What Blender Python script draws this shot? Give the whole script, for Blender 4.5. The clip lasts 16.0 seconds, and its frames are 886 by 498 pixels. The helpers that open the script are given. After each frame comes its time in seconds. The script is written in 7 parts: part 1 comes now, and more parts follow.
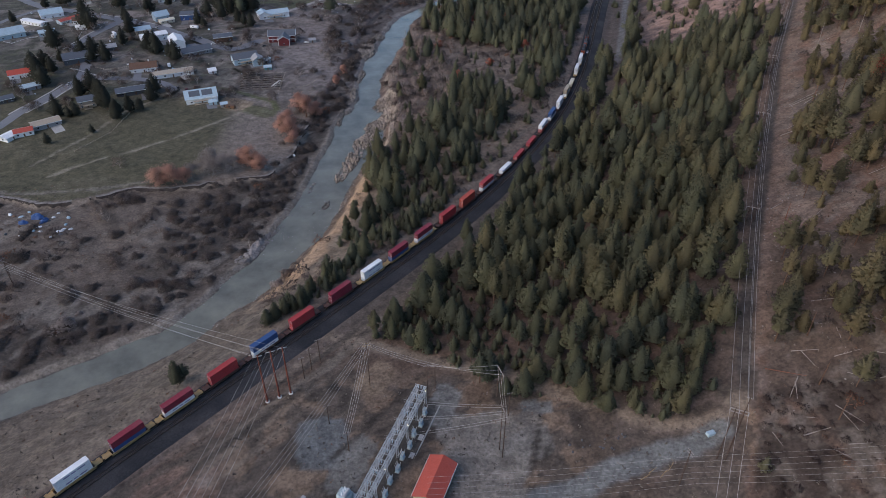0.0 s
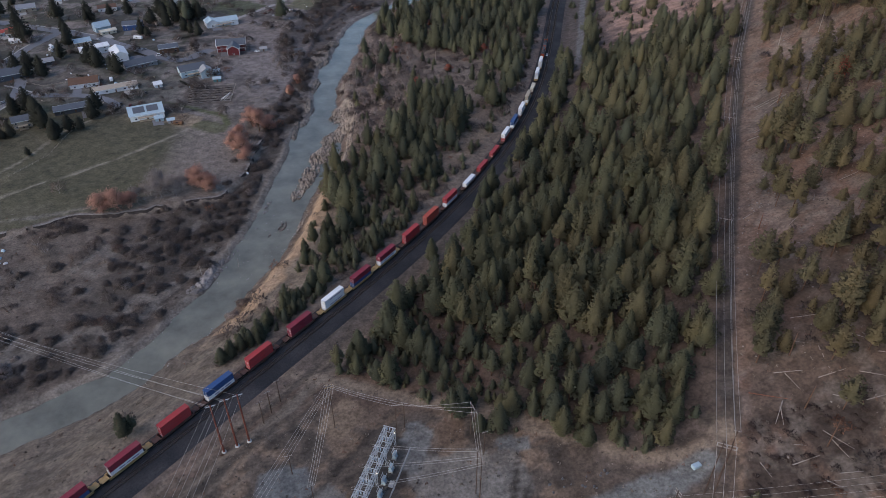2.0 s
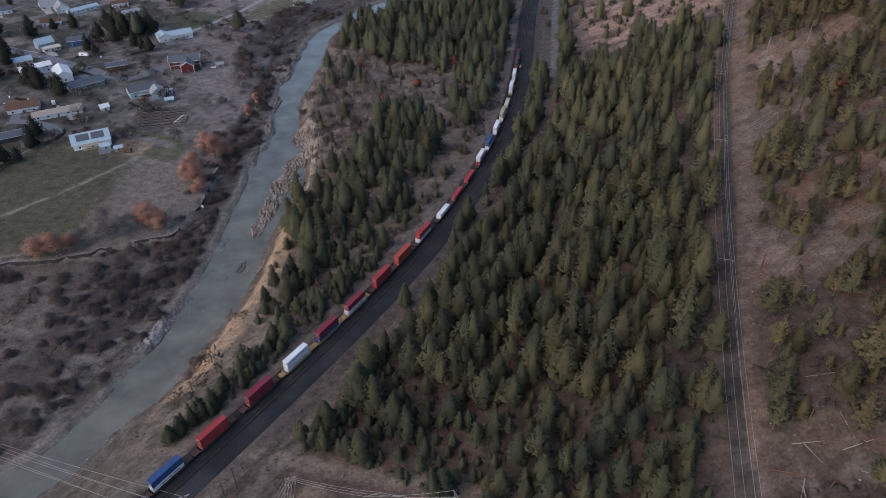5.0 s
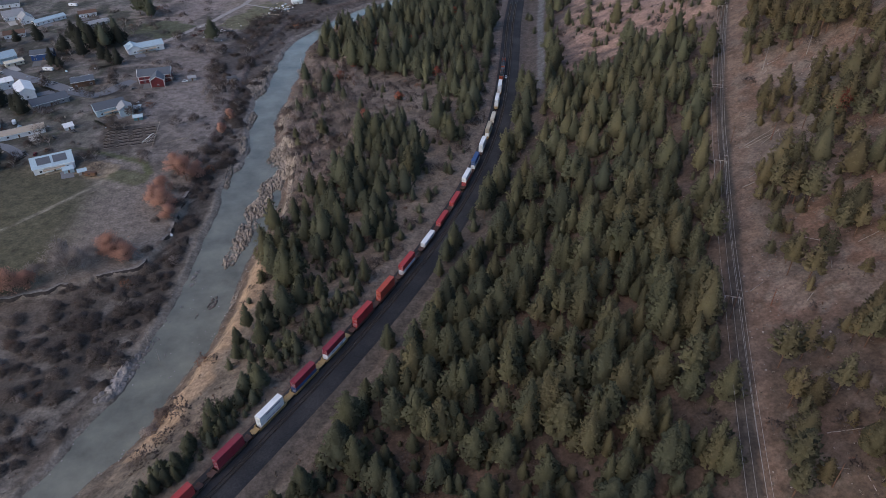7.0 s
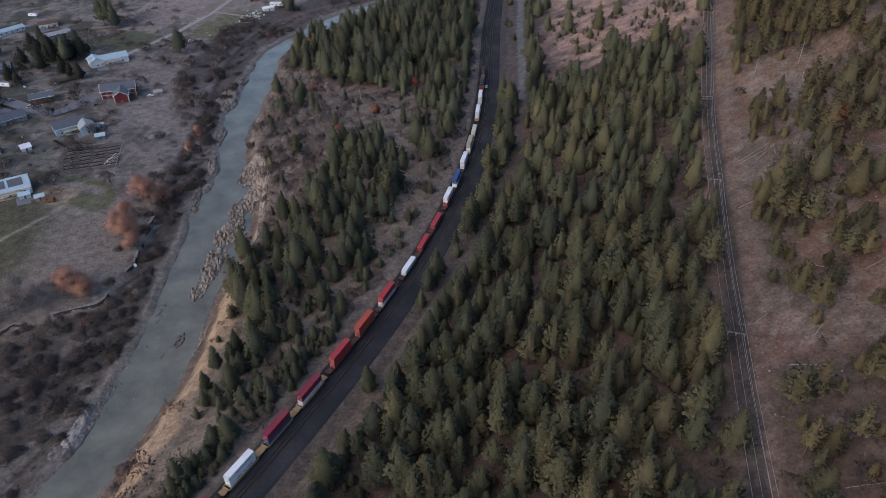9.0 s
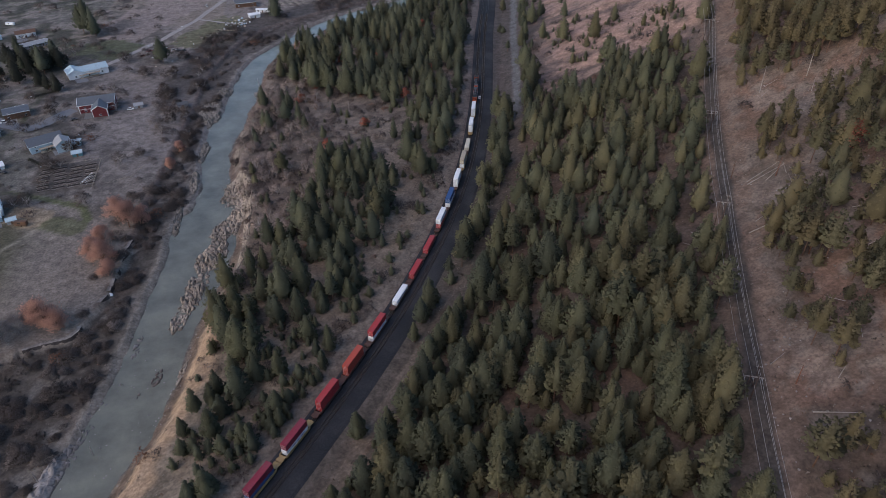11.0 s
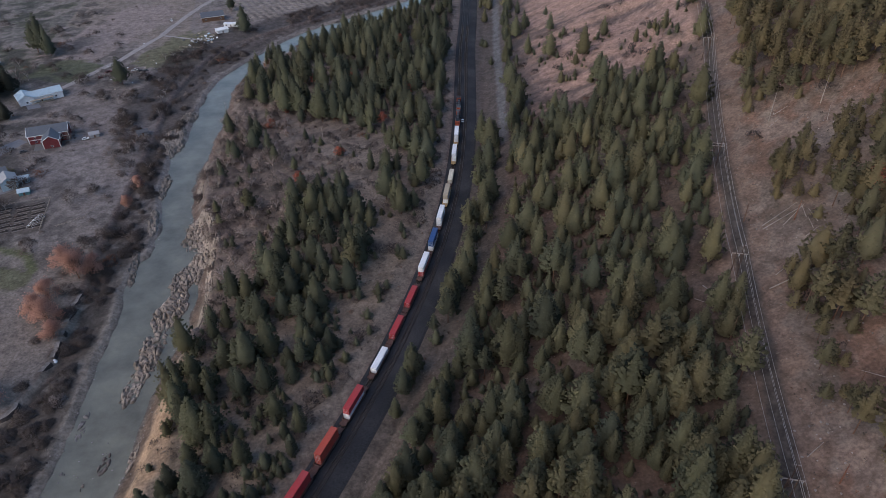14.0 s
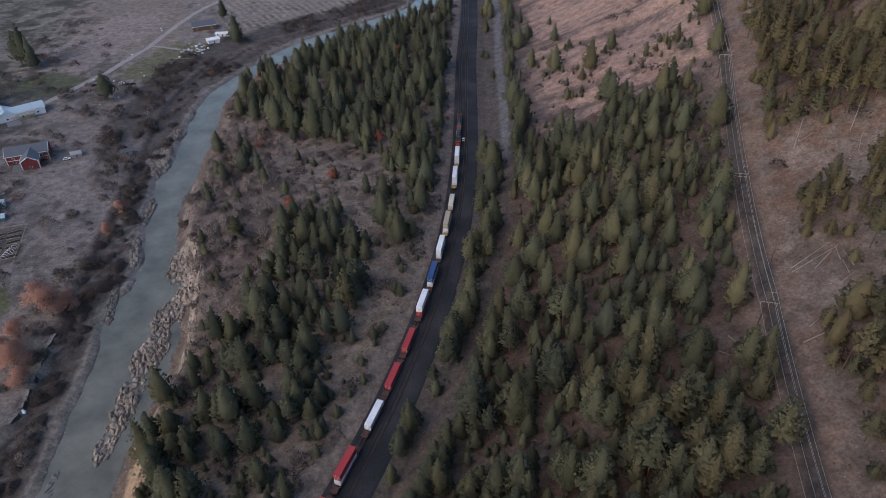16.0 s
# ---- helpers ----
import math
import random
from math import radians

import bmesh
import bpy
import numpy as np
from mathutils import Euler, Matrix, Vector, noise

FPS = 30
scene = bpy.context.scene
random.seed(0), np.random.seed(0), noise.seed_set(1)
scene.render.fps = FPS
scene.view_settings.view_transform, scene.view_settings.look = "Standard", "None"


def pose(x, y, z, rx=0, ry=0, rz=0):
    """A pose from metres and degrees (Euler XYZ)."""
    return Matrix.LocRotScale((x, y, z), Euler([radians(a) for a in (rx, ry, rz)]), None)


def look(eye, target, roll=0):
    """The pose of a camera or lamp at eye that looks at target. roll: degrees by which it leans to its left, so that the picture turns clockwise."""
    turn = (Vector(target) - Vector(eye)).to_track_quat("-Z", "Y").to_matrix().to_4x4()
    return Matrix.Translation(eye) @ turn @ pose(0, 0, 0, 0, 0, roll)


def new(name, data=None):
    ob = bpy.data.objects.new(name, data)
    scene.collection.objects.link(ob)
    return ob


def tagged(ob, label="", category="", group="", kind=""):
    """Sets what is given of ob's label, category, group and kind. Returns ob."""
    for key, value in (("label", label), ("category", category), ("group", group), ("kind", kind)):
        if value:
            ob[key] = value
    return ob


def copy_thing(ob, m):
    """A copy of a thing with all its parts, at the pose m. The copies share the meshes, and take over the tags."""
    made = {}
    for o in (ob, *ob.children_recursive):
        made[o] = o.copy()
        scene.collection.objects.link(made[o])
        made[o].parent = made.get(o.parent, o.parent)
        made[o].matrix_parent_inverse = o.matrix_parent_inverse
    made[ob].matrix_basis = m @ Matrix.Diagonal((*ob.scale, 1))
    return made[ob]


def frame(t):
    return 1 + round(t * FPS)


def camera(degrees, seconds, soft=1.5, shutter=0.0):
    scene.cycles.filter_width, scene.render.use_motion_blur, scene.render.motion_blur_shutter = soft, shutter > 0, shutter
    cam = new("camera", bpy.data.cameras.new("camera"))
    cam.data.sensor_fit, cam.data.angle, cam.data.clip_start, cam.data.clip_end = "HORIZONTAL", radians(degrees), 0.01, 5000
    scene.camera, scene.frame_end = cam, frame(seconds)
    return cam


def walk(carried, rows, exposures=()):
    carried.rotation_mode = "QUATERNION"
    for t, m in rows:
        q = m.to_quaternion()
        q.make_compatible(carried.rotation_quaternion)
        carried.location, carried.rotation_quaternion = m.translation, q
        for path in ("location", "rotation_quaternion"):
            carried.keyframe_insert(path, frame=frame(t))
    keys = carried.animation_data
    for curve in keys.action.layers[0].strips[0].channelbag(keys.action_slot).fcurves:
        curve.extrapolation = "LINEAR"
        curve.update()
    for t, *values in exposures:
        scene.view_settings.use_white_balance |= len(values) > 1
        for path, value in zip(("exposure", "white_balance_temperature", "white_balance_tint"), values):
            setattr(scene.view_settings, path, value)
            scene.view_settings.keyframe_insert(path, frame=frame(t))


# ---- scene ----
cam = camera(67.4, 16.0, soft=0.8)
METRES, EYE, TILT, LEAN, TURN = 190.0, 212.0, -36.0, 0.0, 0.0
ROWS = [
    (0.0, 0.0, 0.0, 0.0, -0.0, 0.0, -0.0),
    (0.5, 0.001, 0.0202, 0.0143, -0.94, -0.05, 0.7),
    (1.0, 0.0015, 0.0399, 0.029, -1.91, -0.11, 1.41),
    (1.5, 0.0026, 0.0599, 0.0436, -2.57, -0.17, 1.91),
    (2.0, 0.0037, 0.0796, 0.0585, -3.01, -0.23, 2.25),
    (2.5, 0.0052, 0.1004, 0.0734, -3.32, -0.28, 2.48),
    (3.0, 0.0072, 0.1226, 0.0901, -3.56, -0.33, 2.68),
    (3.5, 0.0104, 0.1474, 0.1074, -3.84, -0.36, 2.92),
    (4.0, 0.0122, 0.1731, 0.1262, -4.3, -0.42, 3.25),
    (6.5, 0.0355, 0.3109, 0.227, -6.18, -0.72, 4.79),
    (7.0, 0.0399, 0.3367, 0.2448, -6.37, -0.75, 4.95),
    (7.5, 0.0442, 0.3611, 0.2628, -6.57, -0.81, 5.13),
    (8.0, 0.0492, 0.3852, 0.2803, -6.84, -0.86, 5.36),
    (8.5, 0.0539, 0.4086, 0.2972, -7.37, -0.93, 5.78),
    (9.0, 0.0585, 0.4315, 0.3134, -7.94, -1.01, 6.19),
    (11.5, 0.0862, 0.5452, 0.3958, -8.68, -1.2, 6.95),
    (12.0, 0.0932, 0.5718, 0.415, -9.01, -1.26, 7.23),
    (12.5, 0.1001, 0.5992, 0.4352, -9.35, -1.33, 7.5),
    (13.0, 0.1074, 0.6274, 0.4551, -9.68, -1.37, 7.77),
    (13.5, 0.1145, 0.6558, 0.4758, -9.88, -1.42, 7.93),
    (14.0, 0.1233, 0.6841, 0.4962, -9.86, -1.42, 7.97),
    (14.5, 0.1297, 0.7123, 0.5174, -9.9, -1.45, 8.0),
    (15.0, 0.138, 0.7409, 0.5383, -9.89, -1.47, 8.04),
    (15.5, 0.1456, 0.7693, 0.5587, -9.9, -1.48, 8.06),
    (16.0, 0.1546, 0.7978, 0.5792, -9.87, -1.48, 8.09),
]
walk(cam, [(t, pose(0, 0, EYE, TILT, LEAN, TURN) @ pose(METRES * x, METRES * y, METRES * z, 90 + pitch, roll, yaw)) for t, x, y, z, yaw, pitch, roll in ROWS])

# ---- light: dusk under a veiled sky, the sun already low behind the hills ----
world = bpy.data.worlds.new("dusk_sky")
scene.world = world
world.use_nodes = True
wn = world.node_tree
sky = wn.nodes.new("ShaderNodeTexSky")
sky.sky_type = "NISHITA"
sky.sun_disc = False
sky.sun_elevation = radians(18)
sky.sun_rotation = radians(238)
sky.dust_density = 1.5
sky.ozone_density = 3.0
wn.nodes["Background"].inputs["Strength"].default_value = 0.18
wn.links.new(sky.outputs[0], wn.nodes["Background"].inputs["Color"])
sun = new("sun", bpy.data.lights.new("sun", "SUN"))
sun.data.energy = 1.05
sun.data.angle = radians(50)
sun.data.color = (1.0, 0.775, 0.685)
sun.matrix_world = look((0, 0, 0), (0.55, 0.35, -0.75))
scene.view_settings.exposure = 0.37

# ---- materials ----
MATS = {}


def nodes_of(name, rough=0.8, metal=0.0):
    m = bpy.data.materials.new(name)
    m.use_nodes = True
    t = m.node_tree
    b = t.nodes["Principled BSDF"]
    b.inputs["Roughness"].default_value = rough
    b.inputs["Metallic"].default_value = metal
    b.inputs["Specular IOR Level"].default_value = 0.25
    MATS[name] = m
    return m, t, b


def noise_node(t, scale, detail=4.0, coord="Object"):
    c = t.nodes.new("ShaderNodeTexCoord")
    n = t.nodes.new("ShaderNodeTexNoise")
    n.inputs["Scale"].default_value = scale
    n.inputs["Detail"].default_value = detail
    n.inputs["Roughness"].default_value = 0.6
    t.links.new(c.outputs[coord], n.inputs["Vector"])
    return n.outputs["Fac"]


def span(t, fac, lo, hi, a=0.3, b=0.7):
    r = t.nodes.new("ShaderNodeMapRange")
    r.inputs["From Min"].default_value = a
    r.inputs["From Max"].default_value = b
    r.inputs["To Min"].default_value = lo
    r.inputs["To Max"].default_value = hi
    t.links.new(fac, r.inputs["Value"])
    return r.outputs["Result"]


def times(t, colour, fac):
    v = t.nodes.new("ShaderNodeVectorMath")
    v.operation = "SCALE"
    t.links.new(colour, v.inputs[0])
    t.links.new(fac, v.inputs["Scale"])
    return v.outputs[0]


def relief(t, b, fac, strength, distance):
    n = t.nodes.new("ShaderNodeBump")
    n.inputs["Strength"].default_value = strength
    n.inputs["Distance"].default_value = distance
    t.links.new(fac, n.inputs["Height"])
    t.links.new(n.outputs["Normal"], b.inputs["Normal"])


def surface(name, colour, rough=0.8, metal=0.0, coarse=0.15, fine=1.5, vary=0.25, wear=None, bump=0.0, rnd=0.0):
    """A plain surface with stains (coarse) and grain (fine); wear: a second colour that shows through in patches."""
    m, t, b = nodes_of(name, rough, metal)
    rgb = t.nodes.new("ShaderNodeRGB")
    rgb.outputs[0].default_value = (*colour, 1)
    out = rgb.outputs[0]
    big, small = noise_node(t, coarse), noise_node(t, fine)
    if wear:
        mix = t.nodes.new("ShaderNodeMix")
        mix.data_type = "RGBA"
        t.links.new(span(t, big, 0, 0.8, 0.45, 0.65), mix.inputs["Factor"])
        t.links.new(out, mix.inputs["A"])
        mix.inputs["B"].default_value = (*wear, 1)
        out = mix.outputs["Result"]
    out = times(t, out, span(t, small, 1 - vary, 1 + vary))
    out = times(t, out, span(t, big, 1 - 0.6 * vary, 1 + 0.6 * vary))
    if rnd:
        o = t.nodes.new("ShaderNodeObjectInfo")
        out = times(t, out, span(t, o.outputs["Random"], 1 - rnd, 1 + rnd, 0, 1))
    t.links.new(out, b.inputs["Base Color"])
    if bump:
        relief(t, b, small, 0.6, bump)
    return m


def tinted(name, rough=0.9, island=0.3, fine=0.0, vary=0.2, bump=0.0, medium=0.0, sheer=0.0):
    """Colour from the mesh's own attribute "tint", broken up by grain and from piece to piece; sheer: the share of light that foliage lets through."""
    m, t, b = nodes_of(name, rough)
    a = t.nodes.new("ShaderNodeAttribute")
    a.attribute_name = "tint"
    out = a.outputs["Color"]
    if island:
        g = t.nodes.new("ShaderNodeNewGeometry")
        out = times(t, out, span(t, g.outputs["Random Per Island"], 1 - island, 1 + island, 0, 1))
    if fine:
        f = noise_node(t, fine, 6.0)
        out = times(t, out, span(t, f, 1 - vary, 1 + vary))
        if bump:
            relief(t, b, f, 0.7, bump)
    if medium:
        out = times(t, out, span(t, noise_node(t, medium, 5.0), 1 - vary, 1 + vary))
    t.links.new(out, b.inputs["Base Color"])
    if sheer:
        leaf, mix = t.nodes.new("ShaderNodeBsdfTranslucent"), t.nodes.new("ShaderNodeMixShader")
        mix.inputs[0].default_value = sheer
        t.links.new(out, leaf.inputs["Color"])
        t.links.new(b.outputs[0], mix.inputs[1])
        t.links.new(leaf.outputs[0], mix.inputs[2])
        t.links.new(mix.outputs[0], t.nodes["Material Output"].inputs["Surface"])
    return m


GROUND = tinted("earth_and_dry_grass", 0.95, 0, 0.9, 0.36, 0.20, 0.22)
NEEDLES = tinted("pine_needles", 0.85, 0.14, sheer=0.40)
TWIGS = tinted("bare_twigs", 0.9, 0.30, sheer=0.25)
ROCK = tinted("river_rock", 0.85, 0.0, 0.5, 0.35, 0.4, 0.1)
BARK = surface("pine_bark", (0.125, 0.072, 0.05), 0.9, 0, 0.4, 3.0, 0.35)
DEADWOOD = surface("weathered_deadwood", (0.30, 0.27, 0.25), 0.85, 0, 0.4, 3.0, 0.3, (0.14, 0.11, 0.1))
BALLAST = surface("dark_ballast", (0.027, 0.029, 0.034), 0.9, 0, 0.05, 1.6, 0.35, (0.046, 0.045, 0.048), 0.08)
RAIL = surface("rail_steel", (0.14, 0.13, 0.13), 0.4, 0.7, 0.3, 2.0, 0.2)
TIE = surface("creosoted_tie", (0.05, 0.042, 0.038), 0.9, 0, 0.5, 3.0, 0.3)
GRAVEL = surface("grey_gravel", (0.15, 0.15, 0.155), 0.95, 0, 0.06, 1.4, 0.2, (0.105, 0.1, 0.1), 0.05)
ASPHALT = surface("worn_asphalt", (0.185, 0.195, 0.215), 0.85, 0, 0.1, 1.5, 0.15, (0.155, 0.16, 0.175))
CONCRETE = surface("concrete", (0.36, 0.36, 0.35), 0.85, 0, 0.3, 2.0, 0.2)
STEEL = surface("galvanised_steel", (0.50, 0.54, 0.57), 0.5, 0.2, 0.4, 2.0, 0.2)
WIRE = surface("weathered_cable", (0.42, 0.41, 0.40), 0.5, 0.0, 0.2, 1.0, 0.1)
POLE = surface("pole_timber", (0.075, 0.05, 0.04), 0.9, 0, 0.4, 2.0, 0.3)
RUSTPOLE = surface("rusted_steel_pole", (0.17, 0.06, 0.045), 0.8, 0.1, 0.4, 2.0, 0.3)
GLASS = surface("window_glass", (0.03, 0.035, 0.045), 0.12, 0.0, 0.3, 1.0, 0.1)
BLACK = surface("black_rubber", (0.015, 0.015, 0.016), 0.8)
PAINTS = {
    "white": (0.78, 0.81, 0.84), "cream": (0.62, 0.58, 0.47), "tan": (0.42, 0.36, 0.27), "red": (0.38, 0.045, 0.05), "orange_red": (0.42, 0.075, 0.05),
    "maroon": (0.23, 0.03, 0.05), "blue": (0.035, 0.085, 0.23), "yellow": (0.36, 0.25, 0.12), "rust_brown": (0.09, 0.05, 0.042),
    "loco_orange": (0.34, 0.075, 0.032), "loco_black": (0.022, 0.022, 0.024), "grey": (0.30, 0.31, 0.33), "dark_grey": (0.09, 0.095, 0.105),
    "slate": (0.10, 0.115, 0.14), "pale_blue": (0.38, 0.50, 0.58), "barn_red": (0.14, 0.026, 0.032), "brown": (0.13, 0.075, 0.05), "sand": (0.40, 0.34, 0.27),
    "roof_red": (0.42, 0.085, 0.06), "green": (0.10, 0.14, 0.10), "teal": (0.09, 0.22, 0.25), "silver": (0.5, 0.52, 0.54), "violet": (0.25, 0.2, 0.36),
}
for key, rgb in PAINTS.items():
    surface(key + "_paint", rgb, 0.55, 0, 0.25, 2.0, 0.12, tuple(0.75 * c + 0.02 for c in rgb))


def paint(key):
    return MATS[key + "_paint"]


def water_material():
    m, t, b = nodes_of("silty_river_water", 0.12)
    b.inputs["Specular IOR Level"].default_value = 0.75
    rgb = t.nodes.new("ShaderNodeRGB")
    rgb.outputs[0].default_value = (0.152, 0.149, 0.116, 1)
    t.links.new(times(t, rgb.outputs[0], span(t, noise_node(t, 0.06, 6.0), 0.7, 1.35)), b.inputs["Base Color"])
    relief(t, b, noise_node(t, 0.5, 6.0), 0.4, 0.3)
    return m


WATER = water_material()

# ---- the plan: lines that the land follows (x, y in metres, z up from the river) ----


def smooth_line(pts, step=2.0):
    p = np.array(pts, float)
    q = np.vstack([2 * p[0] - p[1], p, 2 * p[-1] - p[-2]])
    out = []
    for i in range(1, len(p)):
        a, b, c, d = q[i - 1], q[i], q[i + 1], q[i + 2]
        gap = np.linalg.norm(c[:2] - b[:2])
        m = max(2, min(int(gap / step), 40 if gap > 160 else 999))
        t = np.linspace(0, 1, m, endpoint=False)[:, None]
        out.append(0.5 * (2 * b + (c - a) * t + (2 * a - 5 * b + 4 * c - d) * t * t + (-a + 3 * b - 3 * c + d) * t ** 3))
    return np.vstack(out + [p[-1:]])


def run_of(line):
    return np.r_[0, np.cumsum(np.linalg.norm(np.diff(line[:, :2], axis=0), axis=1))]


def beside(line, x, y):
    """For each point: the signed distance from the line (right of its direction positive) and the index of the nearest sample."""
    x, y = np.ravel(x), np.ravel(y)
    tang = np.gradient(line[:, :2], axis=0)
    tang /= np.linalg.norm(tang, axis=1)[:, None]
    off, idx = np.empty(len(x)), np.empty(len(x), int)
    for k in range(0, len(x), 4000):
        dx, dy = x[k:k + 4000, None] - line[None, :, 0], y[k:k + 4000, None] - line[None, :, 1]
        i = (dx * dx + dy * dy).argmin(1)
        j = np.arange(len(i))
        ux, uy = dx[j, i], dy[j, i]
        side = ux * tang[i, 1] - uy * tang[i, 0]
        off[k:k + 4000] = np.where(side < 0, -1, 1) * np.hypot(ux, uy)
        idx[k:k + 4000] = i
    return off, idx


def ss(a, b, v):
    t = np.clip((v - a) / (b - a), 0, 1)
    return t * t * (3 - 2 * t)


def vnoise(x, y, scale, seed=0, octaves=4):
    """Smooth noise about 0, from -1 to 1."""
    x, y = np.asarray(x, float) / scale, np.asarray(y, float) / scale
    total, amp = np.zeros_like(x), 0.55
    for o in range(octaves):
        xi, yi = np.floor(x), np.floor(y)
        fx, fy = x - xi, y - yi
        fx, fy = fx * fx * (3 - 2 * fx), fy * fy * (3 - 2 * fy)

        def h(i, j):
            v = np.sin(i * 127.1 + j * 311.7 + (seed + o) * 74.7) * 43758.5453
            return 2 * (v - np.floor(v)) - 1
        total += amp * ((h(xi, yi) * (1 - fx) + h(xi + 1, yi) * fx) * (1 - fy) + (h(xi, yi + 1) * (1 - fx) + h(xi + 1, yi + 1) * fx) * fy)
        x, y, amp = x * 2.03 + 17.3, y * 2.03 + 5.1, amp * 0.5
    return total


TRACK = smooth_line([(-330, -120), (-200, 37), (-119.4, 140.0), (-97.3, 167.2), (-78.2, 190.5), (-59.1, 213.8), (-40.2, 237.2), (-21.6, 260.9), (-3.7, 284.9), (13.5, 309.4), (29.8, 334.5), (44.9, 360.1), (63.2, 395.3),
                     (79.4, 431.6), (93.6, 468.8), (106.0, 506.9), (119.8, 555.3), (135.0, 613.7), (152.6, 681.6), (179.5, 777.3), (235, 990), (300, 1240), (420, 1690), (600, 2370), (900, 3500)])
TRACK_RUN = run_of(TRACK)
# the river: middle and half width
RIVER = smooth_line([(-2200, -500, 14), (-1300, -180, 13), (-850, -20, 12), (-600, 62, 11), (-450, 108, 11), (-335, 135, 10.5), (-247, 157, 10), (-190, 177, 9.5), (-166.6, 191.5, 9.5), (-129.1, 216.5, 10.3), (-117.1, 231, 8.8), (-108.8, 243.6, 9.5), (-98.6, 261.9, 12.2), (-90.6, 279.4, 11.8), (-83.7, 299.9, 13.6), (-79.5, 314.3, 14.3), (-75, 332, 14.8), (-72.3, 348.6, 14.4), (-69.2, 372.6, 15.4), (-65.6, 392.5, 16.5), (-61.7, 414, 18), 
                     (-59.4, 450.4, 18.6), (-56.3, 466.7, 14.5), (-58.3, 494.1, 9.6), (-60.3, 519.2, 9.5), (-60.3, 535.6, 10.2), (-58.9, 555.1, 11.3), (-56.3, 575.8, 12.5), (-52, 594.3, 10.5), (-49.2, 617.6, 11.3), (-46.2, 641, 10.9), (-43, 672.1, 11), (-37, 693.9, 9.5), (-25.3, 719.8, 9.5),
                     (33, 789, 13), (106, 836, 15), (157, 874, 15), (195, 960, 15), (240, 1070, 15), (330, 1350, 15), (480, 1900, 15), (1000, 3600, 15)])
# the cut bank that divides the flood plain from the fields
SCARP = smooth_line([(-2200, 300), (-1300, 310), (-800, 318), (-540, 324), (-420, 329), (-335, 333), (-262, 335), (-238, 329), (-211, 333), (-189, 346), (-159, 349), (-128, 358), (-110, 366), (-101, 388),
                     (-97, 420), (-95, 460), (-90, 520), (-82, 600), (-74, 680), (-45, 760), (20, 815), (100, 862), (160, 905), (200, 985), (250, 1110), (340, 1400), (480, 1930), (1000, 3640)])
POWER = smooth_line([(40, 20), (94, 134), (109, 174), (116, 193), (128, 221), (144, 256.5), (157, 286), (169, 314), (184, 347), (196, 374.5), (207, 402), (226.5, 442.5), (255.5, 498), (290, 570), (400, 815)])
SOUTH_EDGE = smooth_line([(-60, 246), (-36, 217), (-26, 200), (-12, 195), (4, 185), (21, 168), (34, 164), (47, 163), (62, 152), (75, 150), (83, 150), (92, 156), (100, 168), (110, 189)])
RAIL_Z = 18.0


def road_side(yf):
    """Distance of the dirt road from the track."""
    return np.interp(yf, [150, 205, 250, 320, 380, 430, 560], [28.5, 27, 22, 21, 24, 28.5, 29.5])


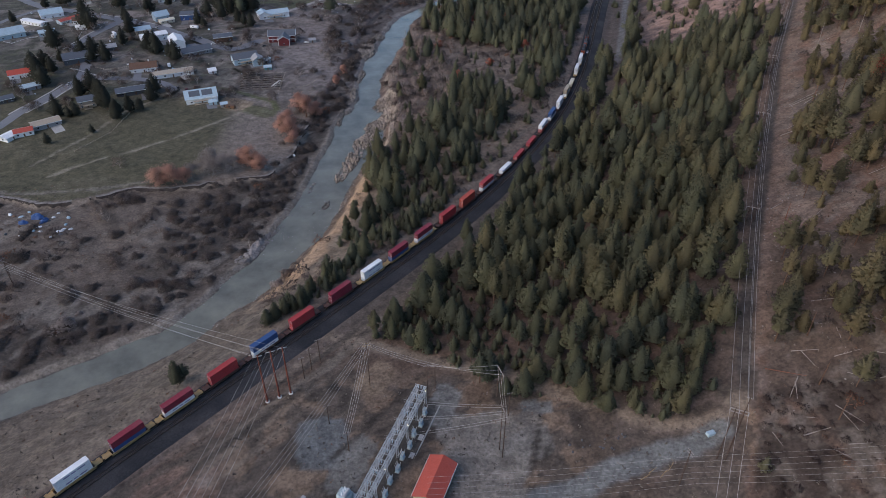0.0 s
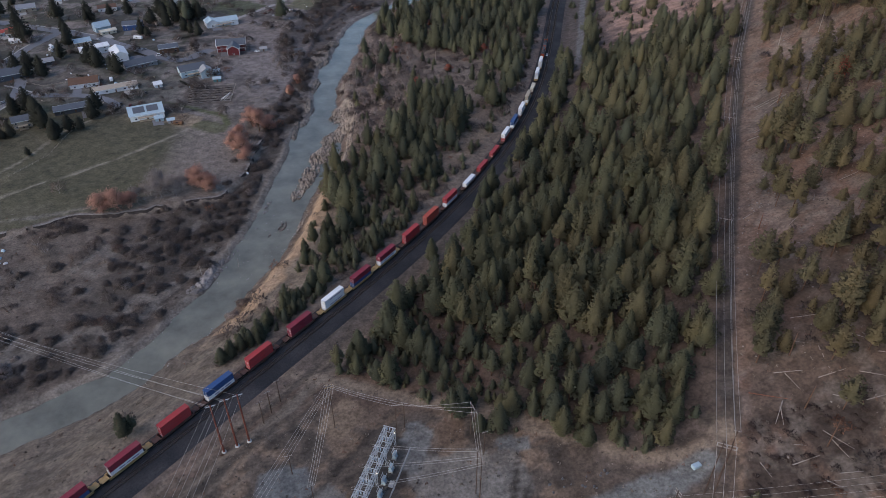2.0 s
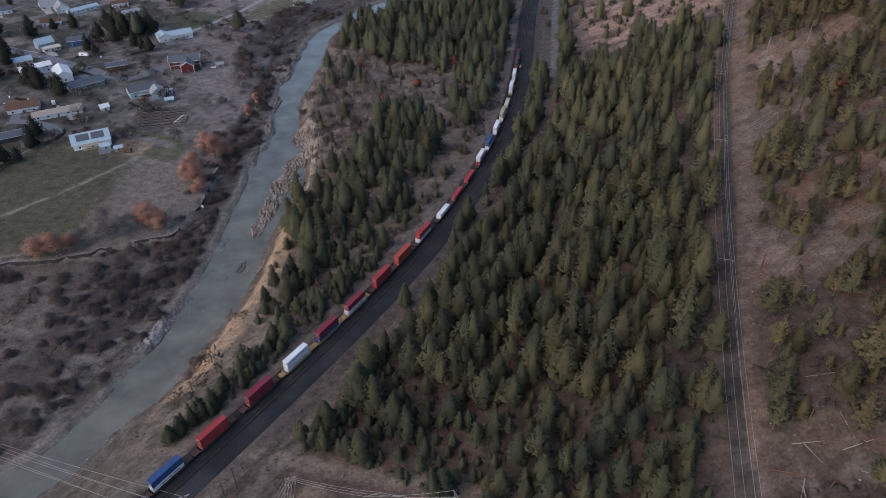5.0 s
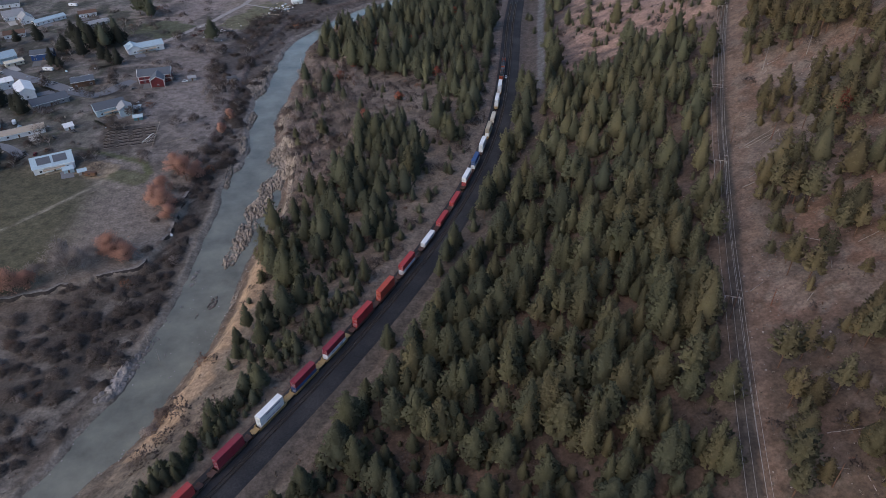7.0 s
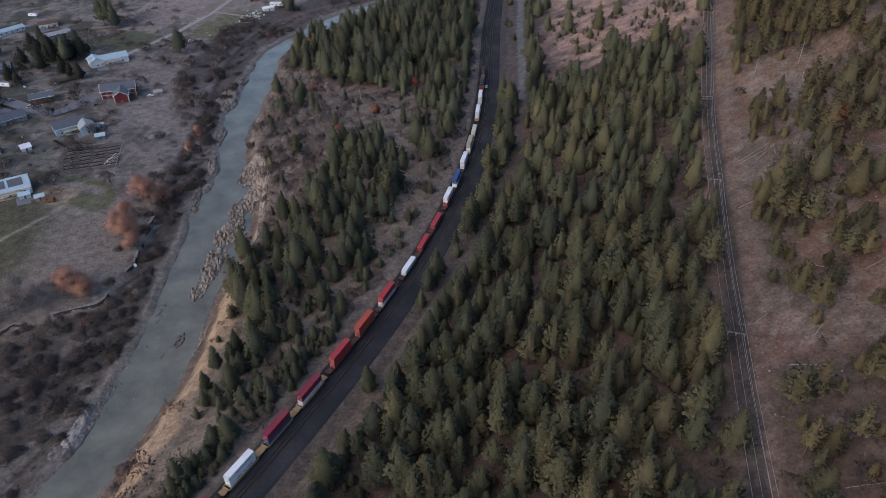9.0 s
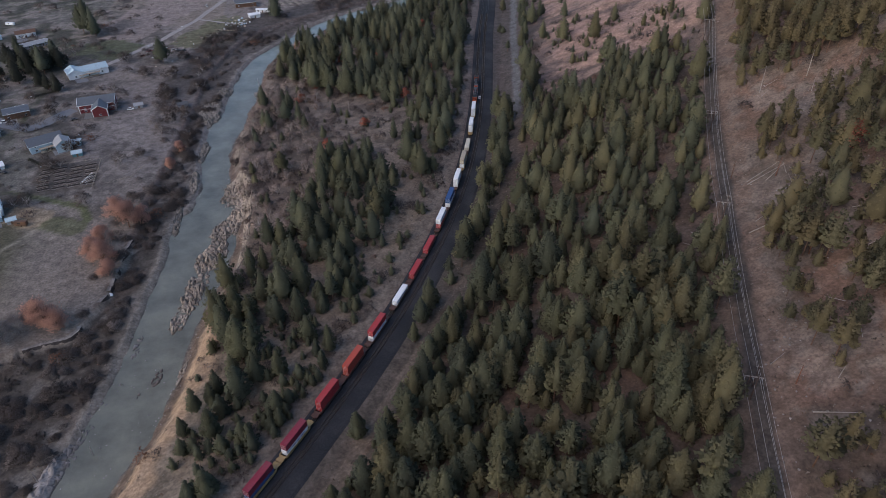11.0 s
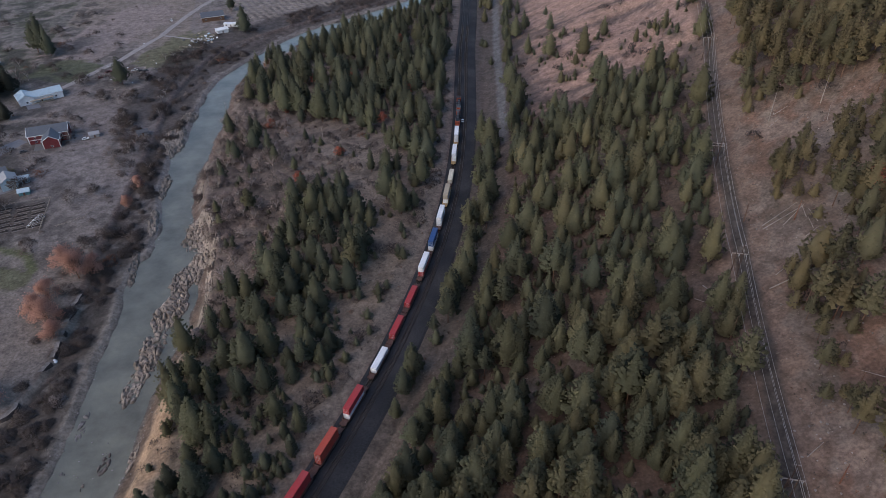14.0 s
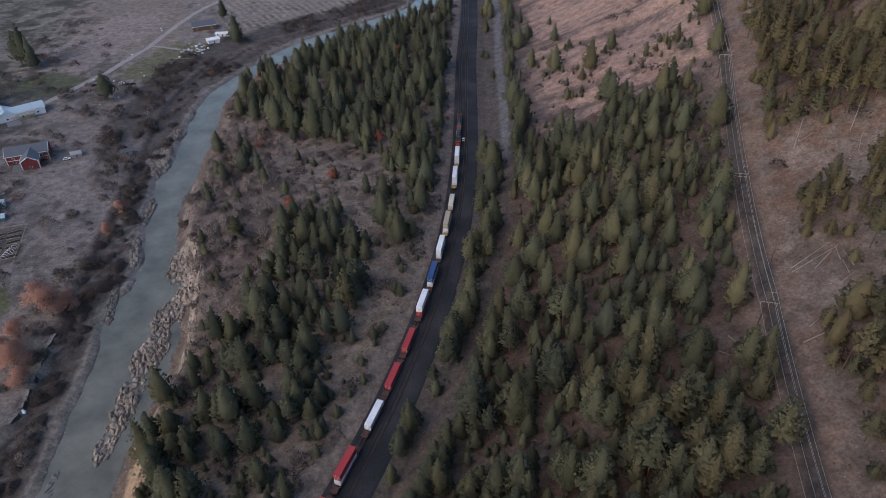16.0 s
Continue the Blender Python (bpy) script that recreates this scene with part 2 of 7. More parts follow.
def height(x, y, rough=True):
    x, y = np.asarray(x, float), np.asarray(y, float)
    shape = x.shape
    x, y = x.ravel(), y.ravel()
    d, di = beside(TRACK, x, y)
    r, ri = beside(RIVER, x, y)
    e, _ = beside(SCARP, x, y)
    yf = TRACK[di, 1]
    edge = np.abs(r) - RIVER[ri, 2] + 2.4 * vnoise(x, y, 13, 3) + 0.9 * vnoise(x, y, 4.5, 13)
    # hillside to the right of the line
    w = 1 - ss(210, 285, yf)
    k = np.interp(yf, [206, 295, 385, 460, 700], [0.055, 0.235, 0.33, 0.42, 0.43])
    de = np.where(d < 260, d, 260 + 260 * (1 - np.exp(-(d - 260) / 260)))
    hill = 17.3 + 2.4 * ss(15, 34, d) * w + k * np.maximum(de - 18 - 42 * w, 0) * (1 + 0.0026 * np.maximum(0, de - 125))
    hill += ss(24, 80, d) * (1 - 0.7 * w) * (3.0 * vnoise(x, y, 60, 1) + 0.8 * vnoise(x, y, 14, 2))
    hill += 1.6 * ss(25.5, 28, d) * (1 - ss(28, 44, d)) * ss(225, 250, yf) * (1 - ss(330, 360, yf))
    gully = ss(500, 580, yf) * ss(30, 80, d)
    hill += gully * (3.5 * vnoise(x * 0.12, y + 0.3 * x, 24, 8) + 1.6 * vnoise(x * 0.1, y + 0.3 * x, 9, 88))
    # bench between the river and the line
    a, b = np.maximum(edge, 0), np.maximum(-d - 6.5, 0)
    u = a / (a + b + 0.01)
    bluff = 6.5 * ss(230, 300, y) * (1 - 0.4 * ss(480, 600, y))
    bench = 0.2 + 1.2 * ss(0, 3, edge) + bluff * ss(2, 10, a) + (15.9 - bluff) * ss(0.0, 1.0, u)
    bench += ss(8, 25, a) * ss(4, 15, b) * (1.3 * vnoise(x, y, 30, 4) + 0.4 * vnoise(x, y, 9, 5))
    # flood plain and fields left of the river
    far = np.maximum(-e, 0)
    plain = 0.2 + 1.5 * ss(0, 1.8, edge) + 1.6 * ss(8, 60, edge) + 0.8 * vnoise(x, y, 18, 6) * ss(3, 14, edge)
    plain += 1.9 * ss(-1.4 + 1.8 * vnoise(x, y, 13, 9), 1.4 + 1.8 * vnoise(x, y, 13, 9), -e) + 2.4 * ss(0, 160, far) + 40 * ss(500, 2500, far)
    z = np.where(r < 0, plain, np.where(d > -6.5, np.where(d > 15, hill, 17.3), bench))
    z = np.where(edge < 0, 0.2 - 1.8 * ss(0, 5, -edge), z)
    if rough:
        flat = (d > -9) & (d < 17)
        z = z + np.where(flat | (edge < 0), 0, 0.12 * vnoise(x, y, 5, 7))
    return z.reshape(shape)


def ground(x, y):
    return float(height(np.array([x]), np.array([y]), False)[0])


# ---- builders ----


def link(name, me, mat, parent=None, label=""):
    if mat is not None:
        me.materials.append(mat)
    ob = new(name, me)
    if parent is not None:
        ob.parent = parent
    if label:
        ob["label"] = label
    return ob


def part(name, bm, mat, parent=None, label=""):
    me = bpy.data.meshes.new(name)
    bm.to_mesh(me)
    bm.free()
    return link(name, me, mat, parent, label)


def sheet(name, verts, faces, mat, parent=None, tint=None, flat=True, soft=None):
    """A mesh from numpy arrays; faces: one array with a fixed number of corners."""
    me = bpy.data.meshes.new(name)
    verts, faces = np.asarray(verts, np.float32), np.asarray(faces, np.int32)
    n = faces.shape[1]
    me.vertices.add(len(verts))
    me.vertices.foreach_set("co", verts.ravel())
    me.loops.add(faces.size)
    me.loops.foreach_set("vertex_index", faces.ravel())
    me.polygons.add(len(faces))
    me.polygons.foreach_set("loop_start", np.arange(0, faces.size, n, dtype=np.int32))
    me.polygons.foreach_set("loop_total", np.full(len(faces), n, np.int32))
    me.polygons.foreach_set("use_smooth", np.full(len(faces), not flat))
    me.update(calc_edges=True)
    if tint is not None:
        at = me.attributes.new("tint", "FLOAT_COLOR", "POINT")
        at.data.foreach_set("color", np.c_[tint, np.ones(len(tint))].astype(np.float32).ravel())
    if soft is not None:
        at = me.attributes.new("custom_normal", "FLOAT_VECTOR", "POINT")
        at.data.foreach_set("vector", np.asarray(soft, np.float32).ravel())
    return link(name, me, mat, parent)


def box(bm, x, y, z, sx, sy, sz, turn=0.0):
    """A box that stands on z, its middle at x, y."""
    m = pose(x, y, z + sz / 2, 0, 0, turn) @ Matrix.Diagonal((sx, sy, sz, 1))
    bmesh.ops.create_cube(bm, size=1, matrix=m)


def rod(bm, p, q, r0, r1=None, seg=6):
    p, q = Vector(p), Vector(q)
    m = Matrix.Translation((p + q) / 2) @ (q - p).to_track_quat("Z", "Y").to_matrix().to_4x4()
    bmesh.ops.create_cone(bm, cap_ends=True, segments=seg, radius1=r0, radius2=r0 if r1 is None else r1, depth=(q - p).length, matrix=m)


def one_box(*a, **k):
    bm = bmesh.new()
    box(bm, *a, **k)
    return bm


def thing(name, x, y, z, turn=0.0, label="", category="", group="", kind=""):
    ob = new(name)
    ob.empty_display_size = 0.5
    ob.matrix_basis = pose(x, y, z, 0, 0, turn)
    return tagged(ob, label, category, group, kind)


def ribbon(name, line, width, mat, lift=0.1, across=4, kind="structure", label="", category="", z=None, step=2.0):
    """A road or strip that lies on the land along a line."""
    p = smooth_line(line, step)[:, :2] if not isinstance(line, np.ndarray) else line[:, :2]
    t = np.gradient(p, axis=0)
    t /= np.linalg.norm(t, axis=1)[:, None]
    nrm = np.c_[t[:, 1], -t[:, 0]]
    wob = 1 + 0.12 * vnoise(p[:, 0], p[:, 1], 9, 12)
    cols = [p + nrm * (width * (c / across - 0.5) * wob)[:, None] for c in range(across + 1)]
    v = np.stack(cols, 1).reshape(-1, 2)
    zz = height(v[:, 0], v[:, 1]) + lift if z is None else np.full(len(v), z)
    n, c = len(p), across + 1
    i = np.arange(n - 1)[:, None] * c + np.arange(across)[None]
    f = np.stack([i, i + 1, i + c + 1, i + c], -1).reshape(-1, 4)
    ob = sheet(name, np.c_[v, zz], f, mat, flat=False)
    return tagged(ob, label, category, "", kind)

# ---- the land: one sheet to the horizon ----


def axis(knots, reach):
    """Steps that are fine where the camera passes and grow outwards."""
    mid = np.concatenate([np.arange(a, b, s) for (a, s), (b, _) in zip(knots, knots[1:])])
    grow, g, v = [], 2.1, 0.0
    while v < reach:
        g *= 1.22
        v += g
        grow.append(v)
    grow = np.array(grow)
    return np.r_[mid[0] - grow[::-1], mid, mid[-1] + grow]


def land():
    xs, ys = axis([(-420, 2.1), (-130, 1.35), (200, 2.1), (335, 2.1)], 4200), axis([(95, 1.35), (330, 2.1), (985, 2.1)], 4200)
    x, y = np.meshgrid(xs, ys)
    z = height(x, y)
    fx, fy = x.ravel(), y.ravel()
    d, di = beside(TRACK, fx, fy)
    r, ri = beside(RIVER, fx, fy)
    e, _ = beside(SCARP, fx, fy)
    p, _ = beside(POWER, fx, fy)
    yf = TRACK[di, 1]
    edge = np.abs(r) - RIVER[ri, 2]
    n1, n2, n3 = vnoise(fx, fy, 40, 21), vnoise(fx, fy, 12, 22), vnoise(fx, fy, 5, 23)

    def mix(c, other, f):
        f = np.clip(f, 0, 1)[:, None]
        return c * (1 - f) + np.array(other) * f
    c = np.tile(np.array([0.128, 0.103, 0.094]), (len(fx), 1))
    right = r > 0
    # hillside: reddish litter, paler scree, grey under the trees
    c = mix(c, (0.165, 0.112, 0.094), right * (d > 15) * ss(-0.2, 0.4, n1))
    c = mix(c, (0.195, 0.168, 0.158), right * (d > 30) * ss(0.1, 0.5, n2) * 0.8)
    c = mix(c, (0.075, 0.066, 0.058), right * (d > 15) * ss(0.05, 0.4, -n2) * 0.7)
    # bare tan slope up the valley
    c = mix(c, (0.272, 0.182, 0.150), right * ss(512, 540, fy + 0.25 * (fx - 150) + 12 * n2) * ss(34, 52, d) * (p < 20) * ss(-0.5, 0.1, n2 + 0.3))
    # shading of the gullies, laid on as darker streaks
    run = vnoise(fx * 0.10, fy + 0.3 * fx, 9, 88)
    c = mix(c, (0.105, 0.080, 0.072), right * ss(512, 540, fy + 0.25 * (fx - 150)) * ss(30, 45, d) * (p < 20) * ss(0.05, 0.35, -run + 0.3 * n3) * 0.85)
    # brushy foot of the slope, the gully's shadow coloured in as grey
    c = mix(c, (0.075, 0.066, 0.064), right * ss(500, 530, fy) * ss(17, 24, d) * ss(62, 40, d + 14 * n2) * 0.8)
    # needle litter under the pines
    wood = right * (d > 20) * (p < -5) * (fy > 158) * (fy + 0.25 * (fx - 150) < 525)
    c = mix(c, (0.096, 0.069, 0.057), wood * ss(-0.45, 0.0, n2 + 0.3 * n3) * 0.85)
    c = mix(c, (0.145, 0.092, 0.074), right * (p > 4) * ss(-0.5, 0.0, n1 + 0.4 * n3) * 0.8)
    c = mix(c, (0.170, 0.138, 0.127), right * (p > 2) * ss(0.05, 0.3, n2 + 0.4 * n3) * 0.7)
    c = mix(c, (0.10, 0.068, 0.056), right * (p > 4) * ss(0.15, 0.4, -n2 + 0.3 * n3) * 0.7)
    # bench: dull dry grass
    c = mix(c, (0.150, 0.122, 0.105), right * (d < -6))
    c = mix(c, (0.185, 0.152, 0.128), right * (d < -6) * ss(0.0, 0.45, n1 + 0.4 * n3) * 0.9)
    c = mix(c, (0.088, 0.075, 0.065), right * (d < -6) * ss(0.15, 0.45, -n2) * 0.7)
    bluff = right * ss(3.0, 5.0, edge + 2 * n3) * (1 - ss(12, 17, edge + 4 * n2)) * ss(225, 260, fy) * (1 - ss(340, 390, fy))
    c = mix(c, (0.36, 0.25, 0.175), bluff * (0.8 + 0.5 * n3))
    c = mix(c, (0.12, 0.085, 0.068), right * (1 - ss(2.5, 4.5, edge + 2 * n3)) * (edge > 0) * ss(225, 260, fy) * 0.8)
    c = mix(c, (0.105, 0.088, 0.078), right * (d < -8) * (fy < 245) * ss(-0.35, 0.15, n2 + 0.5 * n3) * 0.9)
    # flood plain: grey brush floor with pale silt
    plain = (r < 0) & (e > 0)
    flow = vnoise((0.87 * fx - 0.5 * fy) * 1.0, (0.5 * fx + 0.87 * fy) * 0.38, 9, 25)
    flow2 = vnoise((0.87 * fx - 0.5 * fy) * 1.0, (0.5 * fx + 0.87 * fy) * 0.45, 22, 26)
    c = mix(c, (0.092, 0.080, 0.073), plain * 1.0)
    c = mix(c, (0.135, 0.113, 0.102), plain * ss(34, 60, edge + 8 * flow2) * 0.9)
    c = mix(c, (0.108, 0.088, 0.080), plain * ss(0.0, 0.35, -flow2) * 0.7)
    c = mix(c, (0.060, 0.051, 0.048), plain * ss(0.0, 0.28, flow2 + 0.5 * flow) * (0.6 - 0.35 * ss(34, 60, edge)))
    c = mix(c, (0.056, 0.048, 0.045), plain * ss(50, 22, edge + 10 * flow) * ss(5, 9, edge) * ss(-0.35, 0.1, flow + 0.4 * n3) * 0.75)
    c = mix(c, (0.200, 0.182, 0.172), plain * ss(0.16, 0.34, flow + 0.3 * n3 - 0.2 * flow2) * 0.55)
    c = mix(c, (0.25, 0.225, 0.205), (r < 0) * (1 - ss(1.6, 4.2, edge + 2.5 * n3)) * (edge > -2) * 0.7)
    c = mix(c, (0.27, 0.24, 0.215), (r < 0) * ss(-2.4, -0.8, -np.abs(e + 0.5 + 1.8 * vnoise(fx, fy, 13, 9))) * (fy < 430) * 0.45)
    # fields: short grass, worn and yellowed
    field = (r < 0) & (e < -3)
    c = mix(c, (0.178, 0.155, 0.146), field * 1.0)
    c = mix(c, (0.112, 0.108, 0.094), field * ss(-150, -185, fx) * ss(470, 500, fy) * 0.9)
    c = mix(c, (0.200, 0.172, 0.158), field * ss(560, 640, fy) * ss(-0.3, 0.2, n1 + 0.3 * n3) * 0.8)
    c = mix(c, (0.066, 0.060, 0.055), field * ss(0.0, 0.4, n2 + 0.5 * n1) * (fy > 440) * 0.6)
    c = mix(c, (0.215, 0.19, 0.178), field * ss(0.05, 0.4, n3 - 0.4 * n1) * (fy > 440) * 0.6)
    meadow = field * ss(-135, -165, fx + 25 * n1) * (1 - ss(465, 500, fy + 0.35 * (fx + 200)))
    c = mix(c, (0.080, 0.077, 0.052), meadow * 0.95)
    c = mix(c, (0.108, 0.100, 0.074), meadow * ss(0.1, 0.5, n1 + 0.4 * n2) * 0.8)
    lawn = field * (ss(-0.1, 0.25, n2 + 0.6 * n1)) * (fx < -195) * (fy > 470)
    c = mix(c, (0.062, 0.072, 0.040), lawn * 0.7)
    c = mix(c, (0.20, 0.168, 0.145), field * (fy > 640) * (fx < -75) * (fx > -190) * ss(745, 770, fy + 0.9 * fx + 70) * 0.9)
    c = mix(c, (0.115, 0.112, 0.065), field * (fy > 700) * ss(-60, -85, fx) * 0.0 + field * ss(0, 14, 26 - np.hypot(fx + 78, (fy - 758) * 0.6)) * 0.9)
    rows = 0.5 + 0.5 * np.sign(np.sin((fx * 0.93 + fy * 0.36) * 0.9))
    furrow = field * (fy > 840) * (fx > -40)
    c = mix(c, (0.24, 0.205, 0.175), furrow * rows * 0.9)
    c = mix(c, (0.150, 0.118, 0.105), right * (d < -10) * ss(6, 10, edge) * (1 - ss(24, 34, edge + 6 * n2)) * ss(370, 395, fy) * (1 - ss(500, 540, fy)) * 0.8)
    # pale shoulder left of the rails, grey-brown dirt right of them
    c = mix(c, (0.150, 0.128, 0.116), right * ss(-15, -11, d + 3 * n3) * (d < -5) * 0.8)
    c = mix(c, (0.078, 0.068, 0.063), right * (d > 10) * ss(25, 19, d + 4 * n2 - 9 * ss(320, 360, yf)) * ss(205, 235, yf) * 0.85)
    # shadow edge of the road's cut bank, painted as a dark line
    c = mix(c, (0.055, 0.047, 0.042), right * ss(1.9, 0.5, np.abs(d - road_side(yf) - 5.0)) * ss(215, 240, yf) * (1 - ss(300, 340, yf)) * 0.9)

    c = mix(c, (0.135, 0.108, 0.094), right * ss(3.4, 2.0, np.abs(d - road_side(yf)) + 0.8 * n3) * ss(150, 165, yf) * ss(560, 500, yf) * (1 - 0.5 * ss(340, 380, yf)) * 0.9)
    c = mix(c, (0.085, 0.070, 0.062), right * ss(0.9, 0.3, np.abs(np.abs(d - road_side(yf)) - 0.9)) * ss(150, 165, yf) * ss(560, 500, yf) * 0.6)

    def along(line, half, colour, strength=0.85):
        nonlocal c
        o, _ = beside(smooth_line(line, 3.0), fx, fy)
        c = mix(c, colour, ss(half + 0.8, half - 0.8, np.abs(o) + 0.9 * n3 + 0.6 * n2) * strength)

    def patch(x, y, a, b, turn, colour, strength=0.85):
        nonlocal c
        cs, sn = math.cos(radians(turn)), math.sin(radians(turn))
        u, v = (fx - x) * cs + (fy - y) * sn, -(fx - x) * sn + (fy - y) * cs
        q = np.maximum(np.abs(u) / a, np.abs(v) / b) * 0.7 + 0.3 * np.hypot(u / a, v / b)
        c = mix(c, colour, ss(1.03, 0.95, q + 0.16 * n3 + 0.2 * n2) * strength)
    c = mix(c, (0.135, 0.138, 0.145), right * ss(3.6, 2.0, np.abs(d - 29) + 1.5 * n3) * ss(500, 540, yf) * 0.8)
    # the swath cut for the power line and the track in it
    c = mix(c, (0.158, 0.113, 0.094), right * ss(-11, -7, -np.abs(p - 1) + 3 * n2) * (fy > 170) * 0.8)
    c = mix(c, (0.060, 0.054, 0.053), right * ss(3.6, 2.0, np.abs(p) + 0.7 * n3) * (fy > 152) * 0.9)
    c = mix(c, (0.135, 0.120, 0.112), right * ss(0.7, 0.2, np.abs(p) + 0.3 * n3) * (fy > 172) * 0.5)
    c = mix(c, (0.088, 0.070, 0.060), right * ss(20, 10, np.abs(p + 6)) * (p < -3) * ss(152, 165, fy) * ss(300, 250, fy) * 0.75)
    # yard of the substation: trodden earth, gravel, wheel tracks
    yard = right * ss(8, -4, np.maximum(np.abs(fx + 8) - 66, np.abs(fy - 142) - 38) + 6 * n2) * (d > 26)
    c = mix(c, (0.088, 0.073, 0.066), yard * 0.95)
    c = mix(c, (0.165, 0.122, 0.096), yard * ss(0.10, 0.22, n2 + 0.35 * n3) * 0.85)
    c = mix(c, (0.050, 0.043, 0.040), yard * ss(0.16, 0.26, -n2 + 0.35 * n3) * 0.75)
    mud_and_shade = (0.036, 0.031, 0.029)
    grey, lot = (0.160, 0.160, 0.164), (0.122, 0.132, 0.147)
    patch(14, 141, 15, 20, 6, (0.185, 0.174, 0.168), 0.85)
    patch(0, 165, 5.5, 10, -18, grey, 0.9)
    patch(-13, 150, 5, 20, -22, (0.062, 0.058, 0.058), 0.85)
    patch(13, 169, 5, 6, 0, (0.112, 0.080, 0.062), 0.85)
    patch(34, 161, 6, 3, -10, lot, 0.85)
    patch(31, 150, 6, 10, 10, (0.170, 0.162, 0.160), 0.7)
    patch(-26, 179, 6, 9, -35, (0.205, 0.155, 0.120), 0.85)
    patch(-22, 168, 4, 5, -35, (0.175, 0.130, 0.102), 0.7)
    patch(-42, 148, 9, 12, 12, lot, 0.85)
    patch(-31, 140, 6, 12, -20, grey, 0.8)
    patch(48, 149, 3.5, 9, 0, (0.048, 0.042, 0.040), 0.85)
    patch(57, 147, 4, 9, 0, (0.17, 0.135, 0.112), 0.6)
    patch(99, 139, 2.5, 9, -12, (0.22, 0.155, 0.115), 0.85)
    along([(-8, 181), (-25, 159), (-38, 142)], 1.3, mud_and_shade, 0.85)
    along([(-110, 128), (-78, 152), (-62, 165), (-47, 182), (-35, 203), (-20, 218)], 2.4, (0.075, 0.064, 0.058), 0.8)
    along([(-96, 122), (-72, 146), (-57, 162), (-41, 180), (-30, 200)], 1.0, mud_and_shade, 0.8)
    dirt_road = [(-50, 206), (-26, 196), (-3, 188), (19, 180), (40, 168), (60, 157), (66, 151), (82, 146.5), (92, 147), (100, 151)]
    along(dirt_road, 3.2, (0.190, 0.155, 0.132), 0.9)
    along([(-26, 198), (-3, 190.5), (19, 182), (40, 171), (60, 160)], 0.6, mud_and_shade, 0.6)
    along([(35, 156), (31, 141), (28, 129), (26, 110)], 1.1, mud_and_shade, 0.9)
    along([(40, 152), (34, 137), (30, 129), (29, 110)], 0.9, mud_and_shade, 0.8)
    along([(32, 124), (43, 126), (54, 132), (68, 136), (82, 138), (91, 142)], 5.0, lot, 0.9)
    along([(62, 152), (60, 140), (56, 120)], 0.9, mud_and_shade, 0.5)
    c = mix(c, (0.086, 0.065, 0.056), right * ss(5, 9, p + 2 * n2) * ss(245, 205, fy + 10 * n1) * ss(-0.5, 0.0, n2 + 0.4 * n3 + 0.15) * 0.9)
    # low berm: pale earth, with its shadow drawn as a dark line alongside
    BANK = [(-24, 217), (-38, 205), (-48, 196), (-58, 188), (-66, 178)]
    along(BANK, 2.6, (0.150, 0.125, 0.108), 0.8)
    along([(x + 1.6, y - 1.2) for x, y in BANK], 0.9, mud_and_shade, 0.95)
    # brush-dark slope right of the line's foot
    c = mix(c, (0.052, 0.040, 0.036), right * ss(3, 7, p) * ss(160, 150, fy + 6 * n2) * ss(-0.6, -0.1, n2 + 0.5 * n3) * 0.9)
    c = mix(c, (0.16, 0.14, 0.13), right * ss(2, 8, p) * ss(0.1, 0.4, n3 - 0.5 * n2) * 0.5)
    c = mix(c, (0.070, 0.056, 0.050), right * (p < 4) * (d > 70) * (fy < 162) * ss(38, 58, fx + 8 * n2) * ss(70, 105, fy) * ss(-0.3, 0.1, n2 + 0.4 * n3) * 0.8)
    along(dirt_road, 2.8, (0.190, 0.155, 0.132), 0.85)
    along([(43, 126), (54, 132), (68, 136), (82, 138), (91, 142)], 4.0, (0.150, 0.158, 0.170), 0.9)
    # field tracks
    along([(-300, 352), (-262, 341), (-215, 345), (-180, 356)], 1.6, (0.20, 0.18, 0.17), 0.7)
    along([(-170, 690), (-150, 718), (-129, 749), (-99, 810), (-82, 857), (-60, 900)], 2.0, (0.21, 0.19, 0.18), 0.9)
    along([(-262, 375), (-254, 393), (-242, 422), (-233, 453), (-215, 477)], 1.3, (0.23, 0.21, 0.18), 0.9)
    along([(-245, 362), (-227, 379), (-202, 398), (-173, 425), (-156, 445), (-148, 462)], 1.3, (0.23, 0.21, 0.18), 0.9)
    along([(-186, 362), (-179, 379), (-169, 409), (-151, 441)], 0.9, (0.05, 0.048, 0.036), 0.8)
    patch(-157, 470, 15, 9, -20, (0.25, 0.20, 0.150), 0.95)
    along([(-182, 500), (-171, 497), (-149, 486), (-131, 476), (-124, 462)], 2.6, (0.080, 0.090, 0.045), 0.9)
    patch(-136, 458, 13, 7, -30, (0.085, 0.090, 0.050), 0.8)
    patch(-191, 613, 8, 7, 30, (0.235, 0.190, 0.155), 0.8)
    patch(-147, 513, 19, 19, 8, (0.085, 0.072, 0.064), 0.8)
    patch(-216, 588, 9, 5, -30, (0.25, 0.26, 0.27), 0.8)
    patch(-264, 556, 16, 10, -30, (0.15, 0.125, 0.105), 0.7)
    patch(-210, 700, 22, 14, -20, (0.085, 0.078, 0.060), 0.7)
    # fields and belts up the river
    patch(-140, 832, 30, 82, -25, (0.235, 0.195, 0.180), 0.9)
    patch(-82, 770, 21, 42, -27, (0.128, 0.122, 0.078), 0.95)
    patch(-168, 738, 26, 22, -25, (0.078, 0.086, 0.050), 0.9)
    patch(-120, 655, 22, 40, -15, (0.175, 0.150, 0.140), 0.7)
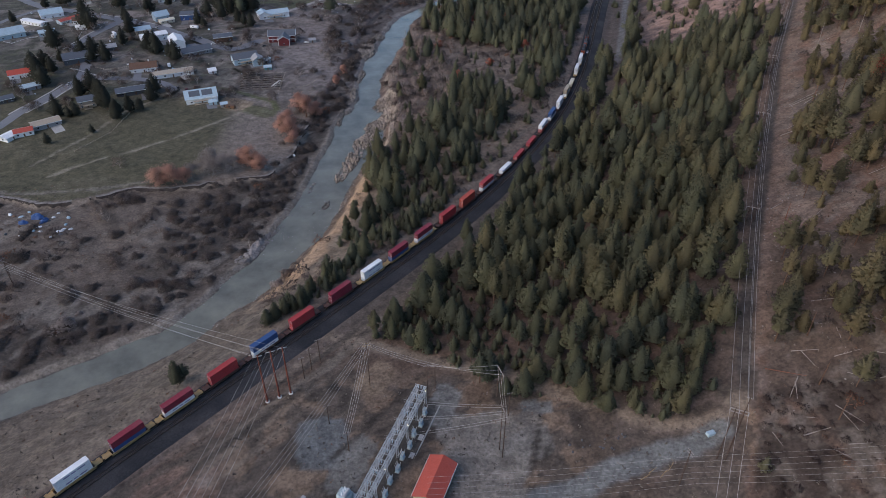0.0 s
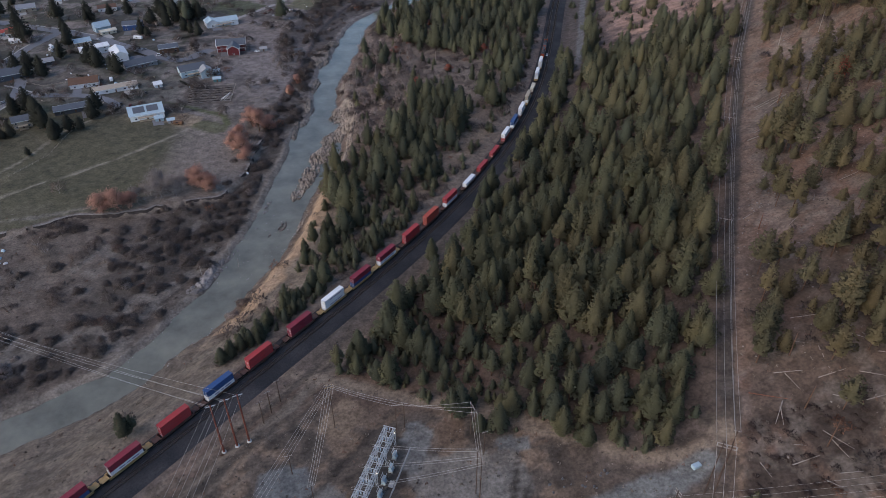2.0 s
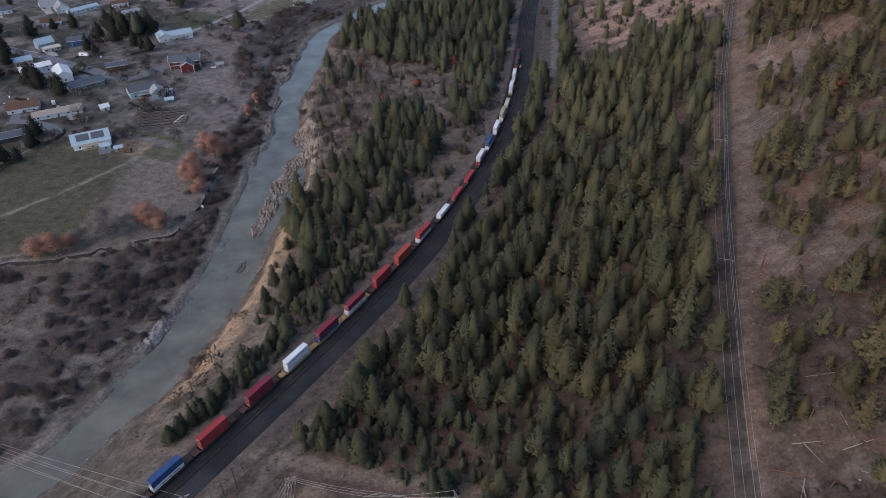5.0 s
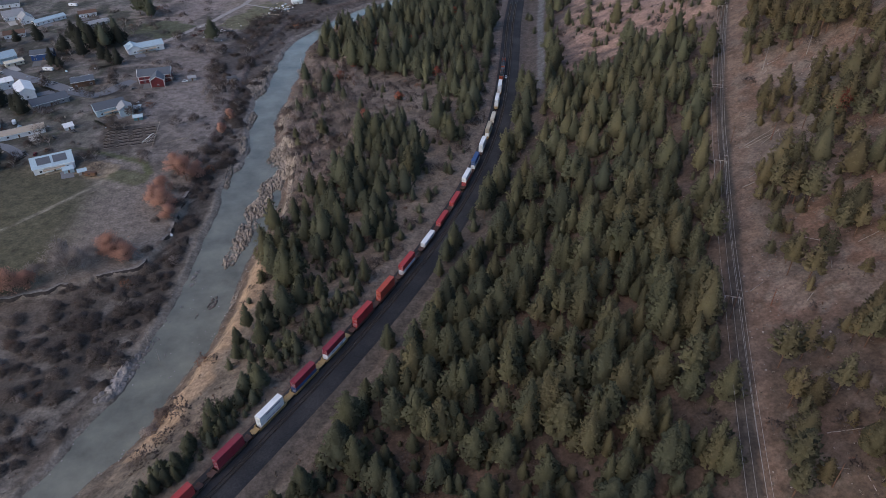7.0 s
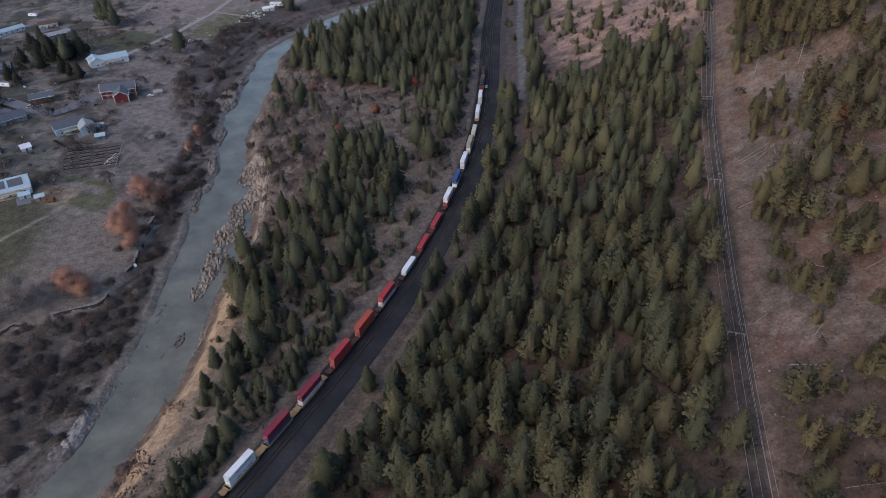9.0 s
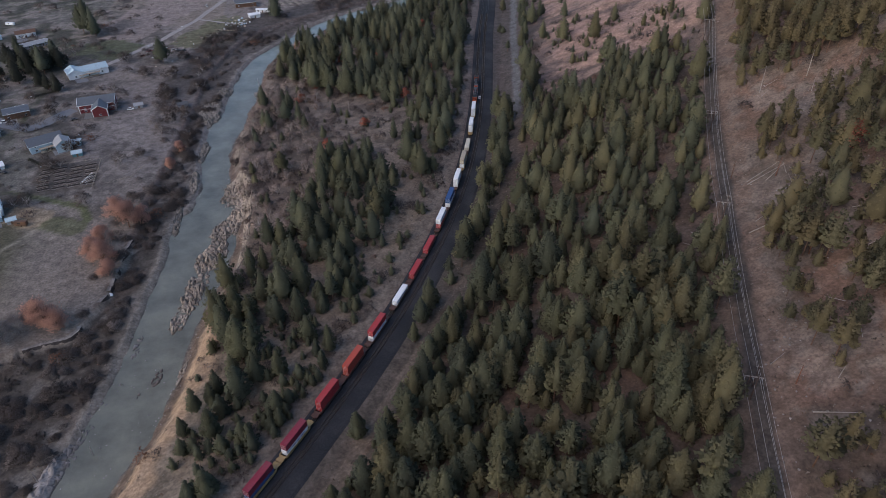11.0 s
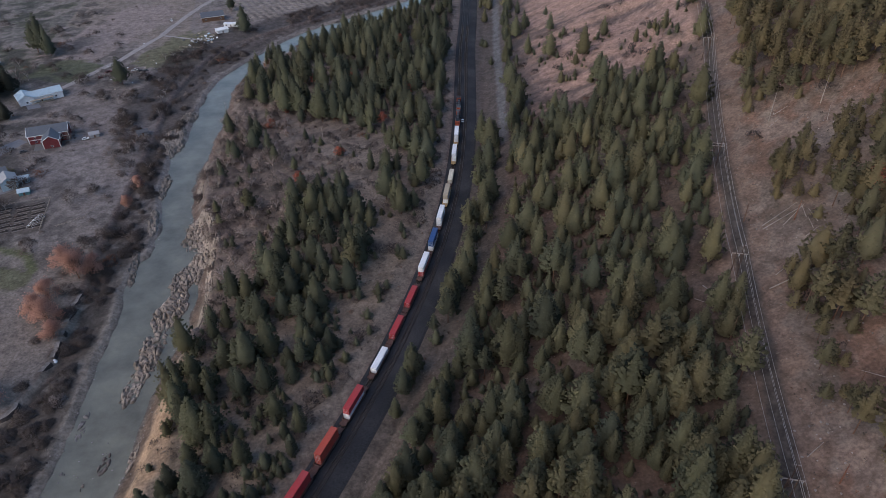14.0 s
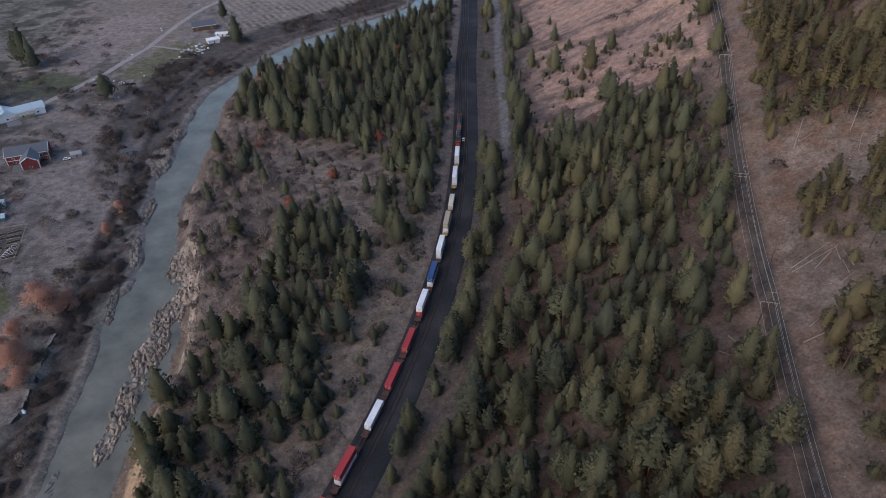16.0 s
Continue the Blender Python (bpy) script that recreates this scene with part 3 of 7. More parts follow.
    c = mix(c, (0.066, 0.058, 0.055), (r < 0) * ss(1, 5, -e) * ss(36, 24, -e + 8 * n2) * ss(600, 650, fy) * 0.85)
    # soil turned along the railway
    streak = vnoise(d * 1.0, TRACK_RUN[di] * 0.06, 3.2, 97)
    c = mix(c, (0.060, 0.052, 0.048), right * (d > 13) * ss(50, 40, d) * ss(240, 215, yf) * ss(0.05, 0.35, streak) * 0.8)
    c = mix(c, (0.170, 0.145, 0.126), right * (d > 13) * ss(50, 40, d) * ss(240, 215, yf) * ss(0.15, 0.45, -streak) * 0.55)
    c = mix(c, (0.185, 0.155, 0.130), right * (d < -6) * (fy < 250) * ss(0.1, 0.4, streak) * 0.5)
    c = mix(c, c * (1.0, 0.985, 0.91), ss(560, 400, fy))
    # yards of the village: trodden earth, and shade painted in as dark patches
    c = mix(c, (0.060, 0.056, 0.052), field * ss(-140, -175, fx) * ss(455, 500, fy) * ss(-0.15, 0.25, n2 + 0.5 * n3) * 0.75)
    # water's bed
    c = mix(c, (0.10, 0.09, 0.08), edge < -1)
    nx, ny = len(xs), len(ys)
    i = np.arange(ny - 1)[:, None] * nx + np.arange(nx - 1)[None]
    f = np.stack([i, i + 1, i + nx + 1, i + nx], -1).reshape(-1, 4)
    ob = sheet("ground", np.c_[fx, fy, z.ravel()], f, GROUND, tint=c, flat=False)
    tagged(ob, "valley floor and hillside of dry grass and brown earth", "ground", "", "structure")


land()
_w = RIVER.copy()
_t = np.gradient(_w[:, :2], axis=0)
_t /= np.linalg.norm(_t, axis=1)[:, None]
_n = np.c_[_t[:, 1], -_t[:, 0]]
_c = [_w[:, :2] + _n * ((_w[:, 2] + 4.5) * s)[:, None] for s in (-1, -0.33, 0.33, 1)]
_v = np.stack(_c, 1).reshape(-1, 2)
_i = np.arange(len(_w) - 1)[:, None] * 4 + np.arange(3)[None]
tagged(sheet("water", np.c_[_v, np.zeros(len(_v))], np.stack([_i, _i + 1, _i + 5, _i + 4], -1).reshape(-1, 4), WATER, flat=False),
       "grey-green silty river between eroded banks", "river", "", "structure")


def cut_bank():
    """The raw earth face of the terrace, crooked, its shade tinted in dark, with a pale lip."""
    line = SCARP[(SCARP[:, 0] > -330) & (SCARP[:, 1] < 440)]
    run = run_of(line)
    s = np.arange(0, run[-1], 0.9)
    x, y = np.interp(s, run, line[:, 0]), np.interp(s, run, line[:, 1])
    t = np.c_[np.gradient(x), np.gradient(y)]
    t /= np.linalg.norm(t, axis=1)[:, None]
    left = np.c_[-t[:, 1], t[:, 0]]
    off = 1.8 * vnoise(x, y, 13, 9) + 1.7 * vnoise(x, y, 9, 91) + 0.8 * vnoise(x, y, 3, 92)
    mid = np.c_[x, y] + left * off[:, None]
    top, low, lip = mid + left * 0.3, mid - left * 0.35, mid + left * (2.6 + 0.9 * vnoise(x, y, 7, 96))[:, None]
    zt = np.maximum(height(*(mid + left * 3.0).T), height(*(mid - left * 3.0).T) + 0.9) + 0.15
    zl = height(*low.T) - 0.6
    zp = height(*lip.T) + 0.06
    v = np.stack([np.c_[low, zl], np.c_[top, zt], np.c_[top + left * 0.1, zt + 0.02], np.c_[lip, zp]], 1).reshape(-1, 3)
    i = np.arange(len(s) - 1)[:, None] * 4 + np.arange(3)[None]
    shown = vnoise(x, y, 17, 94) + 0.35 * vnoise(x, y, 4, 95) > -0.35
    f = np.stack([i, i + 4, i + 5, i + 1], -1)[shown[:-1] & shown[1:]].reshape(-1, 4)
    n = len(s)
    # the two dark rows put the face's shade into its colour
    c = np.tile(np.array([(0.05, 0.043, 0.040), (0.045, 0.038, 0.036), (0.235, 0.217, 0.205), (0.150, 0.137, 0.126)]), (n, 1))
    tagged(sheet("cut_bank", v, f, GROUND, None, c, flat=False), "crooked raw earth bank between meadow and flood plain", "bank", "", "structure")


cut_bank()

# ---- the railway ----


def at_run(s, side=0.0):
    """Place and heading (degrees, +y along) at a run of s metres along the line, side metres to its right."""
    x, y = np.interp(s, TRACK_RUN, TRACK[:, 0]), np.interp(s, TRACK_RUN, TRACK[:, 1])
    x2, y2 = np.interp(s + 1, TRACK_RUN, TRACK[:, 0]), np.interp(s + 1, TRACK_RUN, TRACK[:, 1])
    dx, dy = x2 - x, y2 - y
    n = math.hypot(dx, dy)
    return x + side * dy / n, y - side * dx / n, math.degrees(math.atan2(-dx, dy))


def extrude(name, profile, s0, s1, step, mat, parent=None):
    """A profile of (side, z) drawn along the line."""
    s = np.arange(s0, s1, step)
    v = []
    for a in s:
        x, y, h = at_run(a)
        c, sn = math.cos(radians(h)), math.sin(radians(h))
        v += [(x + o * c, y + o * sn, z) for o, z in profile]
    m = len(profile)
    i = np.arange(len(s) - 1)[:, None] * m + np.arange(m - 1)[None]
    return sheet(name, v, np.stack([i, i + m, i + m + 1, i + 1], -1).reshape(-1, 4)[:, ::-1], mat, parent, flat=True)


SIDINGS = (0.0, 4.6)
bed = extrude("ballast_bed", [(-4.6, 17.0), (-2.8, 17.62), (6.2, 17.66), (11.0, 17.6), (13.2, 17.0)], 20, 1500, 4.0, BALLAST)
tagged(bed, "dark crushed-stone ballast bed carrying two tracks", "railway", "", "structure")
for side in SIDINGS:
    line = thing("railway_track", 0, 0, 0, 0, "steel rails on creosoted ties in dark ballast", "track", "railway tracks", "structure")
    for o in (-0.75, 0.75):
        q = side + o
        extrude("rail", [(q - 0.07, 17.7), (q - 0.04, 18.0), (q + 0.04, 18.0), (q + 0.07, 17.7)], 20, 1400, 4.0, RAIL, line)
tie_v, tie_f = [], []
for side in SIDINGS:
    for a in np.arange(60, 1000, 0.62):
        x, y, h = at_run(a, side)
        c, sn = math.cos(radians(h)), math.sin(radians(h))
        k = len(tie_v)
        for lx, ly in ((-1.3, -0.12), (1.3, -0.12), (1.3, 0.12), (-1.3, 0.12)):
            for z in (17.5, 17.76):
                tie_v.append((x + lx * c - ly * sn, y + lx * sn + ly * c, z))
        tie_f += [(k + 1, k + 3, k + 5, k + 7), (k, k + 2, k + 3, k + 1), (k + 4, k + 6, k + 7, k + 5)]
tagged(sheet("railway_ties", tie_v, tie_f, TIE), "rows of dark creosoted wooden railway ties", "ties", "", "stuff")


def corrugated(sx, sy, sz, pitch=0.56, depth=0.05):
    """A container's shell: ribbed sides, flat roof and floor, y along."""
    bm = bmesh.new()
    n = int(sy / pitch)
    ring = []
    for k in range(2 * n + 1):
        off = depth if k % 2 else 0
        yy = -sy / 2 + 0.12 + (sy - 0.24) * k / (2 * n)
        ring.append([bm.verts.new((s * (sx / 2 - off), yy, z)) for s, z in ((-1, 0.12), (-1, sz - 0.12), (1, sz - 0.12), (1, 0.12))])
    for a, b in zip(ring, ring[1:]):
        for j in range(3):
            bm.faces.new((a[j], b[j], b[j + 1], a[j + 1]))
    box(bm, 0, 0, sz - 0.14, sx - 0.02, sy - 0.02, 0.13)
    for s in (-1, 1):
        box(bm, s * (sx / 2 - 0.06), 0, 0, 0.14, sy, 0.15)
        box(bm, s * (sx / 2 - 0.06), 0, sz - 0.15, 0.14, sy, 0.15)
        for e in (-1, 1):
            box(bm, s * (sx / 2 - 0.08), e * (sy / 2 - 0.08), 0, 0.17, 0.17, sz)
        box(bm, 0, s * (sy / 2 - 0.1), 0, sx - 0.1, 0.1, sz)
    bmesh.ops.recalc_face_normals(bm, faces=bm.faces)
    return bm


SHELL = {}
BAR_BM = bmesh.new()
rod(BAR_BM, (0, -6.12, 0.15), (0, -6.12, 2.7), 0.035)
box(BAR_BM, 0.1, -6.13, 1.1, 0.25, 0.05, 0.06)
BAR_MESH = bpy.data.meshes.new("locking_bar")
BAR_BM.to_mesh(BAR_MESH)
BAR_BM.free()
BAR_MESH.materials.append(STEEL)


def container(x, y, z, h, colour, label, marks=False):
    ob = thing("shipping_container", x, y, z, h, label, "container", "containers on the train")
    if colour not in SHELL:
        o = part("shell", corrugated(2.44, 12.19, 2.75), paint(colour), ob)
        SHELL[colour] = o.data
    else:
        o = new("shell", SHELL[colour])
        o.parent = ob
    for k in range(4):
        o = new("locking_bar", BAR_MESH)
        o.parent = ob
        o.location = (-0.85 + 0.56 * k, 0, 0)
    if marks:
        for s in (-1, 1):
            for w, yy in ((2.2, -2.0), (1.5, 0.4), (2.6, 3.0)):
                part("marking", one_box(s * 1.225, yy, 1.5, 0.02, w, 0.5), paint("violet"), ob, "faded violet lettering reduced to bars")
    return ob


def bogie_mesh():
    bm = bmesh.new()
    for sx in (-1, 1):
        box(bm, sx * 1.0, 0, 0.35, 0.22, 2.4, 0.4)
        for yy in (-0.88, 0.88):
            rod(bm, (sx * 0.68, yy, 0.43), (sx * 0.82, yy, 0.43), 0.42, seg=12)
    for yy in (-0.88, 0.88):
        rod(bm, (-0.8, yy, 0.43), (0.8, yy, 0.43), 0.08)
    box(bm, 0, 0, 0.4, 2.1, 0.5, 0.35)
    me = bpy.data.meshes.new("bogie")
    bm.to_mesh(me)
    bm.free()
    me.materials.append(BLACK)
    return me


BOGIE = bogie_mesh()


def well_car_master(colour, label):
    car = thing("well_car", 0, 0, 0, 0, label, "rail car", "well cars of the train")
    for s in (-1, 1):
        bm = bmesh.new()
        box(bm, s * 1.42, 0, 0.42, 0.12, 14.0, 1.0)
        box(bm, s * 1.42, 0, 1.36, 0.26, 14.4, 0.12)
        for k in range(9):
            box(bm, s * 1.5, -6.2 + 1.55 * k, 0.45, 0.1, 0.14, 0.95)
        part("side_sill", bm, paint(colour), car)
        bm = bmesh.new()
        box(bm, 0, s * 8.3, 1.02, 2.3, 2.6, 0.2)
        box(bm, 0, s * 8.6, 0.75, 0.8, 2.6, 0.35)
        box(bm, 0, s * 7.1, 0.5, 2.8, 0.25, 0.9)
        box(bm, 0, s * 9.55, 1.2, 2.7, 0.12, 0.14)
        for q in (-1, 1):
            rod(bm, (q * 1.25, s * 7.2, 1.4), (q * 0.5, s * 9.3, 1.12), 0.09)
            box(bm, q * 1.2, s * 8.9, 1.22, 0.35, 0.9, 0.1)
        part("end_platform", bm, paint(colour), car)
        bm = bmesh.new()
        box(bm, 0, s * 9.9, 0.72, 0.35, 0.9, 0.3)
        part("coupler", bm, BLACK, car)
        o = new("bogie", BOGIE)
        o.parent = car
        o.location = (0, s * 8.3, 0)
    bm = bmesh.new()
    box(bm, 0, 0, 0.28, 2.7, 0.5, 0.16)
    for k in range(8):
        box(bm, 0, -6.4 + 12.8 * k / 7, 0.3, 2.75, 0.5, 0.14)
    part("well_floor", bm, BLACK, car)
    return car


CARS = {"yellow": well_car_master("yellow", "yellow-painted double-stack well car on the rails"),
        "rust_brown": well_car_master("rust_brown", "weathered brown double-stack well car on the rails")}
USED = set()


def well_car(s, kind):
    x, y, h = at_run(s)
    m = pose(x, y, RAIL_Z, 0, 0, h)
    if kind in USED:
        copy_thing(CARS[kind], m)
    else:
        CARS[kind].matrix_basis = m
        USED.add(kind)


# run of the car's middle, car, lower load, upper load
TRAIN = [(787, "yellow", "white", "white"), (763, "yellow", "white", "white"), (738, "rust_brown", "cream", ""), (717.5, "yellow", "white", "tan"),
         (696, "rust_brown", "white", "white"), (675, "rust_brown", "white", "blue"), (655, "rust_brown", "red", "white"), (633, "rust_brown", "red", ""),
         (613, "rust_brown", "red", ""), (593.5, "rust_brown", "white", ""), (570, "rust_brown", "white", "red"), (549.5, "rust_brown", "orange_red", "orange_red"),
         (530.5, "rust_brown", "red", "red"), (509.5, "yellow", "white", "maroon"), (490, "yellow", "blue", "maroon"), (471, "yellow", "white", "white"),
         (450.5, "rust_brown", "maroon", "maroon"), (428, "rust_brown", "red", "red"), (408, "rust_brown", "white", "blue"), (388, "rust_brown", "red", "red"),
         (368, "yellow", "white", "maroon"), (348, "yellow", "blue", "maroon"), (328, "yellow", "white", "white"), (308, "rust_brown", "red", "red"),
         (288, "rust_brown", "white", "red"), (268, "rust_brown", "red", "red")]
for s, kind, low, high in TRAIN:
    well_car(s, kind)
    x, y, h = at_run(s)
    container(x, y, RAIL_Z + 0.45, h, low, low.replace("_", "-") + " corrugated steel container seated in a well car", low == "white")
    if high:
        container(x, y, RAIL_Z + 3.21, h, high, high.replace("_", "-") + " corrugated steel container stacked on another", high == "white" and s != 696)


def locomotive(s, flip):
    x, y, h = at_run(s)
    ob = thing("locomotive", x, y, RAIL_Z, h + (180 if flip else 0), "orange and black diesel locomotive heading the freight train", "locomotive", "locomotives")
    bm = bmesh.new()
    box(bm, 0, 0, 1.15, 2.9, 21.6, 0.35)
    box(bm, 0, -0.5, 0.5, 2.2, 6.0, 0.65)
    part("frame", bm, paint("loco_black"), ob)
    bm = bmesh.new()
    box(bm, 0, -1.4, 1.5, 1.9, 13.6, 2.35)
    box(bm, 0, -2.5, 3.8, 1.6, 9.0, 0.25)
    part("engine_hood", bm, paint("loco_black"), ob, "black engine hood")
    bm = bmesh.new()
    box(bm, 0, -8.6, 1.5, 2.6, 3.2, 2.75)
    bmesh.ops.bevel(bm, geom=bm.edges[:], offset=0.12, segments=1, affect="EDGES")
    rad = part("radiator", bm, paint("loco_orange"), ob, "orange radiator section with flared top")
    part("radiator_roof", one_box(0, -8.5, 4.2, 2.7, 2.9, 0.14), paint("dark_grey"), rad, "dark slatted radiator roof")
    bm = bmesh.new()
    box(bm, 0, 6.9, 1.5, 2.95, 3.0, 2.9)
    bmesh.ops.bevel(bm, geom=bm.edges[:], offset=0.18, segments=1, affect="EDGES")
    cab = part("cab", bm, paint("loco_orange"), ob, "orange cab")
    part("cab_roof", one_box(0, 6.7, 4.36, 2.5, 2.5, 0.12), paint("loco_black"), cab, "black cab roof")
    bm = bmesh.new()
    for q in (-0.65, 0.65):
        box(bm, q, 8.42, 3.1, 0.9, 0.05, 0.6)
    part("windscreen", bm, GLASS, cab)
    bm = bmesh.new()
    box(bm, 0, 9.4, 1.5, 1.9, 1.9, 1.35)
    bmesh.ops.bevel(bm, geom=bm.edges[:], offset=0.2, segments=2, affect="EDGES")
    part("nose", bm, paint("loco_orange"), ob, "orange nose")
    for yy in (-7.2, -5.0, -2.0, 1.6):
        bm = bmesh.new()
        rod(bm, (0, yy, 3.9), (0, yy, 4.25), 0.75, seg=14)
        part("roof_fan", bm, paint("dark_grey"), ob)
    for q in (-1, 1):
        bm = bmesh.new()
        for k in range(12):
            rod(bm, (q * 1.4, -9.5 + 1.35 * k, 1.5), (q * 1.4, -9.5 + 1.35 * k, 2.4), 0.025, seg=4)
        rod(bm, (q * 1.4, -9.8, 2.4), (q * 1.4, 5.4, 2.4), 0.025, seg=4)
        part("handrail", bm, paint("silver"), ob)
    for yy in (-6.9, -5.1, 5.1, 6.9):
        o = new("bogie", BOGIE)
        o.parent = ob
        o.location = (0, yy, 0)


locomotive(833.3, False)
locomotive(810.6, True)

# ---- trees and brush ----
RNG = np.random.default_rng(7)


def spikes(base, way, length, width):
    """Three-sided needles clumps: arrays of bases, directions, lengths and widths to vertices and triangles."""
    n = len(base)
    way = way / np.linalg.norm(way, axis=1)[:, None]
    ref = RNG.normal(size=(n, 3))
    u = np.cross(way, ref)
    u /= np.linalg.norm(u, axis=1)[:, None]
    v = np.cross(way, u)
    tip = base + way * length[:, None]
    ring = [base + way * (0.3 * length)[:, None] + width[:, None] * (math.cos(a) * u + math.sin(a) * v) for a in (0, 2.09, 4.19)]
    verts = np.stack(ring + [tip], 1).reshape(-1, 3)
    k = np.arange(n)[:, None] * 4
    tri = np.array([[0, 1, 3], [1, 2, 3], [2, 0, 3]])
    return verts, (k[:, :, None] + tri[None]).reshape(-1, 3)


def crown(tall, wide, clumps, bare=0.1, blunt=0.8, ragged=0.2, size=1.0, core=0.72, fat=0.46):
    """A pine's crown: whorls of boughs that end in upturned clumps of needles. Returns vertices, triangles and soft normals."""
    whorls = max(7, int(tall * (1 - bare) * 0.85))
    level = RNG.choice(whorls, clumps, p=np.linspace(1.7, 0.3, whorls) / np.linspace(1.7, 0.3, whorls).sum())
    bough = RNG.integers(0, 6, clumps)
    key = level * 6 + bough
    angle = RNG.random(whorls * 6) * 0.7 + np.tile(np.arange(6) * 1.047, whorls) + np.repeat(RNG.random(whorls) * 6.28, 6)
    reach = 1 + ragged * RNG.normal(0, 1, whorls * 6) + 0.12 * np.cos(angle + RNG.uniform(0, 6))
    f = np.clip((level + 0.35) / whorls + RNG.normal(0, 0.016, clumps), 0, 0.965)
    prof = (1 - f ** 1.4) ** blunt * np.minimum(1, 0.55 + f / 0.38)
    out = 0.30 + 0.70 * RNG.random(clumps) ** 0.6
    rad = wide * prof * reach[key] * out
    a = angle[key] + RNG.normal(0, 0.30, clumps) / (0.5 + out)
    z = tall * (bare + (1 - bare) * f) + (0.16 * out - 0.10) * rad + RNG.normal(0, 0.10, clumps)
    base = np.c_[rad * np.cos(a), rad * np.sin(a), z]
    way = np.c_[np.cos(a) + RNG.normal(0, 0.35, clumps), np.sin(a) + RNG.normal(0, 0.35, clumps), 0.55 + 0.9 * f ** 1.5 + RNG.normal(0, 0.25, clumps)]
    ln = size * (0.65 + 0.7 * RNG.random(clumps)) * (1.12 - 0.45 * f)
    v, t = spikes(base, way, ln, fat * ln)
    lv, lt = spikes(np.array([[0, 0, tall * 0.93]]), np.array([[0.02, 0, 1.0]]), np.array([tall * 0.06]), np.array([0.3]))
    m, rings = 8, 7
    cv = []
    for i in range(rings):
        q = i / (rings - 1)
        rr = wide * core * max(0.0, 1 - q ** 1.4) ** blunt * min(1, 0.5 + q / 0.38)
        cv += [(rr * math.cos(6.283 * j / m) * RNG.uniform(0.7, 1.25), rr * math.sin(6.283 * j / m) * RNG.uniform(0.7, 1.25), tall * (bare + 0.03 + (0.92 - bare) * q)) for j in range(m)]
    ct = []
    for i in range(rings - 1):
        for j in range(m):
            p, q = i * m + j, i * m + (j + 1) % m
            ct += [(p, q, p + m), (q, q + m, p + m)]
    verts = np.vstack([v, lv, np.array(cv)])
    tris = np.vstack([t, lt + len(v), np.array(ct) + len(v) + len(lv)])
    up = np.clip((verts[:, 2] / tall - bare) / (1 - bare), 0, 1)
    soft = np.c_[verts[:, :2] / (0.5 * wide), 0.25 + 1.1 * up]
    soft = soft / np.linalg.norm(soft, axis=1)[:, None]
    soft[:len(v)] += 0.45 * np.repeat(way / np.linalg.norm(way, axis=1)[:, None], 4, 0)
    return verts, tris, soft / np.linalg.norm(soft, axis=1)[:, None]


PINE_DARK, PINE_MID, PINE_WARM = (0.088, 0.099, 0.070), (0.118, 0.123, 0.076), (0.152, 0.140, 0.081)
VARIANTS, FAR = [], []
for k in range(12):
    tall, wide, bare, blunt, ragged = RNG.uniform(14.0, 18.5), RNG.uniform(3.2, 4.4), RNG.uniform(0.05, 0.2), RNG.uniform(0.72, 0.98), RNG.uniform(0.10, 0.22)
    VARIANTS.append((tall, *crown(tall, wide, 900, bare, blunt, ragged, 0.80, 0.60)))
    FAR.append((tall, *crown(tall, wide, 300, bare, blunt, ragged, 1.05, 0.78)))
PINE_DRY = np.array((1.06, 0.96, 0.94))
SMALL = []
for k in range(8):
    tall = RNG.uniform(14.0, 18.0)
    SMALL.append((tall, *crown(tall, RNG.uniform(3.6, 5.2), 150, 0.03, 0.8, 0.3, 1.6, 0.74)))
OPEN = []
for k in range(6):
    tall = RNG.uniform(15.0, 19.5)
    OPEN.append((tall, *crown(tall, RNG.uniform(2.6, 3.6), 460, RNG.uniform(0.24, 0.40), 0.72, 0.3, 1.0, 0.46, 0.42)))


def trunk_mesh(tall, r=0.2):
    bm = bmesh.new()
    rod(bm, (0, 0, -0.6), (0, 0, tall * 0.55), r, r * 0.65)
    rod(bm, (0, 0, tall * 0.55), (0.05, 0, tall * 0.95), r * 0.65, 0.03)
    for q in range(5):
        a = q * 2.4
        g = tall * (0.22 + 0.1 * q)
        rod(bm, (0, 0, g), (1.5 * math.cos(a), 1.5 * math.sin(a), g + 0.5), 0.06, 0.02, 4)
    me = bpy.data.meshes.new("trunk")
    bm.to_mesh(me)
    bm.free()
    me.materials.append(BARK)
    return me


def scatter(x0, x1, y0, y1, gap, seed):
    g = np.random.default_rng(seed)
    xs, ys = np.arange(x0, x1, gap), np.arange(y0, y1, gap)
    x, y = np.meshgrid(xs, ys)
    x = x + (np.arange(len(ys)) % 2)[:, None] * gap * 0.5
    x, y = x.ravel() + g.uniform(-0.42, 0.42, x.size) * gap, y.ravel() + g.uniform(-0.42, 0.42, x.size) * gap
    return x, y, g


def inside(outline, x, y):
    """Which points lie inside a closed outline."""
    hit = np.zeros(len(x), bool)
    for (x1, y1), (x2, y2) in zip(outline, outline[1:] + outline[:1]):
        cross = (y1 > y) != (y2 > y)
        hit ^= cross & (x < (x2 - x1) * (y - y1) / (y2 - y1 + 1e-9) + x1)
    return hit


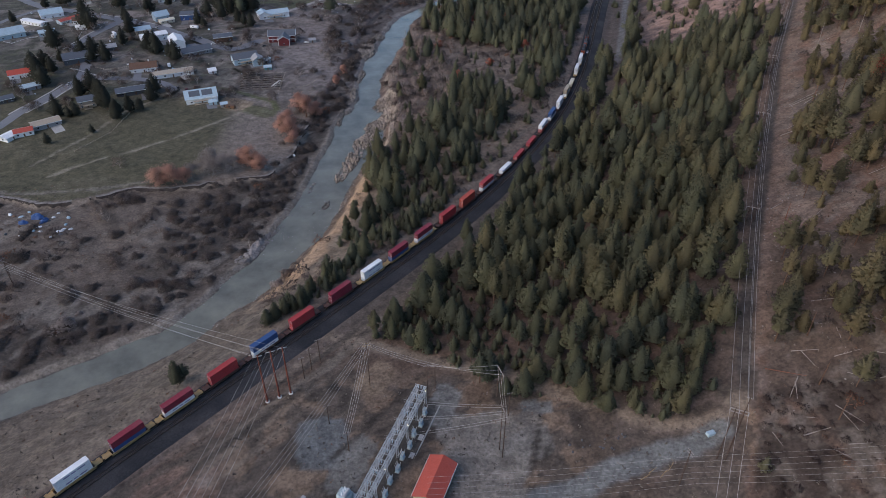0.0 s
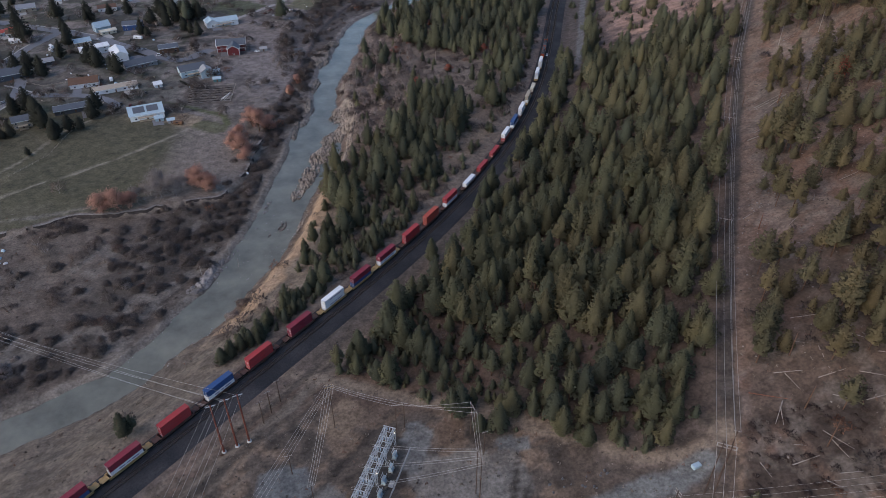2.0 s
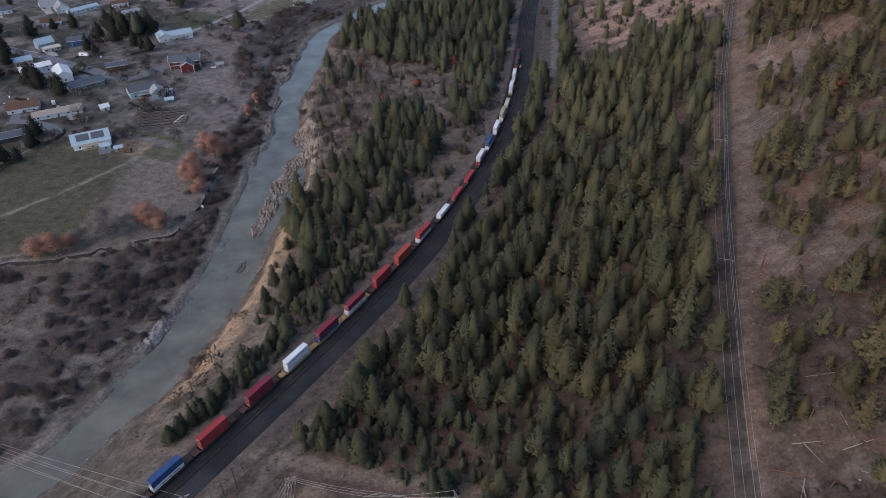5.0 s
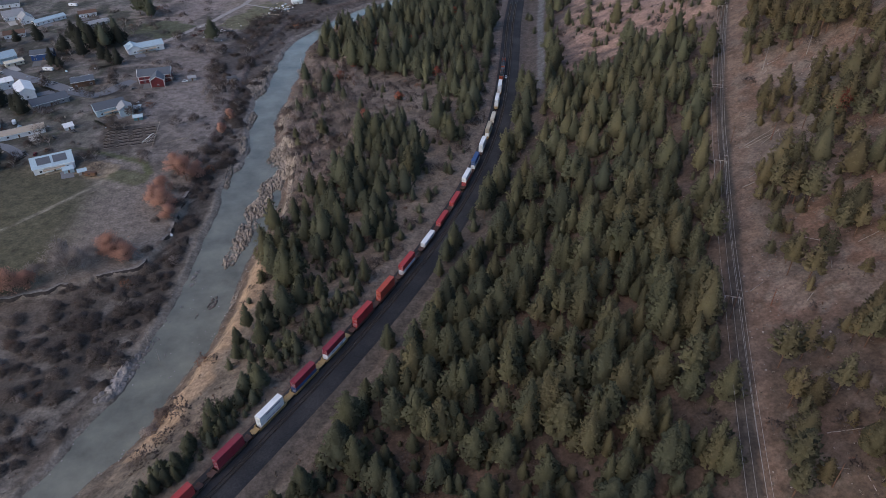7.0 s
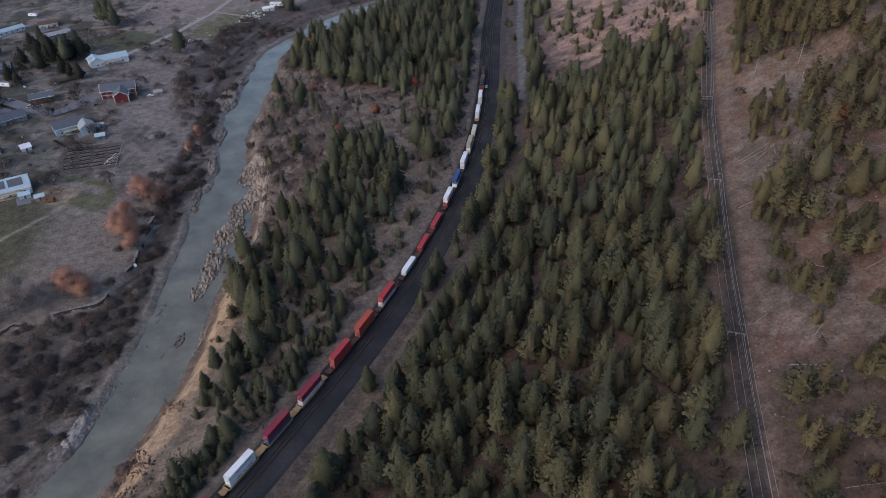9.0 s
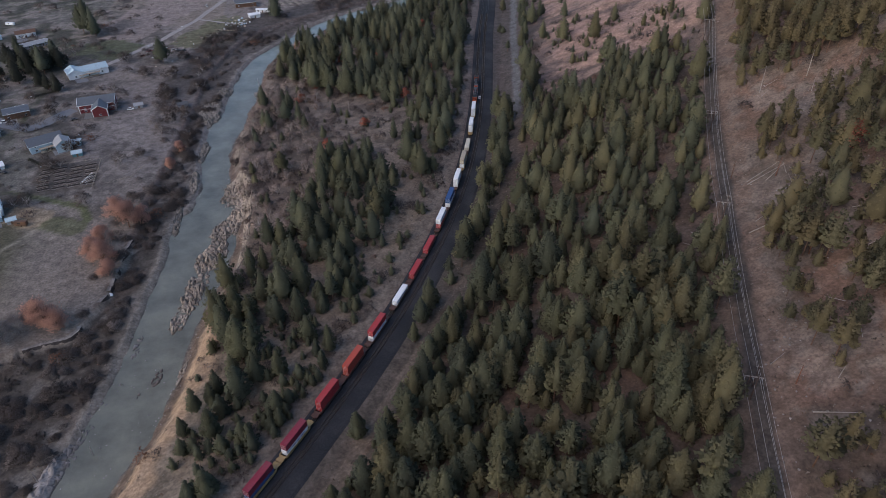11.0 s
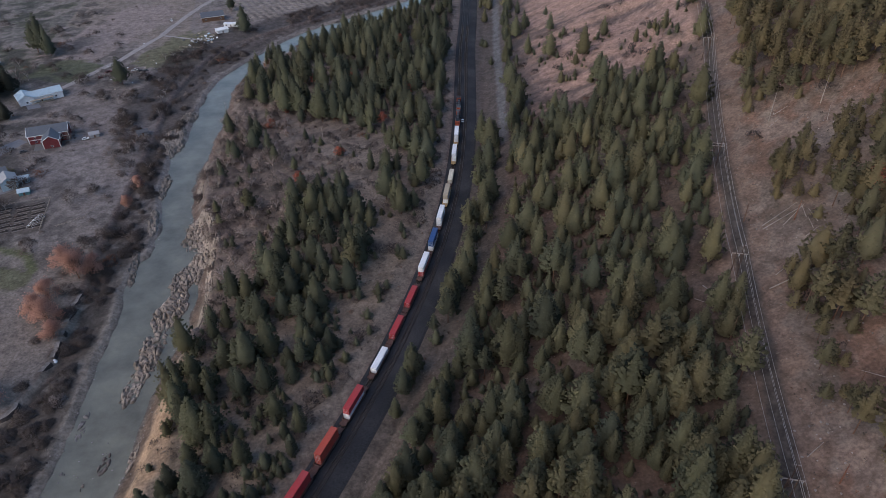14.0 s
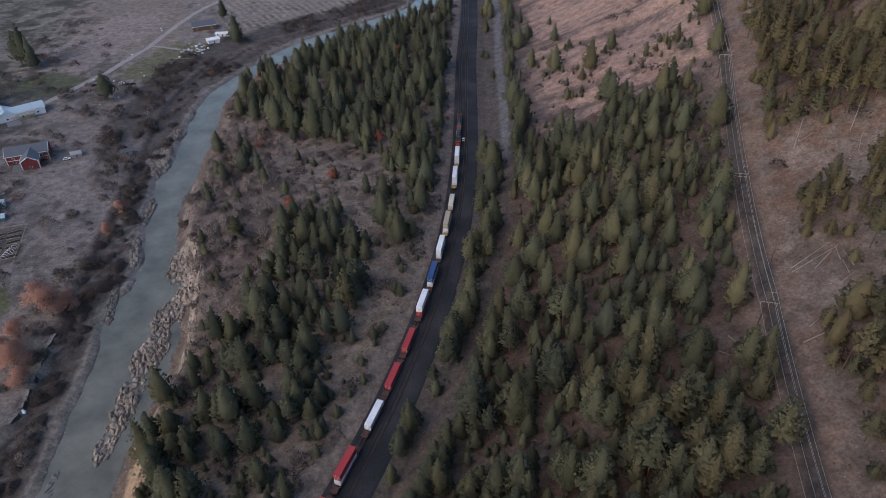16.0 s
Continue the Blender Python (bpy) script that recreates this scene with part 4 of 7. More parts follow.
# stands on the bench between river and track: outline, density, size
STANDS = [
    ([(-19, 644), (-12, 712), (62, 760), (148, 745), (150, 653), (124, 568), (108, 539), (75, 531), (45, 569), (10, 604)], 0.52, 1.05),
    ([(66, 545), (113, 548), (97, 481), (72, 421), (56, 418), (57, 458)], 0.52, 0.95),
    ([(-3, 457), (10, 478), (25, 490), (46, 457), (45, 412), (36, 383), (18, 386), (0, 412)], 0.62, 1.0),
    ([(-51, 388), (-33, 397), (-3, 433), (18, 395), (30, 370), (16, 340), (-8, 318), (-38, 314), (-50, 349)], 0.66, 1.0),
    ([(-33, 318), (30, 366), (46, 361), (41, 331), (14, 305), (-10, 290)], 0.42, 0.66),
    ([(-53, 308), (-33, 322), (3, 316), (-14, 277), (-36, 267), (-56, 281)], 0.55, 0.75),
    ([(-80, 210), (-62, 242), (-45, 272), (-17, 288), (-8, 270), (-50, 232), (-68, 205)], 0.92, 0.66),
    ([(-30, 560), (-8, 585), (6, 560), (8, 520), (-4, 505), (-20, 520)], 0.16, 0.8),
]
# open ground with stones and logs beyond the power line
GLADES = [
    [(215, 415), (222, 415), (262, 388), (246, 366), (229, 368), (215, 373), (190, 362)],
    [(186, 358), (209, 343), (200, 318), (177, 312), (170, 318)],
    [(146, 256), (170, 263), (188, 251), (184, 235), (159, 219), (146, 216), (136, 233)],
    [(100, 158), (124, 161), (150, 158), (150, 100), (90, 100)],
]


def forest_plan():
    """Places, scale and warmth of the conifers."""
    out = []
    x, y, g = scatter(-70, 420, 150, 900, 6.3, 11)
    d, di = beside(TRACK, x, y)
    p, _ = beside(POWER, x, y)
    so, _ = beside(SOUTH_EDGE, x, y)
    yf = TRACK[di, 1]
    n1, n2 = vnoise(x, y, 45, 31), vnoise(x, y, 15, 32)
    tan_slope = ss(505, 530, y + 0.25 * (x - 150) + 14 * n2) * ss(34, 46, d) * (p < 14)
    thin = ss(-95, -25, p) * ss(270, 380, y)
    dens = np.where(p < -5.5, 0.90 - (0.34 * ss(215, 260, y) + 0.22 * thin) * ss(0.0, 0.35, n2 + 0.25 * n1) - 0.22 * thin, 0.0)
    dens *= np.where((so > 0.5) & (x < 100), 0, 1) * np.where((x >= 100) & (y < 172), 0, 1)
    dens = np.where((p > -13) & (n2 > -0.05), dens * 0.35, dens)
    road = road_side(yf)
    dens = np.where(d < road + 3.5, np.where(d < road - 3.0, np.where((yf > 325) & (yf < 520), 0.92, 0.30 * ss(-0.15, 0.2, n2)), 0.0), dens)
    dens = np.where(d < 14.2, 0, dens)
    dens = np.where((d < road + 3) & (yf < 235), 0.0, dens)
    dens = np.where(tan_slope > 0.5, 0.02 + 0.10 * ss(0.25, 0.4, n2), dens)
    # beyond the power line: uneven groups
    right = p > 9
    dens = np.where(right & (y > 128), 0.38 + 0.48 * ss(-0.25, 0.05, n1 + 0.7 * n2) * ss(165, 225, y), dens)
    dens = np.where(right & (y > 375) & (p > 22), np.maximum(dens, 0.62), dens)
    dens = np.where(right & (tan_slope > 0.5) & (p < 40), 0.25, dens)
    for glade in GLADES:
        dens = np.where(inside(glade, x, y), dens * 0.10, dens)
    keep = g.random(len(x)) < dens
    s = (0.42 + 0.95 * g.random(len(x)) ** 1.35) * (1 + 0.22 * n1) * (1 - 0.15 * ss(240, 190, y)) * np.where(right, 0.95, 1.0)
    s = np.where((d < road) & (yf < 325), s * 0.8, s)
    warm = np.clip(0.40 + 0.55 * n1 + 0.25 * ss(-130, -10, p) + g.normal(0, 0.26, len(x)) + 0.12 * right, 0, 1)
    out.append(np.c_[x, y, s, warm][keep])
    # saplings and low growth between them
    x, y, g = scatter(-60, 330, 150, 620, 4.6, 13)
    near = np.argmin([np.abs(out[0][:, 0][None] - x[:, None]) + np.abs(out[0][:, 1][None] - y[:, None])], axis=2)[0]
    gap = np.hypot(out[0][near, 0] - x, out[0][near, 1] - y)
    beyond = beside(POWER, x, y)[0] > 6
    keep = (gap < np.where(beyond, 16, 11)) & (gap > 2.2) & (g.random(len(x)) < np.where(beyond, 0.27, np.where(y < 240, 0.6, 0.36))) & (np.abs(beside(POWER, x, y)[0]) > 7) & (beside(SOUTH_EDGE, x, y)[0] < 0.5)
    d, di = beside(TRACK, x, y)
    keep &= d > road_side(TRACK[di, 1]) + 4
    for glade in GLADES:
        keep &= ~inside(glade, x, y) | (g.random(len(x)) < 0.25)
    out.append(np.c_[x, y, 0.14 + 0.26 * g.random(len(x)) ** 1.3, np.clip(0.35 + g.normal(0, 0.3, len(x)), 0, 1)][keep])
    out.append(np.array([(118, 172, 1.0, 0.5), (121, 178, 1.1, 0.5), (140, 176, 1.0, 0.6), (147, 178, 1.1, 0.7), (133, 147, 0.9, 0.6), (146, 139, 1.0, 0.7), (152, 142, 0.9, 0.6), (150, 131, 1.0, 0.7), (157, 150, 1.1, 0.7), (99, 126, 0.4, 0.4)]))
    # bench left of the line
    x, y, g = scatter(-140, 230, 150, 960, 6.5, 12)
    d, di = beside(TRACK, x, y)
    r, ri = beside(RIVER, x, y)
    a = r - RIVER[ri, 2]
    n1, n2 = vnoise(x, y, 50, 41), vnoise(x, y, 15, 42)
    yf = TRACK[di, 1]
    dens, size = np.where(yf > 290, 0.05, 0.0), np.full(len(x), 0.75)
    dens = np.where((y > 700) & (a > 12), 0.45, dens)
    wx, wy = x + 5 * n2, y + 5 * vnoise(x, y, 15, 43)
    for outline, amount, big in STANDS:
        hit = inside(outline, wx, wy)
        dens, size = np.where(hit, amount * (1 - 0.45 * ss(0.05, 0.4, n2)), dens), np.where(hit, big, size)
    strip = (d > -19) & (d < -9) & (yf > 212) & (yf < 300)
    dens, size = np.where(strip, 0.95, dens), np.where(strip, 0.60, size)
    dens = np.where((d > np.where(strip, -9, -12.5)) | (a < np.where(y < 350, 13, 9)), 0, dens)
    keep = (r > 0) & (d < 0) & (g.random(len(x)) < dens)
    s = (0.60 + 0.80 * g.random(len(x)) ** 1.2) * size
    warm = np.clip(0.27 + 0.25 * n1 + g.normal(0, 0.2, len(x)), 0, 1)
    out.append(np.c_[x, y, s, warm][keep])
    x, y, g = scatter(-90, 110, 190, 560, 3.6, 14)
    d, di = beside(TRACK, x, y)
    r, ri = beside(RIVER, x, y)
    dens = np.full(len(x), 0.03)
    for outline, amount, big in STANDS[1:7]:
        dens = np.where(inside(outline, x, y), 0.42 if big < 0.7 else 0.24, dens)
    dens = np.where((d > -17) & (d < -11) & (TRACK[di, 1] > 225), 0.22, dens)
    dens = np.where((d > -20) & (TRACK[di, 1] > 212) & (TRACK[di, 1] < 305), 0.65, dens)
    keep = (d < np.where(TRACK[di, 1] < 305, -8.5, -10.5)) & (r - RIVER[ri, 2] > 11) & (g.random(len(x)) < dens) & (TRACK[di, 1] > 205)
    out.append(np.c_[x, y, 0.20 + 0.30 * g.random(len(x)), np.clip(0.25 + g.normal(0, 0.25, len(x)), 0, 1)][keep])
    out.append(np.array([(-103, 179, 0.72, 0.1), (-101, 181, 0.5, 0.1), (-76, 214, 0.62, 0.1), (-73, 217, 0.55, 0.1), (-69, 220, 0.6, 0.1), (-66, 223, 0.5, 0.1), (-30, 588, 1.0, 0.2), (-12, 566, 0.9, 0.2),
                         (8, 487, 0.85, 0.2), (14, 493, 1.0, 0.2), (37, 487, 0.8, 0.3), (23, 497, 0.6, 0.2), (-14, 560, 1.0, 0.1)]))
    # dark conifers among the houses
    out.append(np.c_[VILLAGE_PINES, np.full((len(VILLAGE_PINES), 1), 0.0)])
    return np.vstack(out)


VILLAGE_PINES = np.array([(-206, 690, 1.3),
                          (-213, 700, 1.2), (-221, 690, 1.0), (-200, 705, 1.4), (-228, 712, 1.3), (-24, 803, 1.5), (-38, 870, 1.1), (-116, 699, 1.35), (-191, 783, 1.9), (-185, 776, 1.6), (-198, 788, 1.7), (-240, 740, 1.2)])


def tint_of(warm, n, shade):
    a = np.array([np.interp(warm % 2 if warm < 3 else 1.0, (0, 0.5, 1), c) for c in zip(PINE_DARK, PINE_MID, PINE_WARM)])
    if warm >= 2:
        a = a * PINE_DRY
    return np.tile(a * shade, (n, 1))


def plant():
    plan = forest_plan()
    z = height(plan[:, 0], plan[:, 1], False)
    order = np.argsort(np.hypot(plan[:, 0] - 45, plan[:, 1] - 200) + 60 * (plan[:, 2] < 0.5))
    plan, z = plan[order], z[order]
    slope = beside(POWER, plan[:, 0], plan[:, 1])[0] > 6
    plan[slope, 3] += 2
    near = 300
    masters = {}
    trunks = {i: trunk_mesh(v[0]) for i, v in enumerate(VARIANTS)}
    trunks.update({40 + i: trunk_mesh(v[0]) for i, v in enumerate(SMALL)})
    trunks.update({20 + i: trunk_mesh(v[0], 0.26) for i, v in enumerate(OPEN)})
    far_v, far_f, far_c, far_n, count = [], [], [], [], 0
    for k, ((x, y, s, warm), zz) in enumerate(zip(plan, z)):
        i = int(RNG.integers(len(VARIANTS)))
        turn, wide = RNG.uniform(0, 360), RNG.uniform(0.85, 1.28)
        thin = s >= 0.5 and RNG.random() < (0.75 if slope[k] else 0.12)
        tall, v, f, soft = SMALL[i % 8] if s < 0.5 else OPEN[i % 6] if thin else VARIANTS[i] if k < 900 else FAR[i]
        i = 40 + i % 8 if s < 0.5 else 20 + i % 6 if thin else i
        if k < near:
            shade = round(warm * 4) / 4
            tree = new("pine_tree")
            tree.matrix_basis = pose(x, y, zz, RNG.uniform(-2, 2), RNG.uniform(-2, 2), turn) @ Matrix.Diagonal((s * wide, s * wide, s, 1))
            tagged(tree, "low bushy pine sapling between the larger pines" if s < 0.5 else "tall thin-crowned pine with a bare reddish trunk" if thin else "young ponderosa pine with a dense dull-green crown" if warm % 2 < 0.6 else "young pine with a yellowish-green crown on the slope", "tree", "pines of the hillside")
            o = new("trunk", trunks[i])
            o.parent = tree
            if (i, shade) not in masters:
                o = sheet("crown", v, f, NEEDLES, tree, tint_of(shade, len(v), 1.0), flat=False, soft=soft)
                masters[i, shade] = o.data
            else:
                o = new("crown", masters[i, shade])
                o.parent = tree
            continue
        a = radians(turn)
        w = s * wide
        far_v.append(np.c_[w * (v[:, 0] * math.cos(a) - v[:, 1] * math.sin(a)) + x, w * (v[:, 0] * math.sin(a) + v[:, 1] * math.cos(a)) + y, s * v[:, 2] + zz])
        far_n.append(np.c_[soft[:, 0] * math.cos(a) - soft[:, 1] * math.sin(a), soft[:, 0] * math.sin(a) + soft[:, 1] * math.cos(a), soft[:, 2]])
        far_f.append(f + count)
        far_c.append(tint_of(warm, len(v), RNG.uniform(0.8, 1.25)))
        count += len(v)
    tagged(sheet("pine_forest", np.vstack(far_v), np.vstack(far_f), NEEDLES, None, np.vstack(far_c), flat=False, soft=np.vstack(far_n)), "mixed-age pine forest with dull green crowns", "forest", "", "stuff")
    tv, tf, n = [], [], 0
    ring = np.array([(math.cos(6.283 * j / 5), math.sin(6.283 * j / 5)) for j in range(5)])
    for (x, y, s, warm), zz in zip(plan[near:], z[near:]):
        tv += [np.c_[ring * 0.2 * s + (x, y), np.full(5, zz - 0.8)], np.c_[ring * 0.13 * s + (x, y), np.full(5, zz + 9 * s)]]
        tf += [(n + j, n + (j + 1) % 5, n + 5 + (j + 1) % 5, n + 5 + j) for j in range(5)]
        n += 10
    tagged(sheet("forest_trunks", np.vstack(tv), tf, BARK), "brown pine trunks of the forest", "trunks", "", "stuff")
    return len(plan)


print("pines", plant())


def bush(r, tall, n, fine=1.0):
    """A rounded bare shrub: short twigs over a lumpy dome."""
    a, q = RNG.random(n) * 6.283, RNG.random(n)
    el = np.arcsin(q ** 0.8)
    lump = 1 + 0.25 * np.sin(3 * a + RNG.random() * 6) + 0.2 * np.sin(5 * el + 2 * a)
    k = lump * (0.55 + 0.4 * RNG.random(n))
    base = np.c_[r * k * np.cos(el) * np.cos(a), r * k * np.cos(el) * np.sin(a), tall * k * np.sin(el)]
    way = np.c_[np.cos(a) * np.cos(el) + RNG.normal(0, 0.4, n), np.sin(a) * np.cos(el) + RNG.normal(0, 0.4, n), 0.35 + np.sin(el)]
    ln = 0.34 * fine * r * (0.6 + 0.8 * RNG.random(n))
    v, t = spikes(base, way, ln, 0.27 * ln)
    soft = v / (r, r, tall) + (0, 0, 0.5)
    return v, t, soft / np.linalg.norm(soft, axis=1)[:, None]


def brush():
    """Leafless brush over the flood plain, the banks and the bench."""
    kinds = [bush(RNG.uniform(1.9, 2.9), RNG.uniform(1.4, 2.4), 110, 0.75) for _ in range(6)]
    low = [bush(RNG.uniform(1.2, 1.8), RNG.uniform(0.7, 1.1), 120, 0.75) for _ in range(6)]
    x, y, g = scatter(-330, 200, 175, 900, 4.8, 51)
    d, di = beside(TRACK, x, y)
    r, ri = beside(RIVER, x, y)
    e, _ = beside(SCARP, x, y)
    edge = np.abs(r) - RIVER[ri, 2]
    n1, n2 = vnoise(x, y, 12, 22), vnoise(x, y, 30, 52)
    dens = np.where((r < 0) & (e > -2), 0.04 + 0.26 * ss(-0.05, 0.3, n1 + 0.5 * n2), 0.0)
    dens = np.where((r < 0) & (e < -2) & (e > -22) & (y > 380), 0.28 * ss(-0.2, 0.2, n2), dens)
    dens = np.where((r < 0) & (e < -2) & (y > 600) & (e > -30), 0.75 * ss(-0.3, 0.1, n2), dens)
    dens = np.where((r > 0) & (d < -9), 0.20 + 0.40 * ss(-0.1, 0.3, n2), dens)
    dens = np.where((r > 0) & (d < -9) & (y > 440) & (y < 600) & (edge < 45), 0.45, dens)
    dens = np.where((r > 0) & (d < -9) & (y < 240), 0.03, dens)
    dens = np.where((r < 0) & (e < -22) & (y > 470) & (x < -120), 0.03 + 0.12 * ss(0.1, 0.4, n2), dens)
    dens = np.where(edge < 4.5, 0, dens)
    keep = g.random(len(x)) < dens
    x, y, edge = x[keep], y[keep], edge[keep]
    x2, y2, g2 = scatter(-60, 330, 110, 640, 6.5, 53)
    d2, i2 = beside(TRACK, x2, y2)
    p2, _ = beside(POWER, x2, y2)
    n3 = vnoise(x2, y2, 22, 54)
    k2 = (g2.random(len(x2)) < np.where(p2 > 9, 0.06 + 0.25 * ss(0.05, 0.4, n3), 0.04 + 0.1 * (d2 > 35))) & (d2 > 33) & ~((x2 < 50) & (y2 < 182)) & (np.abs(p2) > 7) & ~((y2 < 170) & (p2 < 9))
    x3, y3, g3 = scatter(97, 190, 100, 160, 2.2, 55)
    p3, _ = beside(POWER, x3, y3)
    k3 = (y3 < 152) & (g3.random(len(x3)) < np.where((x3 < 136) & (y3 > 122), 0.36, 0.12)) & (p3 > 5)
    x, y = np.r_[x, x2[k2], x3[k3]], np.r_[y, y2[k2], y3[k3]]
    z = height(x, y, False)
    sage = len(x) - int(k3.sum())
    vs, fs, cs, ns, n = [], [], [], [], 0
    for order, (a, b, c) in enumerate(zip(x, y, z)):
        v, f, soft = (kinds if order < sage else low)[int(RNG.integers(6))]
        s, t = 0.6 + (1.5 if order < sage else 0.7) * RNG.random() ** 1.6, RNG.uniform(0, 6.28)
        vs.append(np.c_[s * (v[:, 0] * math.cos(t) - v[:, 1] * math.sin(t)) + a, s * (v[:, 0] * math.sin(t) + v[:, 1] * math.cos(t)) + b, 0.9 * s * v[:, 2] + c - 0.1])
        ns.append(np.c_[soft[:, 0] * math.cos(t) - soft[:, 1] * math.sin(t), soft[:, 0] * math.sin(t) + soft[:, 1] * math.cos(t), soft[:, 2]])
        fs.append(f + n)
        q = RNG.random()
        col = np.array((0.078, 0.066, 0.061)) * (1 - q) + np.array((0.140, 0.112, 0.100)) * q
        if order >= sage:
            col = col * (0.55, 0.47, 0.46)
        if RNG.random() < 0.03:
            col = np.array((0.17, 0.09, 0.06))
        cs.append(np.tile(col, (len(v), 1)))
        n += len(v)
    tagged(sheet("brush", np.vstack(vs), np.vstack(fs), TWIGS, None, np.vstack(cs), flat=False, soft=np.vstack(ns)), "leafless grey-brown brush and willow thickets", "brush", "", "stuff")
    return len(x)


print("brush", brush())


def tufts():
    """Tufts of dry grass and low herbs over the open ground."""
    x, y, g = scatter(-330, 260, 105, 640, 3.1, 81)
    d, _ = beside(TRACK, x, y)
    r, ri = beside(RIVER, x, y)
    p, _ = beside(POWER, x, y)
    edge = np.abs(r) - RIVER[ri, 2]
    n = vnoise(x, y, 10, 82)
    keep = (edge > 5) & ((d < -7) | (d > 16)) & (g.random(len(x)) < 0.25 + 0.6 * ss(-0.2, 0.3, n)) & (np.abs(p) > 3) & ~((r < 0) & (y > 350))
    x, y = x[keep], y[keep]
    z = height(x, y, False)
    m = 5
    n = len(x)
    base = np.repeat(np.c_[x, y, z - 0.05], m, 0) + np.c_[RNG.normal(0, 0.35, (n * m, 2)), np.zeros(n * m)]
    way = np.c_[RNG.normal(0, 0.6, (n * m, 2)), np.full(n * m, 0.6)]
    ln = np.repeat(RNG.uniform(0.3, 0.75, n), m) * RNG.uniform(0.6, 1.2, n * m)
    v, t = spikes(base, way, ln, 0.42 * ln)
    q = RNG.random(n)
    hue = np.where(q[:, None] < 0.45, np.array((0.088, 0.076, 0.068)), np.where(q[:, None] < 0.85, np.array((0.185, 0.160, 0.138)), np.array((0.145, 0.085, 0.062))))
    tagged(sheet("grass_tufts", v, t, TWIGS, None, np.repeat(hue, m * 4, 0)), "tufts of dry grass and dark herbs", "grass", "", "stuff")


tufts()


def broadleaf(x, y, tall, wide, colour, label, n=420, leafy=True):
    """A broad tree with a forked trunk and a crown of fine twigs or withered leaves."""
    zz = ground(x, y)
    tree = thing("broadleaf_tree", x, y, zz, RNG.uniform(0, 360), label, "tree")
    bm = bmesh.new()
    rod(bm, (0, 0, -0.5), (0.1, 0, tall * 0.3), 0.04 * tall * 0.6, 0.03 * tall * 0.5)
    tips = []
    for k in range(7):
        a = k * 2.4 + RNG.uniform(-0.3, 0.3)
        o = wide * RNG.uniform(0.35, 0.75)
        p = Vector((0.1, 0, tall * RNG.uniform(0.22, 0.32)))
        q = Vector((o * math.cos(a), o * math.sin(a), tall * RNG.uniform(0.55, 0.85)))
        rod(bm, p, q, 0.1 + 0.006 * tall, 0.05, 5)
        for j in range(2):
            w = q + Vector((RNG.normal(0, 0.25) * wide, RNG.normal(0, 0.25) * wide, tall * RNG.uniform(0.05, 0.18)))
            rod(bm, p.lerp(q, 0.6), w, 0.06, 0.02, 4)
    part("trunk", bm, BARK if leafy else DEADWOOD, tree)
    k = 22 if leafy else 14
    f, a = RNG.random(k), np.arange(k) * 2.4 + RNG.uniform(0, 6)
    rad = wide * np.sqrt(np.maximum(0.05, 1 - (1.9 * f - 0.75) ** 2)) * (0.35 + 0.6 * RNG.random(k))
    hub = np.c_[rad * np.cos(a), rad * np.sin(a), tall * (0.28 + 0.66 * f)]
    pick = RNG.integers(0, k, n)
    spread = wide * RNG.uniform(0.12, 0.26, k)[pick]
    base = hub[pick] + RNG.normal(0, 1, (n, 3)) * np.c_[spread, spread, 0.8 * spread]
    base[:, 2] = np.maximum(base[:, 2], 0.16 * tall)
    away = base / (wide, wide, tall) - (0, 0, 0.3)
    way = away / np.linalg.norm(away, axis=1)[:, None] + RNG.normal(0, 0.45, (n, 3)) + (0, 0, 0.35)
    ln = (0.55 if leafy else 1.5) * (0.6 + 0.8 * RNG.random(n))
    v, t = spikes(base, way, ln, (0.42 if leafy else 0.07) * ln)
    soft = np.repeat(away + 0.35 * way + (0, 0, 0.25), 4, 0)
    soft /= np.linalg.norm(soft, axis=1)[:, None]
    sheet("crown", v, t, TWIGS, tree, np.tile(np.array(colour), (len(v), 1)), flat=False, soft=soft)
    return tree


RUSTY = "large broadleaf tree with withered rust-orange leaves"
for x, y, tall, wide in ((-122, 374, 13, 6.5), (-116, 371, 9, 5), (-127, 377, 10, 5), (-165, 352, 11, 7), (-172, 349, 10, 6), (-158, 354, 8, 4.5), (-100, 451, 13, 7), (-106, 458, 12, 6.5), (-94, 456, 9, 5),
                         (-106, 418, 12, 7), (-112, 425, 10, 6), (-83, 538, 8, 2.6), (-87, 517, 7, 3.0), (-110, 436, 9, 5), (-102, 409, 7, 4.5)):
    broadleaf(x, y, tall * 1.2, wide, (0.42, 0.240, 0.188), RUSTY, 2400)
for x, y, tall, wide in ((92, 588.5, 15, 3.6), (223, 330, 16, 4.4), (-3, 590, 6, 4), (38, 527, 7, 3), (-30, 355, 6, 2.5), (8, 610, 7, 3), (60, 640, 12, 3.2), (30, 655, 9, 3), (105, 700, 12, 3.4), (12, 505, 8, 3), (70, 560, 9, 3)):
    broadleaf(x, y, tall, wide, (0.30, 0.105, 0.072), "dying conifer-like tree with rust-red foliage", 620)
g7 = np.random.default_rng(77)
for k in range(80):
    broadleaf(g7.uniform(-38, 10), g7.uniform(415, 630), g7.uniform(5, 9), g7.uniform(2.5, 4.5), (0.31, 0.25, 0.222), "bare pale-brown tree on the river bench", 190, False)
